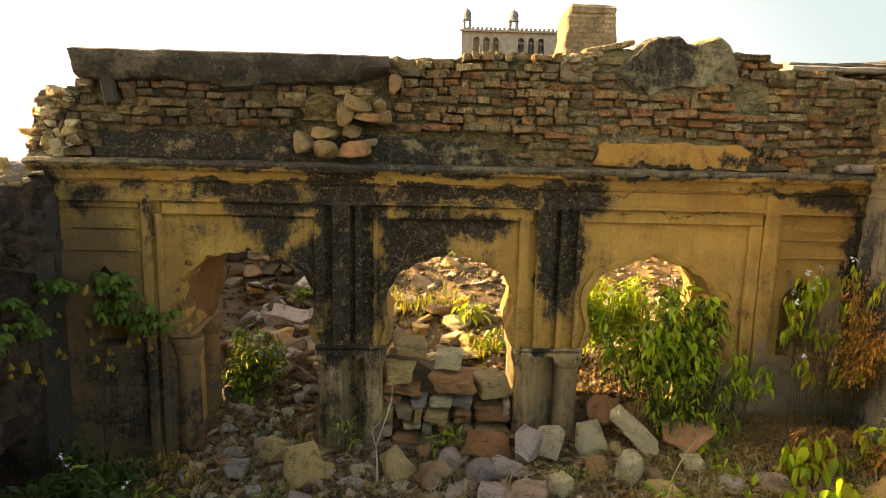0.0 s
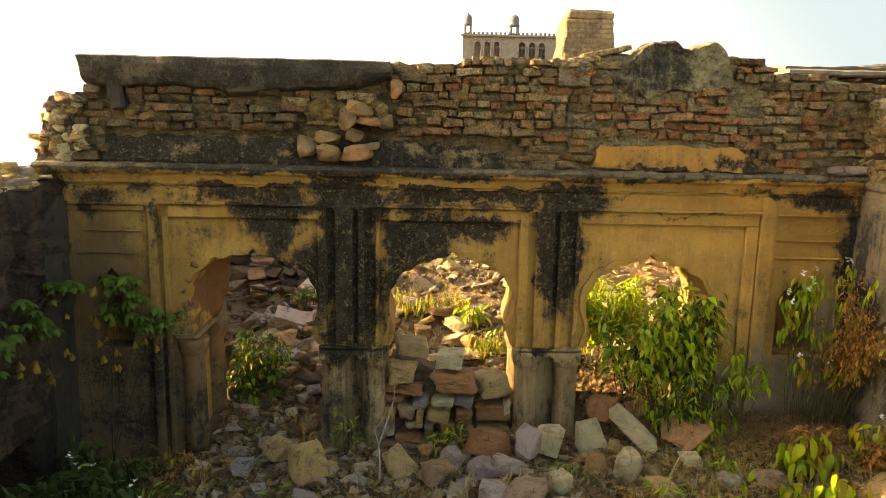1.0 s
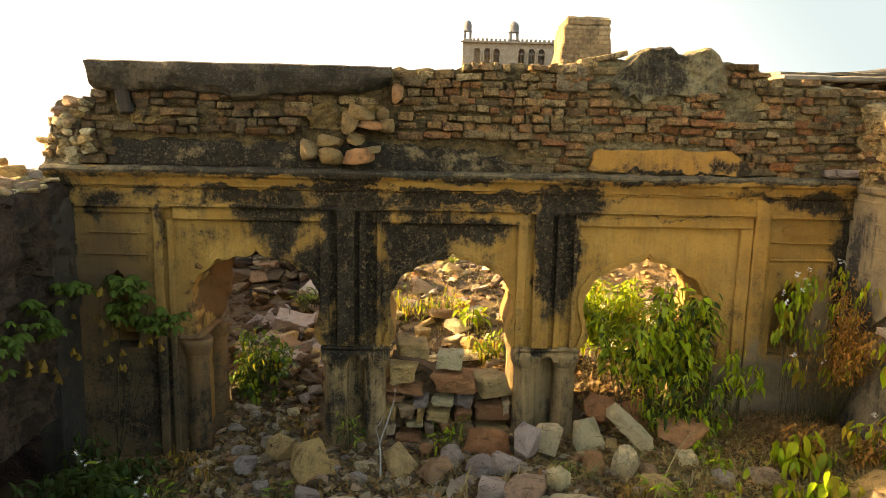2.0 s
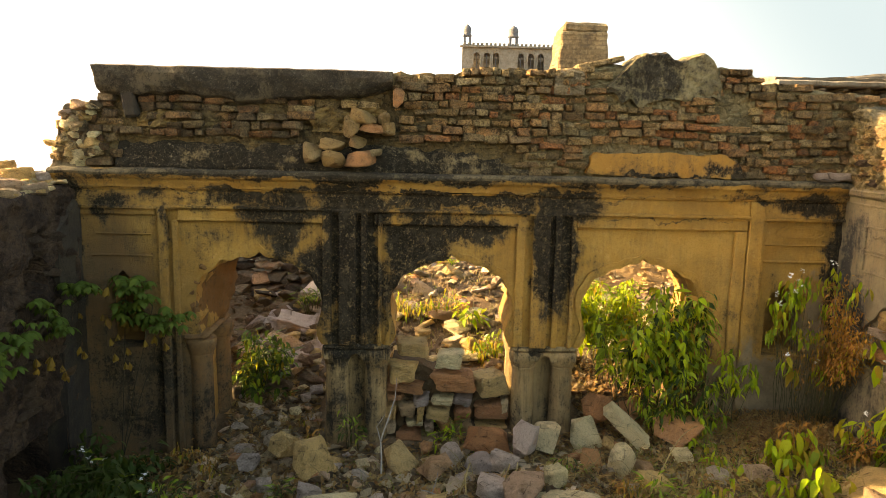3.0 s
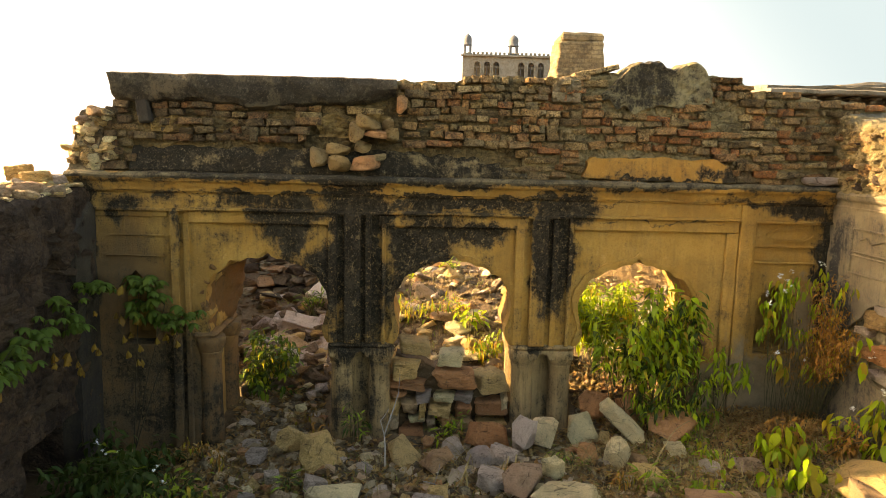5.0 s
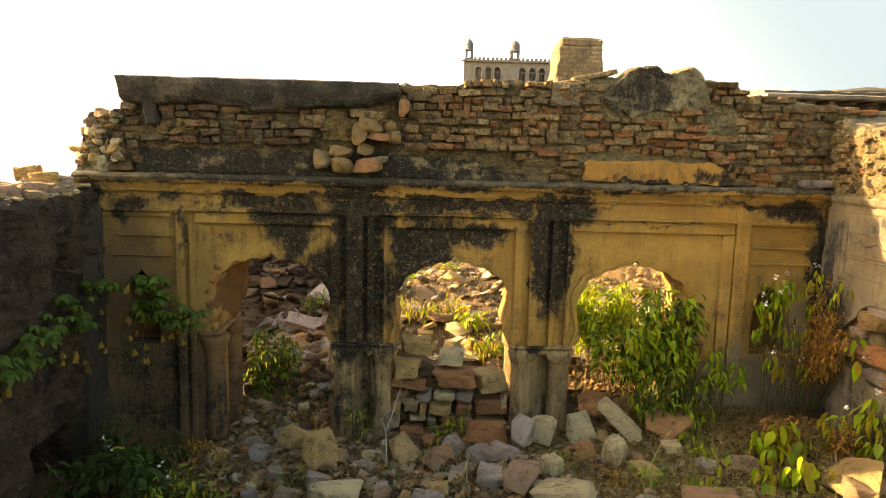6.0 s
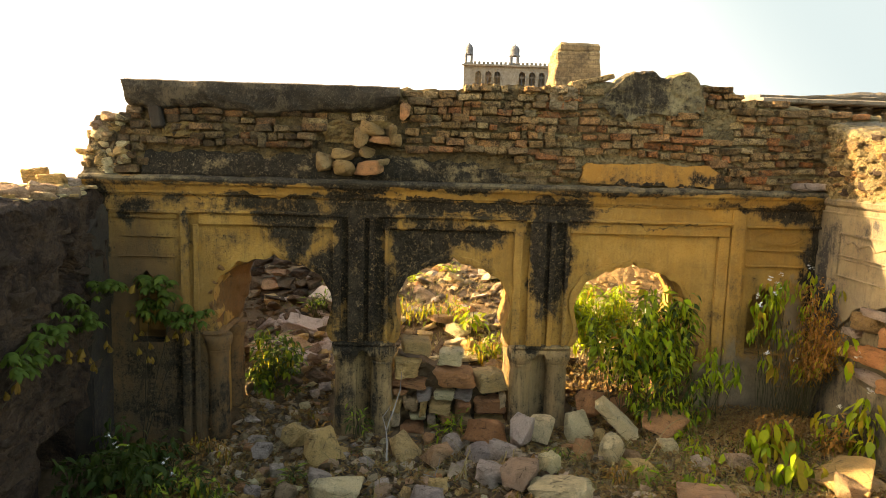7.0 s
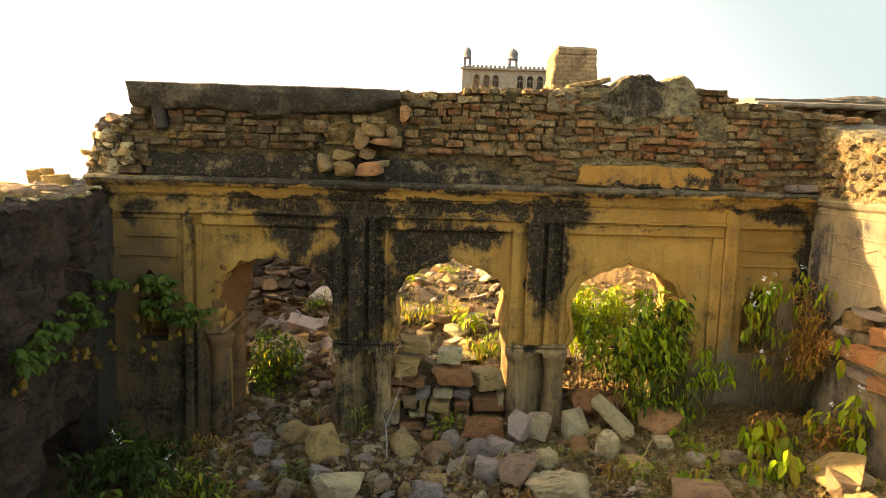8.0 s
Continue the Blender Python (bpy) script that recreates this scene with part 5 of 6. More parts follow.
    ob = new("slab", mesh_of(box_bm(-w / 2, w / 2, -d / 2, d / 2, -0.05, 0.05, amp=0.02, seed=x), "slab", M_ROCK_GREY))
    ob.matrix_basis = Matrix.LocRotScale((x, y, ground_z(x, y) + z), Euler((0.3, t, rng.uniform(-0.6, 0.6))), None)
    tagged(ob, "broken grey stone slab tilted on the rubble", "stone slab", "fallen slabs")


def scatter(name, label, spots, mat, sizes, seed, flat=(0.45, 0.9)):
    """One joined sheet of many small loose stones."""
    r = random.Random(seed)
    base = []
    for k in range(8):
        bm = hull_bm(50 + k, 0.8, 10, 0)
        bm.verts.index_update()
        base.append(([v.co.copy() for v in bm.verts], [[v.index for v in f.verts] for f in bm.faces]))
        bm.free()
    verts, faces = [], []
    for x, y, big in spots:
        w = r.choice(sizes) * r.uniform(0.7, 1.3) * big
        m = Matrix.LocRotScale((x, y, ground_z(x, y) + w * 0.15), Euler((r.uniform(-0.5, 0.5), r.uniform(-0.5, 0.5), r.uniform(-3, 3))), (w * r.uniform(0.9, 1.5), w, w * r.uniform(*flat)))
        vs, fs = base[r.randrange(8)]
        o = len(verts)
        verts += [m @ v for v in vs]
        faces += [[o + i for i in f] for f in fs]
    me = bpy.data.meshes.new(name)
    me.from_pydata(verts, [], faces)
    me.materials.append(mat)
    return tagged(new(name, me), label, "rubble", kind="stuff")


spots = []
while len(spots) < 5200:
    x, y = rng.uniform(-3.4, 4.6), 0.95 + 5.6 * rng.random() ** 1.3
    spots.append((x, y, 1.0))
while len(spots) < 5900:
    x, y = rng.uniform(-2.5, -1.3), rng.uniform(-0.7, 1.1)
    if free_spot(x, y):
        spots.append((x, y, 0.9))
while len(spots) < 11500:
    x, y = rng.uniform(-3.5, 3.85), rng.uniform(-2.6, 0.9)
    if free_spot(x, y) and rng.random() < (0.9 if -1.2 < x < 1.6 else 0.4):
        spots.append((x, y, 0.7))
scatter("rubble", "loose broken stones and brick bits over the ground", spots, M_RUBBLE, (0.022, 0.03, 0.045, 0.06, 0.09, 0.13), 77, (0.55, 1.0))

spots = []
while len(spots) < 190:
    x, y = rng.uniform(-2.45, -1.3), rng.uniform(-0.8, 2.6)
    if free_spot(x, y):
        spots.append((x, y, 1.0))
while len(spots) < 380:
    spots.append((rng.uniform(-2.3, 1.7), rng.uniform(-1.8, -0.35), 1.0))
scatter("loose_stones", "fist-sized tan and grey stones among the rubble", spots, M_STONES, (0.06, 0.08, 0.1, 0.13), 79, (0.55, 0.9))

# bank of earth and broken masonry behind the eastern arch
bank = thing("rubble_bank", "sunlit tan bank of earth and broken masonry", "bank", "structure")
part("bank_core", rough_wall(1.15, 4.6, profile([(1.15, 0.75), (1.6, 1.05), (2.0, 1.30), (2.6, 1.36), (3.3, 1.5), (4.6, 1.6)]), 0.1, 3.6, 5.5, 0.035, 0.07, seed=47, top_amp=0.09, m=Matrix(((1, 0, 0, 0), (0, 1, 1.3, -1.0), (0, 0, 1, 0), (0, 0, 0, 1)))), M_BANK, bank)
for i in range(90):
    x = rng.uniform(1.2, 3.6)
    t = 0.75 + 0.25 * min(3, x - 1.15)
    w = rng.uniform(0.03, 0.11)
    put_rock("stone", rng.choice((M_ROCK_PALE, M_ROCK_TAN, M_ROCK_TAN)), i % 12, (x, 2.6 + 1.3 * (t - 0.07 * (i % 9)), t - 0.07 * (i % 9)), (w * 1.3, w, w * 0.8), (rng.uniform(-0.4, 0.4), 0.2, rng.uniform(-3, 3)), bank)
# stacked stones behind the western arch, in darker rock that carries their shade
stack = thing("stone_stack", "dark stacked rubble stones of a collapsed wall in shade", "stone wall")
for row in range(6):
    x = -3.3
    while x < -1.95 - 0.12 * row:
        w = rng.uniform(0.16, 0.36)
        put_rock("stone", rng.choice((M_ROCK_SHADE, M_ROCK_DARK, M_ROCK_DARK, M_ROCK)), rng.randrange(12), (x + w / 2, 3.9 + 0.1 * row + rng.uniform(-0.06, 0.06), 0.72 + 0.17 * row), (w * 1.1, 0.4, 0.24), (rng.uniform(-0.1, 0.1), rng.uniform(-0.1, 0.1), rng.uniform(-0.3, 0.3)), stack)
        x += w
# stones on the side walls
for x, y, w, h, kind in ((-4.2, -0.1, 0.34, 0.18, "tan"), (-4.42, 0.02, 0.3, 0.22, "tan"), (-4.2, -0.5, 0.36, 0.14, "red"), (-4.36, -0.75, 0.3, 0.2, "tan"), (-4.0, -0.02, 0.16, 0.12, "grey"), (-4.25, -1.1, 0.32, 0.16, "red"), (-4.2, -1.5, 0.3, 0.18, "tan")):
    ob = put_rock("wall_top_stone", MATS[kind], 20 + int(-y * 7) % 6, (x, y, LT(y) + 0.42 * h), (w, 0.26, h), (rng.uniform(-0.1, 0.1), rng.uniform(-0.15, 0.15), rng.uniform(-0.4, 0.4)))
    tagged(ob, "squared tan building stone lying on the side wall", "stone", "stones on the wall top")
for i in range(150):
    y = -1.5 * rng.random() ** 1.6
    w = rng.uniform(0.025, 0.085)
    put_rock("lime_crumb", rng.choice((M_ROCK_PALE, M_ROCK_PALE, M_ROCK_TAN)), i % 12, (rng.uniform(-4.25, -3.72), y, LT(y) + 0.012 + 0.2 * w), (w * 1.4, w, w * 0.7), (rng.uniform(-0.3, 0.3), rng.uniform(-0.3, 0.3), rng.uniform(-3, 3)), left)
for i in range(44):
    y = rng.uniform(-2.4, 0.05)
    w = rng.uniform(0.07, 0.16) if i > 16 else rng.uniform(0.13, 0.22)
    x = rng.uniform(-4.3, -3.8) if i > 16 else rng.uniform(-4.3, -4.0)
    ob = put_rock("wall_top_stone", rng.choice((M_ROCK_TAN, M_ROCK_TAN, M_ROCK)), rng.choice((12, 13, 14, 20, 21, 22)), (x, y, LT(y) + w * 0.28), (w * 1.3, w, w * 0.75), (rng.uniform(-0.2, 0.2), rng.uniform(-0.2, 0.2), rng.uniform(-3, 3)))
    tagged(ob, "sunlit tan stone lying loose on the side wall", "stone", "stones on the wall top")
for i in range(60):
    y, z = rng.uniform(-2.6, -0.1), rng.uniform(-0.1, 2.3)
    w = rng.uniform(0.1, 0.26)
    if -1.6 < y < -0.25 and z < 0.62:
        continue
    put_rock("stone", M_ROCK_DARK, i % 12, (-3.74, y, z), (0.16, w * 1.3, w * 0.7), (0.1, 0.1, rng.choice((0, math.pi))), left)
# its plaster, built along u = -y and turned into place
ON_EAST = Matrix.Translation((3.93, 0, 0)) @ Matrix.Rotation(radians(-90), 4, "Z")


def on_east(name, bm, mat, label=""):
    ob = part(name, bm, mat, right, label)
    ob.matrix_basis = ON_EAST
    return ob


ragged = [(-0.04, 1.0), (0.3, 1.15), (0.5, 1.42), (0.68, 1.62), (0.85, 1.72), (1.05, 1.70), (1.2, 1.78), (1.45, 1.74), (1.9, 1.8), (1.9, 2.64), (-0.04, 2.64)]
on_east("plaster_face", prism([ragged], 0.0, 0.1, step=0.05, amp=0.035, seed=6), M_EAST, "grey-ochre plaster with a dark stain in the corner")
low = [(-0.04, -0.4), (1.9, -0.4), (1.9, 0.75), (1.3, 0.95), (0.9, 0.92), (0.5, 1.06), (-0.04, 0.99)]
on_east("plaster_face", prism([low], 0.004, 0.1, step=0.05, amp=0.035, seed=8), M_EAST, "grey weathered plaster at the wall foot")
on_east("cornice", moulding(-0.02, 1.9, [(0.1, 2.73), (-0.03, 2.725), (-0.055, 2.70), (-0.04, 2.655), (-0.01, 2.63), (0.1, 2.62)], amp=0.012, seed=3), M_EAST)
for z0, z1, u0 in ((2.555, 2.575, 0.0), (2.355, 2.375, 0.36), (2.135, 2.15, 0.34), (2.10, 2.115, 0.32), (1.925, 1.94, 0.34)):
    on_east("moulding", box_bm(u0, 1.9, -0.014, 0.02, z0, z1, amp=0.003, step=0.08, bevel=0.004, seed=z0), M_EAST)
on_east("moulding", box_bm(0.345, 0.37, -0.012, 0.02, 1.94, 2.36, amp=0.004, step=0.08, bevel=0.004), M_EAST)
curl = [(0.5 + 0.09 * k, 2.27 + 0.03 * math.sin(2.1 * k) * (k % 3 > 0)) for k in range(13)]
on_east("cartouche", tube([(u, -0.004, z) for u, z in curl], 0.011, 0.011, 6), M_EAST)
for u, z, w, h, mat in ((0.93, 1.56, 0.44, 0.17, M_HOLE), (1.12, 1.66, 0.5, 0.09, M_ROCK_GREY), (1.36, 1.5, 0.3, 0.2, M_ROCK_RED), (0.72, 1.42, 0.22, 0.1, M_ROCK_GREY), (1.15, 1.26, 0.46, 0.2, M_ROCK_RED),
                        (0.84, 1.22, 0.3, 0.14, M_ROCK_RED), (1.48, 1.28, 0.3, 0.18, M_HOLE), (1.05, 1.05, 0.4, 0.13, M_ROCK_GREY), (0.62, 1.2, 0.2, 0.16, M_ROCK), (1.42, 1.05, 0.36, 0.15, M_ROCK_RED), (1.7, 1.5, 0.34, 0.2, M_ROCK), (1.72, 1.2, 0.3, 0.22, M_HOLE)):
    put_rock("stone", mat, 20 + int(u * 9) % 9, (3.97, -u, z), (0.26, w, h * 1.1), (rng.uniform(-0.1, 0.1), rng.uniform(-0.15, 0.15), rng.uniform(-0.1, 0.1)), right)
# darker mortar and bricks stand in for shade on this wall top
part("rubble_top", rough_wall(-1.6, 0.1, profile([(-1.6, 3.25), (-0.6, 3.36), (0.1, 3.5)]), 2.7, 3.9, 4.4, 0.06, 0.03, MR, 55, freq=11.0), M_MORTAR_PALE, right)
for i in range(95):
    y, z, w = rng.uniform(-1.5, 0.0), rng.uniform(2.76, 3.34), rng.uniform(0.03, 0.12)
    put_rock("stone", rng.choice((M_BRICK_DARK, M_BRICK_DARK, M_ROCK_DARK, M_HOLE)), 12 + i % 12, (3.94 + rng.uniform(-0.02, 0.03), y, z), (0.16, w * 1.4, w * 0.75), (rng.uniform(-0.2, 0.2), rng.uniform(-0.2, 0.2), rng.uniform(-0.3, 0.3)), right)


# ---- plants ----
def lance_leaf(seed, wide=0.36, bend=0.5, segs=5):
    """A pointed leaf one unit long along x, folded at the midrib and bending down."""
    bm = bmesh.new()
    rows = []
    for i in range(segs + 1):
        f = i / segs
        w = wide * 0.5 * math.sin(math.pi * min(1, f ** 0.75 * 1.0)) * (1 - 0.25 * f) + 0.008
        drop = -bend * f * f * 0.6
        ripple = 0.02 * math.sin(7 * f + seed)
        x = f * (1 - 0.15 * bend * f)
        rows.append([bm.verts.new((x, -w, drop + w * 0.35 + ripple)), bm.verts.new((x, 0, drop)), bm.verts.new((x, w, drop + w * 0.35 - ripple))])
    for a, b in zip(rows, rows[1:]):
        for i in range(2):
            bm.faces.new((a[i], a[i + 1], b[i + 1], b[i])).smooth = True
    return bm


LEAVES = {}


def leaf(parent, mat, kind, at, azimuth, pitch, roll, size, rest=None):
    k = rng.randrange(3)
    key = (mat.name, kind, k)
    if key not in LEAVES:
        bm = lance_leaf(k, {"lance": 0.34, "narrow": 0.2, "broad": 0.5}[kind], (0.3, 0.6, 0.9)[k])
        LEAVES[key] = mesh_of(bm, "leaf", mat)
    m = Matrix.LocRotScale(at, Euler((roll, -pitch, azimuth)), (size, size, size))
    if rest is not None:
        verts, faces, slots = rest
        o = len(verts)
        verts += [m @ v.co for v in LEAVES[key].vertices]
        faces += [[o + i for i in f.vertices] for f in LEAVES[key].polygons]
        slots += [mat] * len(LEAVES[key].polygons)
        return None
    ob = new("leaf", LEAVES[key])
    ob.matrix_basis = m
    ob.parent = parent
    return ob


def foliage(rest, parent):
    """The many further leaves of a plant as one joined part."""
    verts, faces, slots = rest
    if not verts:
        return
    me = bpy.data.meshes.new("foliage")
    me.from_pydata(verts, [], faces)
    kinds = []
    for m in slots:
        if m not in kinds:
            kinds.append(m)
            me.materials.append(m)
    me.polygons.foreach_set("material_index", [kinds.index(m) for m in slots])
    me.polygons.foreach_set("use_smooth", [True] * len(faces))
    ob = new("foliage", me)
    ob.parent = parent
    tagged(ob, kind="stuff")


def flower(parent, at):
    bm = bmesh.new()
    for j in range(rng.randint(5, 8)):
        c = Vector(at) + Vector((rng.uniform(-0.03, 0.03), rng.uniform(-0.03, 0.03), rng.uniform(-0.02, 0.04)))
        tilt = Euler((rng.uniform(-0.9, 0.9), rng.uniform(-0.9, 0.9), rng.uniform(0, 3))).to_matrix()
        mid = bm.verts.new(c)
        tips = []
        for k in range(5):
            a = 2 * math.pi * k / 5
            q = [c + tilt @ Vector((0.012 * math.cos(a + d), 0.012 * math.sin(a + d), 0.003)) for d in (-0.35, 0.35)]
            q.insert(1, c + tilt @ Vector((0.015 * math.cos(a), 0.015 * math.sin(a), 0.002)))
            vs = [bm.verts.new(v) for v in q]
            bm.faces.new((mid, *vs))
    part("flower", bm, M_PETAL, parent, "small white flower cluster")


def shrub(name, label, base, tips, mats, kinds, per_stem, size, pitch, flowers=0, start=0.3, category="shrub", stem=0.006, group="", spread=0.12, foot=0.08, single=220, sag=0.04):
    """Stems from the base to the tips, with leaves along them; past the first leaves the rest are joined."""
    ob = thing(name, label, category, group=group)
    rest = ([], [], [])
    made = 0
    for n, tip in enumerate(tips):
        b = Vector(base) + Vector((rng.uniform(-foot, foot), rng.uniform(-0.06, 0.06), 0))
        b.x += 0.35 * (tip[0] - b.x)
        b.z = min(b.z, ground_z(b.x, b.y) if -3.6 < b.x < 3.9 and b.z < 0.9 else b.z)
        pts = curve_points(b, tip, sag)
        stalk = part("stem", tube(pts, stem, stem * 0.4), M_STEM, ob)
        for i in range(per_stem):
            f = start + (1 - start) * (i + rng.random()) / per_stem
            at = Vector(pts[0]).lerp(Vector(pts[-1]), f) + Vector((0, 0, sag * math.sin(math.pi * f)))
            az = rng.uniform(-math.pi, math.pi)
            out = rng.uniform(0, spread)
            at += Vector((math.cos(az) * out, math.sin(az) * out, rng.uniform(-0.03, 0.03)))
            mat = rng.choices([m for m, _ in mats], [w for _, w in mats])[0]
            p = rng.uniform(*pitch)
            if mat is M_LEAF_YELLOW:
                p = rng.uniform(-1.5, -0.7)
            elif mat is M_LEAF_DRY:
                p = rng.uniform(-1.5, 0.7)
            leaf(stalk, mat, rng.choice(kinds), at, az, p, rng.uniform(-0.5, 0.5), size * rng.uniform(0.65, 1.2), None if (made + n) % (1 + len(tips) * per_stem // single) == 0 else rest)
            made += 1
        if n < flowers:
            flower(stalk, Vector(pts[-1]) + Vector((0, -0.02, 0.03)))
    foliage(rest, ob)
    return ob


def umbrella_leaf(seed, closed):
    """A palmate leaf of six drooping leaflets, one unit in radius; a withered one hangs closed."""
    r = random.Random(seed)
    bm = bmesh.new()
    for k in range(7):
        a = 2 * math.pi * (k + r.uniform(-0.25, 0.25)) / 7
        ln = r.uniform(0.8, 1.1)
        pts = []
        for f, w in ((0.0, 0.03), (0.3, 0.14), (0.6, 0.185), (0.85, 0.10), (1.0, 0.01)):
            out = ln * f * ((0.62 - 0.36 * f) if closed else (0.98 - 0.3 * f))
            drop = -ln * (0.72 * f + 0.1 * math.sin(5 * f + k) if closed else 0.62 * f * f - 0.06 * f)
            for q in (-1, 0, 1):
                y = q * w * ln * (0.85 if closed else 1.0)
                pts.append(bm.verts.new((out * math.cos(a) - y * math.sin(a), out * math.sin(a) + y * math.cos(a), drop - abs(q) * w * 0.3)))
        for i in range(4):
            for c in range(2):
                o = i * 3 + c
                bm.faces.new((pts[o], pts[o + 1], pts[o + 4], pts[o + 3])).smooth = True
    return bm


UMBRELLAS = {}


def umbrella_plant(label, base, forks, fresh, withered, size=0.115):
    """Bare branching stems that carry drooping palmate leaves, with withered ones hanging below."""
    ob = thing("palmate_plant", label, "plant")
    stems = []
    for f in forks:
        pts = curve_points(base, f, 0.12, 9, 0.03)
        stems.append((part("stem", tube(pts, 0.006, 0.003), M_STEM_DARK, ob), pts))
    for spots, closed, n in ((fresh, False, 6), (withered, True, 2)):
        for c in spots:
            c = Vector(c)
            stem, pts = min(stems, key=lambda e: min((Vector(p) - c).length for p in e[1]))
            root = min(pts, key=lambda p: (Vector(p) - c).length + 0.8 * max(0, p[2] - c.z + 0.05))
            for i in range(n):
                at = c + Vector((rng.uniform(-0.11, 0.11), rng.uniform(-0.12, 0.12), rng.uniform(-0.09, 0.06))) * (i > 0)
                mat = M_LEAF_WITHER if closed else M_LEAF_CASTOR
                k = rng.randrange(4)
                if (mat.name, closed, k) not in UMBRELLAS:
                    UMBRELLAS[(mat.name, closed, k)] = mesh_of(umbrella_leaf(k, closed), "leaf", mat)
                part("petiole", tube(curve_points(root, at, 0.03, 5, 0.01), 0.0025, 0.0015, 4), M_STEM_DARK, ob)
                lf = new("leaf", UMBRELLAS[(mat.name, closed, k)])
                sz = size * rng.uniform(0.75, 1.2) * (0.95 if closed else 1.0)
                lf.matrix_basis = Matrix.LocRotScale(at, Euler((rng.uniform(-0.35, 0.25), rng.uniform(-0.3, 0.3), rng.uniform(0, 6.3))), (sz, sz, sz))
                lf.parent = stem
    return ob


def fan(x0, x1, y0, y1, z0, z1, n):
    return [(rng.uniform(x0, x1), rng.uniform(y0, y1), rng.uniform(z0, z1)) for _ in range(n)]


# the big shrub in the eastern arch: drooping leaves before it, young bright growth behind
shrub("shrub", "dense green shrub with drooping yellowing leaves in the arch", (2.15, -0.05, 0.2),
      fan(2.0, 2.52, -0.35, 0.0, 1.42, 1.78, 18) + fan(1.45, 2.1, -0.1, 0.2, 1.1, 1.42, 12) + fan(1.75, 2.54, -0.4, -0.1, 1.0, 1.4, 20),
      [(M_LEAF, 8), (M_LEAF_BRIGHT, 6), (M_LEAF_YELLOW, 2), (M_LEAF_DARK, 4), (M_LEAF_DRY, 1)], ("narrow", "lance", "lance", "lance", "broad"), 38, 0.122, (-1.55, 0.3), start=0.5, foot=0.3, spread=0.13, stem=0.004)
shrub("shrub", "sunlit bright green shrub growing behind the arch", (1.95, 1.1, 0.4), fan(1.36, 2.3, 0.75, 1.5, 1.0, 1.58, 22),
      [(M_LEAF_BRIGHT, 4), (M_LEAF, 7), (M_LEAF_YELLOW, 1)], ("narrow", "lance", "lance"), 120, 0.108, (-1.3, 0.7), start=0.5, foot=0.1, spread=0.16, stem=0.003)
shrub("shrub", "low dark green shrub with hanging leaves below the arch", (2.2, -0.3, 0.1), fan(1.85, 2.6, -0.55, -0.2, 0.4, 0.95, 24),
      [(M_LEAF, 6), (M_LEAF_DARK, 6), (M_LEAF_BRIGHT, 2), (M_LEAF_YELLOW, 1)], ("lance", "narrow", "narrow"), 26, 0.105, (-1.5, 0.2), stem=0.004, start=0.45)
shrub("weed", "small green weed with hanging leaves against the plastered wall", (2.8, -0.2, 0.3), [(2.72, -0.2, 1.08), (2.8, -0.22, 1.12), (2.78, -0.25, 0.92), (2.98, -0.25, 0.98), (3.03, -0.3, 0.86), (2.66, -0.25, 0.8), (2.86, -0.3, 0.78)],
      [(M_LEAF, 3), (M_LEAF_BRIGHT, 5)], ("lance", "narrow"), 18, 0.125, (-1.5, -0.3), category="weed", start=0.72, stem=0.004, spread=0.07)
# flowering shrub by the eastern niche, half withered
shrub("shrub", "green shrub with white flower clusters and drooping leaves beside the niche", (3.55, -0.12, 0.3),
      [(3.31, -0.2, 1.8), (3.4, -0.2, 1.74), (3.43, -0.2, 1.86), (3.2, -0.2, 1.62), (3.23, -0.2, 1.53), (3.74, -0.2, 1.93), (3.35, -0.22, 1.66), (3.52, -0.2, 1.82), (3.23, -0.2, 1.46), (3.18, -0.2, 1.34), (3.45, -0.2, 1.34), (3.65, -0.2, 1.31), (3.76, -0.2, 1.6), (3.82, -0.55, 1.86)],
      [(M_LEAF, 5), (M_LEAF_BRIGHT, 5), (M_LEAF_YELLOW, 2)], ("lance", "narrow"), 18, 0.12, (-1.55, -0.8), flowers=7, start=0.86, foot=0.25, stem=0.0035, spread=0.09)
shrub("weed", "straggling weed with white flowers and yellowing hanging leaves", (3.65, -0.25, 0.25),
      [(3.29, -0.3, 1.05), (3.62, -0.3, 0.96), (3.82, -1.0, 1.22), (3.4, -0.3, 0.93), (3.82, -0.4, 1.05), (3.82, -0.85, 1.4)],
      [(M_LEAF_BRIGHT, 4), (M_LEAF_YELLOW, 3)], ("lance", "broad"), 5, 0.17, (-1.55, -1.0), flowers=3, start=0.88, stem=0.004, spread=0.05, category="weed")
shrub("dry_shrub", "rust-brown withered shrub against the wall corner", (3.72, -0.22, 0.3),
      [(x + rng.uniform(-0.07, 0.05), y - rng.uniform(0.0, 0.12), z + rng.uniform(-0.1, 0.06)) for x, y, z in
       [(3.8, -0.27, 1.9), (3.78, -0.27, 1.76), (3.8, -0.36, 1.64), (3.8, -0.45, 1.54), (3.8, -0.6, 1.4), (3.8, -0.7, 1.46), (3.78, -0.27, 1.3), (3.8, -0.3, 1.5), (3.72, -0.3, 1.12), (3.8, -0.48, 1.26)] for _ in range(3)],
      [(M_LEAF_DRY, 12), (M_LEAF_YELLOW, 1)], ("narrow", "lance"), 75, 0.055, (-1.5, 0.9), start=0.5, stem=0.003, spread=0.15, foot=0.2)
shrub("dry_shrub", "thin brown leafless twigs of a withered shrub before the niche", (3.6, -0.22, 0.35), fan(3.15, 3.84, -0.4, -0.24, 0.95, 1.55, 22),
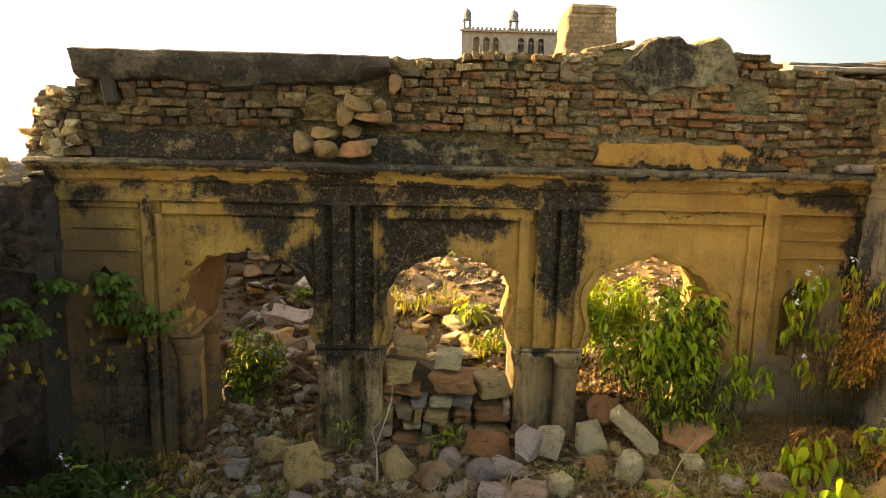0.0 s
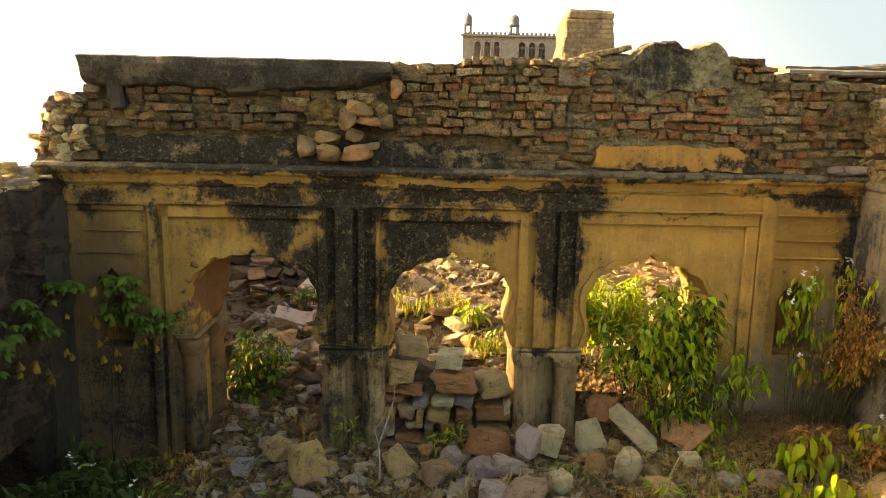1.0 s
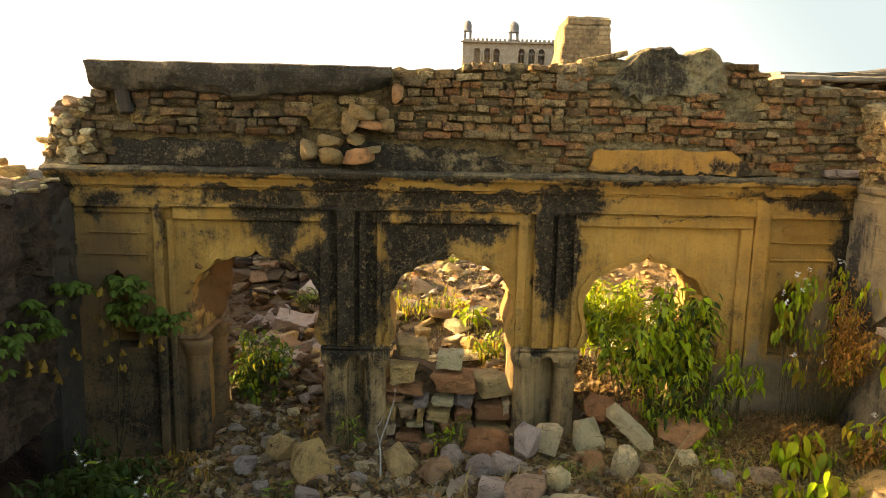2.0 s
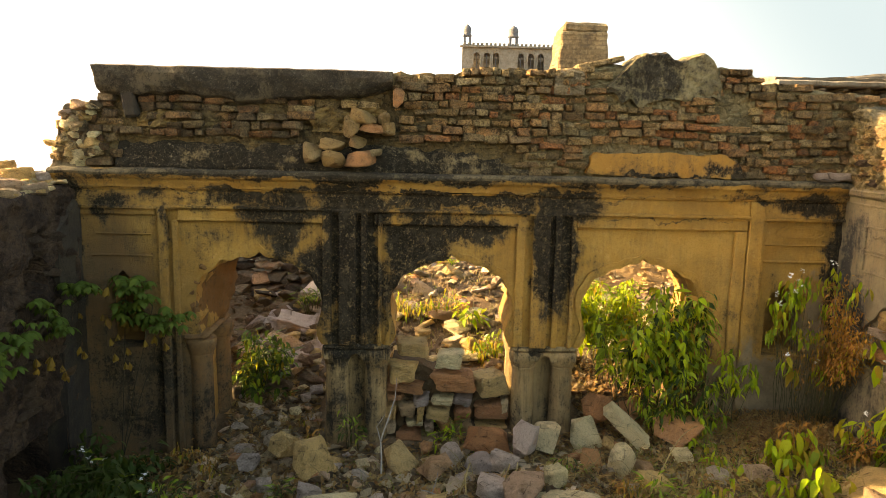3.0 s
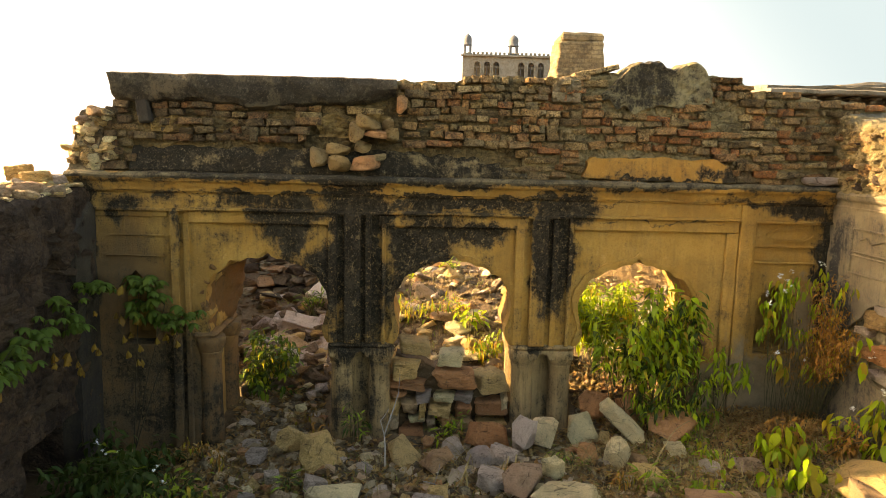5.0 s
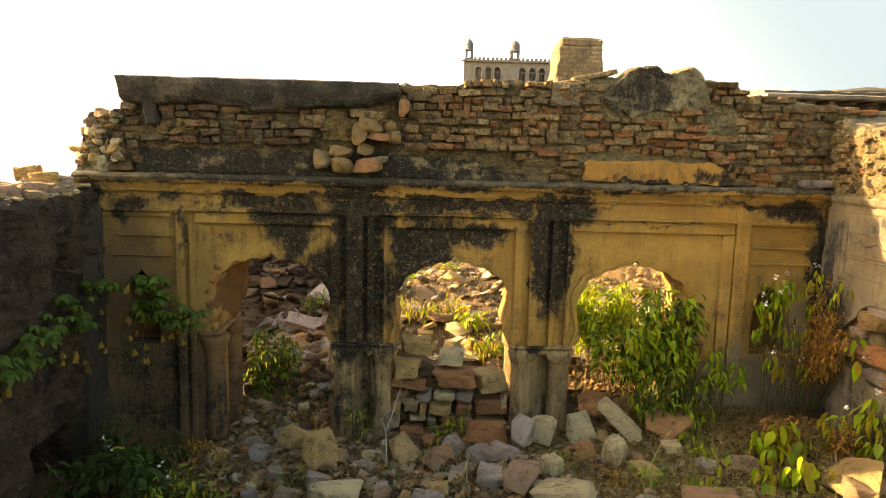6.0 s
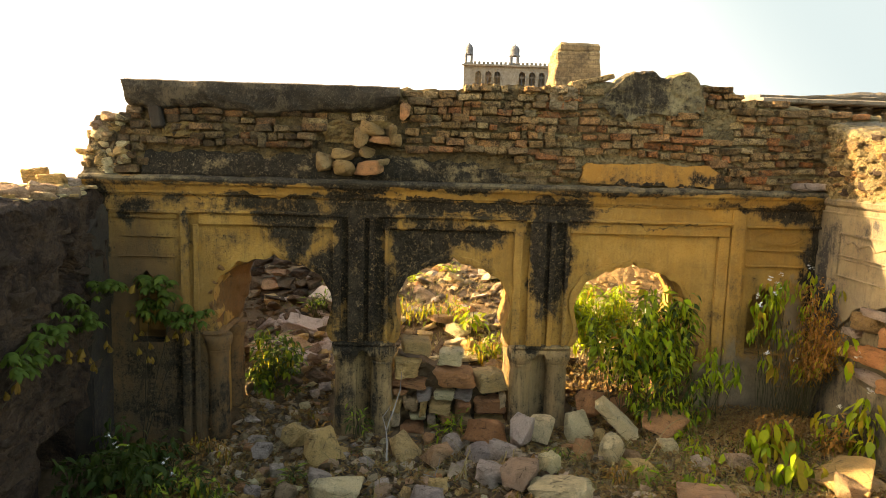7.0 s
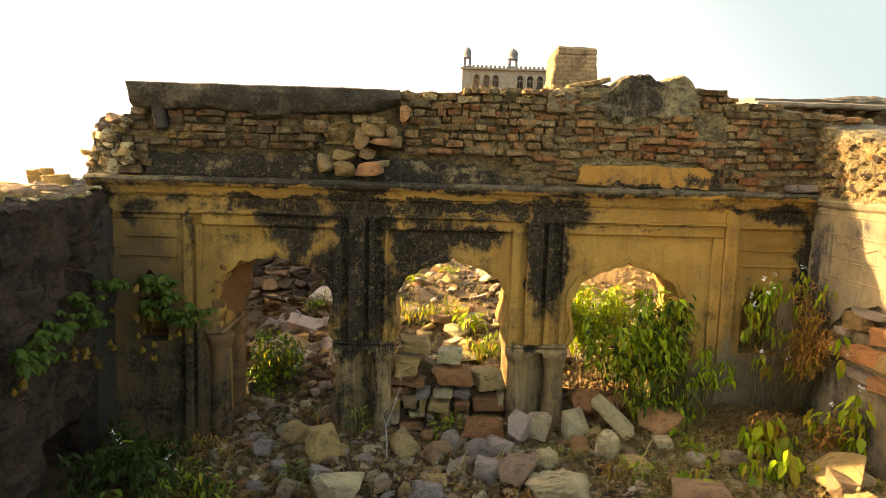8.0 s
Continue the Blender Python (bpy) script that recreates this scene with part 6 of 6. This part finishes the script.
      [(M_LEAF_DRY, 5), (M_LEAF_YELLOW, 1)], ("narrow",), 12, 0.055, (-1.5, 0.6), start=0.4, stem=0.0025, spread=0.06, foot=0.25, sag=0.08)
# nearer plants on the eastern side, their leaf colours brightened in place of sunlight
shrub("weed", "yellow-green weed with large drooping leaves in the sun", (3.08, -1.1, 0.0),
      [(3.0, -1.1, 0.62), (3.12, -1.1, 0.64), (2.8, -1.1, 0.52), (2.88, -1.15, 0.46), (3.05, -1.15, 0.5), (2.95, -1.2, 0.42), (3.29, -1.05, 0.47), (3.27, -1.1, 0.4), (2.72, -1.1, 0.26), (2.84, -1.2, 0.2), (3.43, -1.1, 0.27), (3.05, -1.25, 0.25), (3.4, -1.3, 0.15), (3.0, -1.35, 0.15)],
      [(M_LEAF_BRIGHT, 6), (M_LEAF_YELLOW, 3), (M_LEAF, 2)], ("broad", "lance", "lance"), 10, 0.185, (-1.55, -0.3), category="weed", spread=0.08, start=0.6, stem=0.005, sag=0.1)
shrub("weed", "low yellow-green weed with large drooping leaves before the stones", (2.98, -1.6, 0.0),
      [(2.88, -1.55, 0.33), (2.6, -1.55, 0.4), (2.7, -1.55, 0.3), (3.24, -1.55, 0.38), (3.2, -1.6, 0.22), (2.86, -1.6, 0.2), (3.02, -1.55, 0.5), (2.95, -1.6, 0.42)],
      [(M_LEAF_BRIGHT, 6), (M_LEAF_YELLOW, 3), (M_LEAF, 3)], ("lance", "broad"), 9, 0.17, (-1.55, -0.4), category="weed", spread=0.08, start=0.5, stem=0.005, sag=0.1)
shrub("weed", "yellow-green weed with white flowers beside the wall", (3.72, -1.0, 0.0),
      [(3.82, -1.22, 0.94), (3.73, -0.95, 0.68), (3.57, -0.95, 0.68), (3.65, -0.95, 0.48), (3.62, -0.95, 0.36), (3.78, -0.95, 0.42), (3.82, -1.2, 0.83), (3.8, -1.13, 0.82), (3.82, -1.12, 0.5), (3.82, -1.34, 0.88), (3.82, -1.36, 0.72), (3.82, -1.36, 0.55)],
      [(M_LEAF_BRIGHT, 6), (M_LEAF_YELLOW, 3), (M_LEAF, 2)], ("lance", "broad", "narrow"), 9, 0.16, (-1.55, -0.4), flowers=2, category="weed", start=0.72, spread=0.07)
for x, y, n in ((3.45, -0.75, 6), (3.35, -1.35, 7), (2.42, -1.0, 5), (2.35, -0.55, 6), (2.2, -1.6, 6)):
    shrub("weed", "low green weed with drooping leaves among dry litter", (x, y, 0.0), fan(x - 0.22, x + 0.22, y - 0.15, y + 0.15, 0.2, 0.42, n),
          [(M_LEAF_BRIGHT, 4), (M_LEAF, 4), (M_LEAF_YELLOW, 1)], ("lance", "narrow"), 12, 0.11, (-1.5, 0.3), category="weed", spread=0.08, start=0.4, stem=0.003)
shrub("dry_shrub", "withered rust-orange weed on the ground", (3.15, -0.95, 0.1), fan(3.0, 3.3, -1.1, -0.9, 0.45, 0.66, 10) + fan(3.66, 3.82, -1.2, -1.0, 0.35, 0.7, 8) + fan(3.1, 3.4, -1.3, -1.1, 0.1, 0.25, 6),
      [(M_LEAF_DRY, 1)], ("narrow", "lance"), 26, 0.08, (-1.5, 0.2), category="weed", spread=0.07, start=0.5)
shrub("weed", "small drooping green weed on the rubble", (2.6, -1.05, 0.1), fan(2.5, 2.72, -1.1, -1.0, 0.2, 0.3, 4), [(M_LEAF_BRIGHT, 1)], ("lance",), 5, 0.15, (-1.4, -0.3), category="weed")
shrub("weed", "small green weed among the stones", (1.7, -1.35, 0.05), fan(1.6, 1.85, -1.45, -1.25, 0.15, 0.3, 7), [(M_LEAF, 3), (M_LEAF_BRIGHT, 1)], ("narrow",), 8, 0.11, (-1.0, 0.9), category="weed")
shrub("dry_shrub", "small withered orange weed among the stones", (1.5, -1.35, 0.1), fan(1.4, 1.6, -1.45, -1.25, 0.15, 0.32, 6), [(M_LEAF_DRY, 3), (M_LEAF_YELLOW, 1)], ("narrow",), 10, 0.07, (-1.2, 0.6), category="weed")
shrub("dry_shrub", "small withered orange weed among the stones", (0.6, -1.75, 0.05), fan(0.5, 0.7, -1.8, -1.7, 0.1, 0.2, 5), [(M_LEAF_DRY, 3), (M_LEAF_YELLOW, 1)], ("narrow",), 9, 0.07, (-1.2, 0.6), category="weed")
shrub("weed", "low green weed among dry litter", (2.4, -0.75, 0.15), fan(2.25, 2.6, -0.9, -0.65, 0.2, 0.35, 7), [(M_LEAF, 3), (M_LEAF_BRIGHT, 1), (M_LEAF_YELLOW, 1)], ("narrow", "lance"), 8, 0.08, (-1.0, 0.6), category="weed")
# western corner: lobed plant in the shade
umbrella_plant("leggy palmate-leaved plant with withered yellow leaves in the shaded corner", (-3.72, -2.3, 0.75),
               [(-3.5, -0.5, 1.55), (-3.56, -1.2, 1.4), (-3.56, -1.9, 1.33)],
               [(-3.56, -0.55, 1.66), (-3.56, -0.96, 1.66), (-3.56, -0.83, 1.45), (-3.56, -1.19, 1.52), (-3.56, -0.66, 1.36), (-3.56, -1.6, 1.45), (-3.56, -1.75, 1.42), (-3.56, -2.03, 1.38), (-3.56, -1.64, 1.25), (-3.42, -0.45, 1.7), (-3.53, -0.45, 1.68), (-3.56, -1.4, 1.45), (-3.56, -1.88, 1.36)],
               [(-3.56, -1.15, 1.2), (-3.56, -0.92, 1.14), (-3.56, -0.73, 1.0), (-3.53, -0.45, 1.09), (-3.52, -0.45, 1.42), (-3.56, -1.95, 1.3), (-3.56, -1.97, 1.16), (-3.33, -0.42, 1.66), (-3.5, -0.8, 0.95)])
umbrella_plant("palmate-leaved plant with withered yellow leaves beside the niche", (-3.25, -0.3, -0.1),
               [(-3.15, -0.28, 1.6), (-2.9, -0.28, 1.45), (-2.72, -0.28, 1.3)],
               [(-3.21, -0.3, 1.72), (-3.07, -0.3, 1.7), (-2.93, -0.3, 1.7), (-3.18, -0.3, 1.46), (-3.05, -0.3, 1.48), (-2.94, -0.3, 1.57), (-3.16, -0.3, 1.36), (-3.03, -0.3, 1.35), (-2.92, -0.3, 1.35), (-2.74, -0.3, 1.4), (-2.65, -0.3, 1.36), (-2.79, -0.3, 1.3)],
               [(-3.31, -0.3, 1.13), (-3.15, -0.3, 1.33), (-3.16, -0.3, 1.04), (-3.14, -0.3, 0.89), (-2.98, -0.3, 1.12), (-2.81, -0.3, 1.22), (-3.33, -0.3, 1.34)])
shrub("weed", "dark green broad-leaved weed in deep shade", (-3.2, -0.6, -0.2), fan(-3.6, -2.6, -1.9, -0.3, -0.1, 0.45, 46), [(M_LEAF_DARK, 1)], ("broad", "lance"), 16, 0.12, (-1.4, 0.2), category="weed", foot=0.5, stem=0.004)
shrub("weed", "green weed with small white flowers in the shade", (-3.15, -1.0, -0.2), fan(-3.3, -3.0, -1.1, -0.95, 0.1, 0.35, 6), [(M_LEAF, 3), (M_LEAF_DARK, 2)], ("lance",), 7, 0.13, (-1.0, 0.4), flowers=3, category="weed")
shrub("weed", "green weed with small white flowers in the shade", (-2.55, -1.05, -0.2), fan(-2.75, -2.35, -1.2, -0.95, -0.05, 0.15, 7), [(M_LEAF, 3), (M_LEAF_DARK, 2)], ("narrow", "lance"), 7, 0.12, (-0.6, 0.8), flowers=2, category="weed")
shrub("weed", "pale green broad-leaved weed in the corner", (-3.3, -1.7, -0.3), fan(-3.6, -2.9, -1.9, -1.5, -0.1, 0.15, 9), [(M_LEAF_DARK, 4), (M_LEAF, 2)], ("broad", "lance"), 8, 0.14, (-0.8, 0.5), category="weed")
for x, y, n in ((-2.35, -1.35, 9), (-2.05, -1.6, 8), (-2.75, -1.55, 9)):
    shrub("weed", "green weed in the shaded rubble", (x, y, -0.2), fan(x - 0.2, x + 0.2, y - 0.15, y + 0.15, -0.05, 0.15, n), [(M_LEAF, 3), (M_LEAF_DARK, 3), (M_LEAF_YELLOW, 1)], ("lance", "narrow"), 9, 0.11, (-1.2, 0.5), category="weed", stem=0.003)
for x, y in ((-2.3, -0.7), (-2.55, -0.35), (-1.55, 0.3), (-1.45, -0.1)):
    shrub("dry_shrub", "small withered orange weed among the stones", (x, y, -0.1), fan(x - 0.1, x + 0.1, y - 0.1, y + 0.1, 0.05, 0.16, 5), [(M_LEAF_DRY, 3), (M_LEAF_YELLOW, 1)], ("narrow", "lance"), 8, 0.07, (-1.2, 0.6), category="weed", stem=0.003)
# small growth at the pillars and in the infill
shrub("weed", "small green weed at the pillar foot", (-0.95, -0.1, 0.0), fan(-1.1, -0.85, -0.2, -0.1, 0.15, 0.42, 6), [(M_LEAF, 1), (M_LEAF_DARK, 1)], ("narrow",), 9, 0.1, (-0.8, 0.9), category="weed")
shrub("weed", "green weed growing out of the dry-stone infill", (-0.05, -0.15, 0.0), fan(-0.2, 0.15, -0.3, 0.0, 0.1, 0.28, 7), [(M_LEAF, 2), (M_LEAF_BRIGHT, 1)], ("narrow",), 9, 0.1, (-0.8, 0.9), category="weed")
shrub("weed", "small green weed among the stones", (1.0, -0.95, 0.05), fan(0.85, 1.15, -1.05, -0.85, 0.15, 0.3, 6), [(M_LEAF, 2), (M_LEAF_DARK, 2)], ("narrow",), 8, 0.07, (-0.8, 0.9), category="weed")
shrub("weed", "small green weed among the stones", (-1.55, -1.15, -0.1), fan(-1.65, -1.42, -1.25, -1.05, 0.0, 0.12, 6), [(M_LEAF, 2), (M_LEAF_DARK, 1)], ("narrow",), 8, 0.09, (-0.5, 0.9), category="weed")
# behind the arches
# dark leaf colours stand in for the shade behind this arch
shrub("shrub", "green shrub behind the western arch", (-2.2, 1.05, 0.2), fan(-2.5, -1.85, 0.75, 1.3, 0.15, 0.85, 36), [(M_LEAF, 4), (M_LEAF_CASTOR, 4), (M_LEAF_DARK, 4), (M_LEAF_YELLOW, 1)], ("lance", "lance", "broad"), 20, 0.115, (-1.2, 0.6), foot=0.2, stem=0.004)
shrub("weed", "tuft of green growth on the rubble slope", (-1.9, 3.0, 0.6), fan(-2.05, -1.75, 2.9, 3.1, 0.8, 1.0, 10), [(M_LEAF, 1), (M_LEAF_DARK, 1)], ("narrow",), 9, 0.12, (0.0, 1.2), category="weed")
shrub("weed", "sunlit green weed on the rubble slope", (0.33, 2.4, 0.5), fan(0.2, 0.5, 2.3, 2.5, 0.75, 0.95, 7), [(M_LEAF, 2), (M_LEAF_BRIGHT, 2)], ("lance",), 6, 0.17, (-0.6, 0.5), category="weed")
shrub("weed", "yellowing sunlit weed on the rubble slope", (0.5, 1.6, 0.3), fan(0.3, 0.7, 1.45, 1.75, 0.5, 0.85, 12), [(M_LEAF, 5), (M_LEAF_YELLOW, 2), (M_LEAF_DRY, 1)], ("narrow", "lance"), 16, 0.10, (-1.2, 0.7), category="weed")
for x, y, w, h in ((-0.42, 1.75, 0.36, 0.24), (-0.1, 1.55, 0.3, 0.2), (0.12, 2.0, 0.28, 0.2), (0.3, 1.9, 0.24, 0.22), (-0.3, 2.3, 0.26, 0.16), (0.05, 1.3, 0.22, 0.16), (0.42, 2.6, 0.3, 0.2)):
    ob = put_rock("stone", rng.choice((M_ROCK_PALE, M_ROCK_TAN)), rng.choice((20, 21, 22, 4, 6)), (x, y, ground_z(x, y) + h * 0.3), (w, w * 0.8, h), (rng.uniform(-0.2, 0.2), rng.uniform(-0.2, 0.2), rng.uniform(-0.5, 0.5)))
    tagged(ob, "sunlit pale squared stone on the rubble slope", "stone", "rubble behind the arches")
for x0 in (-0.55, -0.25, 0.05):
    shrub("weed", "yellow-green sunlit weeds on the rubble slope", (x0, 2.8, 0.5), fan(x0 - 0.2, x0 + 0.2, 2.6, 3.1, 0.75, 0.95, 12), [(M_LEAF, 3), (M_LEAF_YELLOW, 3), (M_LEAF_DRY, 2)], ("narrow",), 7, 0.12, (-1.0, 1.0), category="weed")
shrub("weed", "green weed at the top of the rubble slope", (0.1, 4.8, 0.9), fan(-0.1, 0.3, 4.7, 4.9, 1.05, 1.2, 8), [(M_LEAF, 1), (M_LEAF_BRIGHT, 1)], ("narrow",), 7, 0.12, (-0.5, 1.0), category="weed")
shrub("weed", "green weed at the top of the rubble slope", (-0.4, 4.4, 0.8), fan(-0.6, -0.2, 4.3, 4.5, 0.95, 1.1, 7), [(M_LEAF, 1), (M_LEAF_BRIGHT, 1)], ("narrow",), 7, 0.12, (-0.5, 1.0), category="weed")

weed = thing("dry_weed", "thin dry weed growing on the side wall top", "weed")
for dx in (-0.06, 0.0, 0.07):
    part("stem", tube(curve_points((-4.0, -1.75, 2.5), (-4.0 + dx, -1.75 + dx, 2.82 - abs(dx)), 0.0, 5, 0.02), 0.004, 0.002), M_TWIG, weed)

# bleached branching twigs
twig = thing("dead_twig", "bleached leafless branching twig standing in the rubble", "twig")
for a, b, r in (((-0.66, -0.85, -0.1), (-0.68, -0.72, 0.3), 0.012), ((-0.68, -0.72, 0.3), (-0.55, -0.62, 0.7), 0.008), ((-0.68, -0.72, 0.3), (-0.72, -0.7, 0.44), 0.006),
                ((-0.72, -0.7, 0.44), (-0.64, -0.66, 0.55), 0.004), ((-0.66, -0.85, -0.08), (-0.9, -0.8, 0.08), 0.006), ((-0.55, -0.62, 0.7), (-0.54, -0.6, 0.88), 0.004)):
    part("branch", tube(curve_points(a, b, 0.0, 6, 0.02), r, r * 0.6), M_TWIG, twig)
twig = thing("dead_twig", "thin bleached twig lying across the stones", "twig")
for a, b, r in (((-0.1, -1.3, 0.05), (-0.3, -1.25, 0.1), 0.006), ((-0.2, -1.28, 0.08), (-0.15, -1.2, 0.25), 0.004)):
    part("branch", tube(curve_points(a, b, 0.02, 6, 0.02), r, r * 0.6), M_TWIG, twig)
twig = thing("dry_stalk", "long dry bent stalk arching over the rubble", "twig")
part("branch", tube(curve_points((1.75, -1.2, 0.1), (2.28, -0.75, 0.5), 0.14, 9, 0.01), 0.006, 0.003), M_STRAW, twig)
for x, y, h in ((0.03, -1.15, 0.3), (0.1, -1.2, 0.22), (0.42, -1.15, 0.26), (0.5, -1.2, 0.3), (0.36, -1.1, 0.2)):
    st = thing("broken_stalk", "broken orange-brown dry plant stalk", "stalk", group="dry stalks")
    part("stalk", tube(curve_points((x, y, ground_z(x, y) - 0.02), (x + rng.uniform(-0.02, 0.1), y, ground_z(x, y) + h), 0.0, 5, 0.01), 0.011, 0.005), M_STRAW, st)


def blades(name, label, mat, areas, seed, length=0.18):
    r = random.Random(seed)
    verts, faces = [], []
    for x0, x1, y0, y1, count in areas:
        for _ in range(count):
            x, y = r.uniform(x0, x1), r.uniform(y0, y1)
            z = ground_z(x, y)
            a, ln, w, lean = r.uniform(0, 6.3), length * r.uniform(0.4, 1.3), 0.0035, r.uniform(0.2, 1.3)
            dx, dy = math.cos(a), math.sin(a)
            o = len(verts)
            for f in (0.0, 0.5, 1.0):
                d, h = lean * ln * f * f, ln * f * (1 - 0.35 * lean * f)
                ww = w * (1 - 0.8 * f)
                verts += [(x + dx * d - dy * ww, y + dy * d + dx * ww, z + h), (x + dx * d + dy * ww, y + dy * d - dx * ww, z + h)]
            faces += [(o, o + 1, o + 3, o + 2), (o + 2, o + 3, o + 5, o + 4)]
    me = bpy.data.meshes.new(name)
    me.from_pydata(verts, [], faces)
    me.materials.append(mat)
    tagged(new(name, me), label, "grass", kind="stuff")


blades("dry_grass", "thin dry straw-coloured grass between the stones", M_STRAW,
       [(0.7, 1.9, -1.7, -0.6, 600), (1.9, 3.8, -2.2, -0.2, 2600), (-0.8, 0.5, -1.4, -0.5, 350), (-0.6, 0.9, 1.8, 4.5, 900), (1.2, 2.2, 0.8, 2.5, 500), (-2.4, -1.4, -0.5, 0.6, 200)], 3, 0.13)
blades("green_grass", "thin green grass and weeds between the stones", M_LEAF, [(-3.4, 3.8, -2.2, -0.3, 900), (1.6, 3.8, -2.0, -0.3, 900), (-2.5, 1.0, 1.2, 4.5, 600)], 4, 0.12)


def litter():
    r = random.Random(8)
    verts, faces = [], []
    for _ in range(26000):
        x, y = r.uniform(-3.4, 3.9), r.uniform(-2.4, 1.6)
        if not free_spot(x, y) or (-1.3 < x < 1.0 and r.random() < 0.55):
            continue
        z, s = ground_z(x, y) + r.uniform(0.0, 0.06), r.uniform(0.015, 0.055)
        m = Matrix.LocRotScale((x, y, z), Euler((r.uniform(-0.8, 0.8), r.uniform(-0.8, 0.8), r.uniform(0, 6.3))), (s, s, s))
        o = len(verts)
        verts += [m @ Vector(v) for v in ((-1, 0, 0), (0, -0.45, 0.25), (1, 0, 0.1), (0, 0.45, 0.25))]
        faces += [(o, o + 1, o + 2), (o, o + 2, o + 3)]
    for _ in range(4200):
        x, y = r.gauss(3.2, 0.38), r.uniform(-0.75, -0.02)
        if 2.5 < x < 3.85:
            z, s = ground_z(x, y) + r.random() ** 2 * 0.14, r.uniform(0.012, 0.045)
            m = Matrix.LocRotScale((x, y, z), Euler((r.uniform(-1, 1), r.uniform(-1, 1), r.uniform(0, 6.3))), (s, s * 0.7, s))
            o = len(verts)
            verts += [m @ Vector(v) for v in ((-1, 0, 0), (0, -0.45, 0.25), (1, 0, 0.1), (0, 0.45, 0.25))]
            faces += [(o, o + 1, o + 2), (o, o + 2, o + 3)]
    me = bpy.data.meshes.new("leaf_litter")
    me.from_pydata(verts, [], faces)
    me.materials.append(M_LITTER)
    tagged(new("leaf_litter", me), "dry brown fallen leaves over the ground", "leaf litter", kind="stuff")


litter()

# ---- bricks of the parapet ----
BRICKS = {}


def brick_mesh(mat, k):
    key = (mat.name, k)
    if key not in BRICKS:
        bm = bmesh.new()
        bmesh.ops.create_cube(bm, size=1)
        r = random.Random(k)
        for v in bm.verts:
            v.co += Vector((r.uniform(-0.06, 0.06), r.uniform(-0.1, 0.1), r.uniform(-0.13, 0.12)))
        bmesh.ops.bevel(bm, geom=bm.edges[:], offset=0.085, segments=1, affect="EDGES")
        for v in bm.verts:
            v.co += Vector((r.uniform(-0.025, 0.025), r.uniform(-0.08, 0.08), r.uniform(-0.08, 0.08)))
        BRICKS[key] = mesh_of(bm, "brick", mat)
    return BRICKS[key]


def bare(x, z):
    """Whether bricks show at this place of the parapet."""
    if x < -3.28:
        return 2.8 < z < 3.46 and x > -3.7 - 0.1 * noise.noise(Vector((0, 0, z * 9)))
    if x < -0.62:
        return (3.06 < z < 3.46 and x > -3.55 and not (-1.45 < x < -0.62) and not (-3.3 < x < -3.05 and z > 3.2)) or (z > 3.36 and -1.6 < x < -0.66 and z < 3.46)
    if x < 0.62 and z < 3.06:
        return False
    if 1.22 < x < 2.9 and z < 3.03 + 0.04:
        return x > 2.84 + (2.77 - z) * 0.4
    if 1.40 < x < 2.5 and z > 3.48 and not (x > 2.2 and z < 3.56):
        return False
    return True


spots = []
row = 0
z = 2.80
while z < 3.86:
    x = -3.75 + rng.uniform(0, 0.1)
    while x < 4.35:
        ln = rng.choice((0.07, 0.10, 0.13, 0.15, 0.19, 0.22)) * rng.uniform(0.9, 1.15)
        h = rng.uniform(0.05, 0.08)
        cx = x + ln / 2
        zz = z + 0.042 * noise.noise(Vector((cx * 1.5, z * 3, 0))) + rng.uniform(-0.009, 0.009)
        if bare(cx, zz) and (cx < 0.6 or noise.noise(Vector((cx * 1.6 + 3.1, zz * 2.4, 5))) < 0.5) and zz + h / 2 < TOP(cx) + 0.03 and rng.random() < (0.985 if cx > 0.9 or cx < -0.6 else 0.95):
            spots.append((cx, zz, ln - 0.004, h))
        x += ln + rng.uniform(0.001, 0.014)
    z += 0.079
    row += 1
spots.sort(key=lambda s: -s[0] if s[0] > 0.6 else 50 - s[0])
rest_v, rest_f = [], []
for i, (x, z, ln, h) in enumerate(spots):
    red = 0.45 * math.exp(-(((x - 2.1) / 0.9) ** 2) - ((z - 3.3) / 0.25) ** 2) + 0.1 + 0.25 * math.exp(-(((x - 0.75) / 0.35) ** 2) - ((z - 3.25) / 0.2) ** 2)
    p = rng.random()
    mat = M_BRICK_RED if p < red else M_BRICK_TAN if p < red + 0.16 else M_BRICK_DARK
    m = Matrix.LocRotScale((x, 0.09 + rng.uniform(-0.022, 0.022) + (0.035 if rng.random() < 0.16 else 0.0) + 0.028 * noise.noise(Vector((x * 2, z * 2, 9))), z),
                           Euler((rng.uniform(-0.12, 0.12), rng.uniform(-0.065, 0.065), rng.uniform(-0.11, 0.11))), (ln, 0.16, h))
    if i < 300:
        ob = new("brick", brick_mesh(mat, i % 13))
        ob.matrix_basis = m
        ob.parent = parapet
    else:
        me = brick_mesh(M_BRICK_DARK, i % 13)
        o = len(rest_v)
        rest_v += [m @ v.co for v in me.vertices]
        rest_f += [[o + k for k in f.vertices] for f in me.polygons]
me = bpy.data.meshes.new("brickwork")
me.from_pydata(rest_v, [], rest_f)
me.materials.append(M_BRICK_REST)
ob = new("brickwork", me)
ob.parent = parapet
tagged(ob, "older darkened bricks in mortar", kind="stuff")
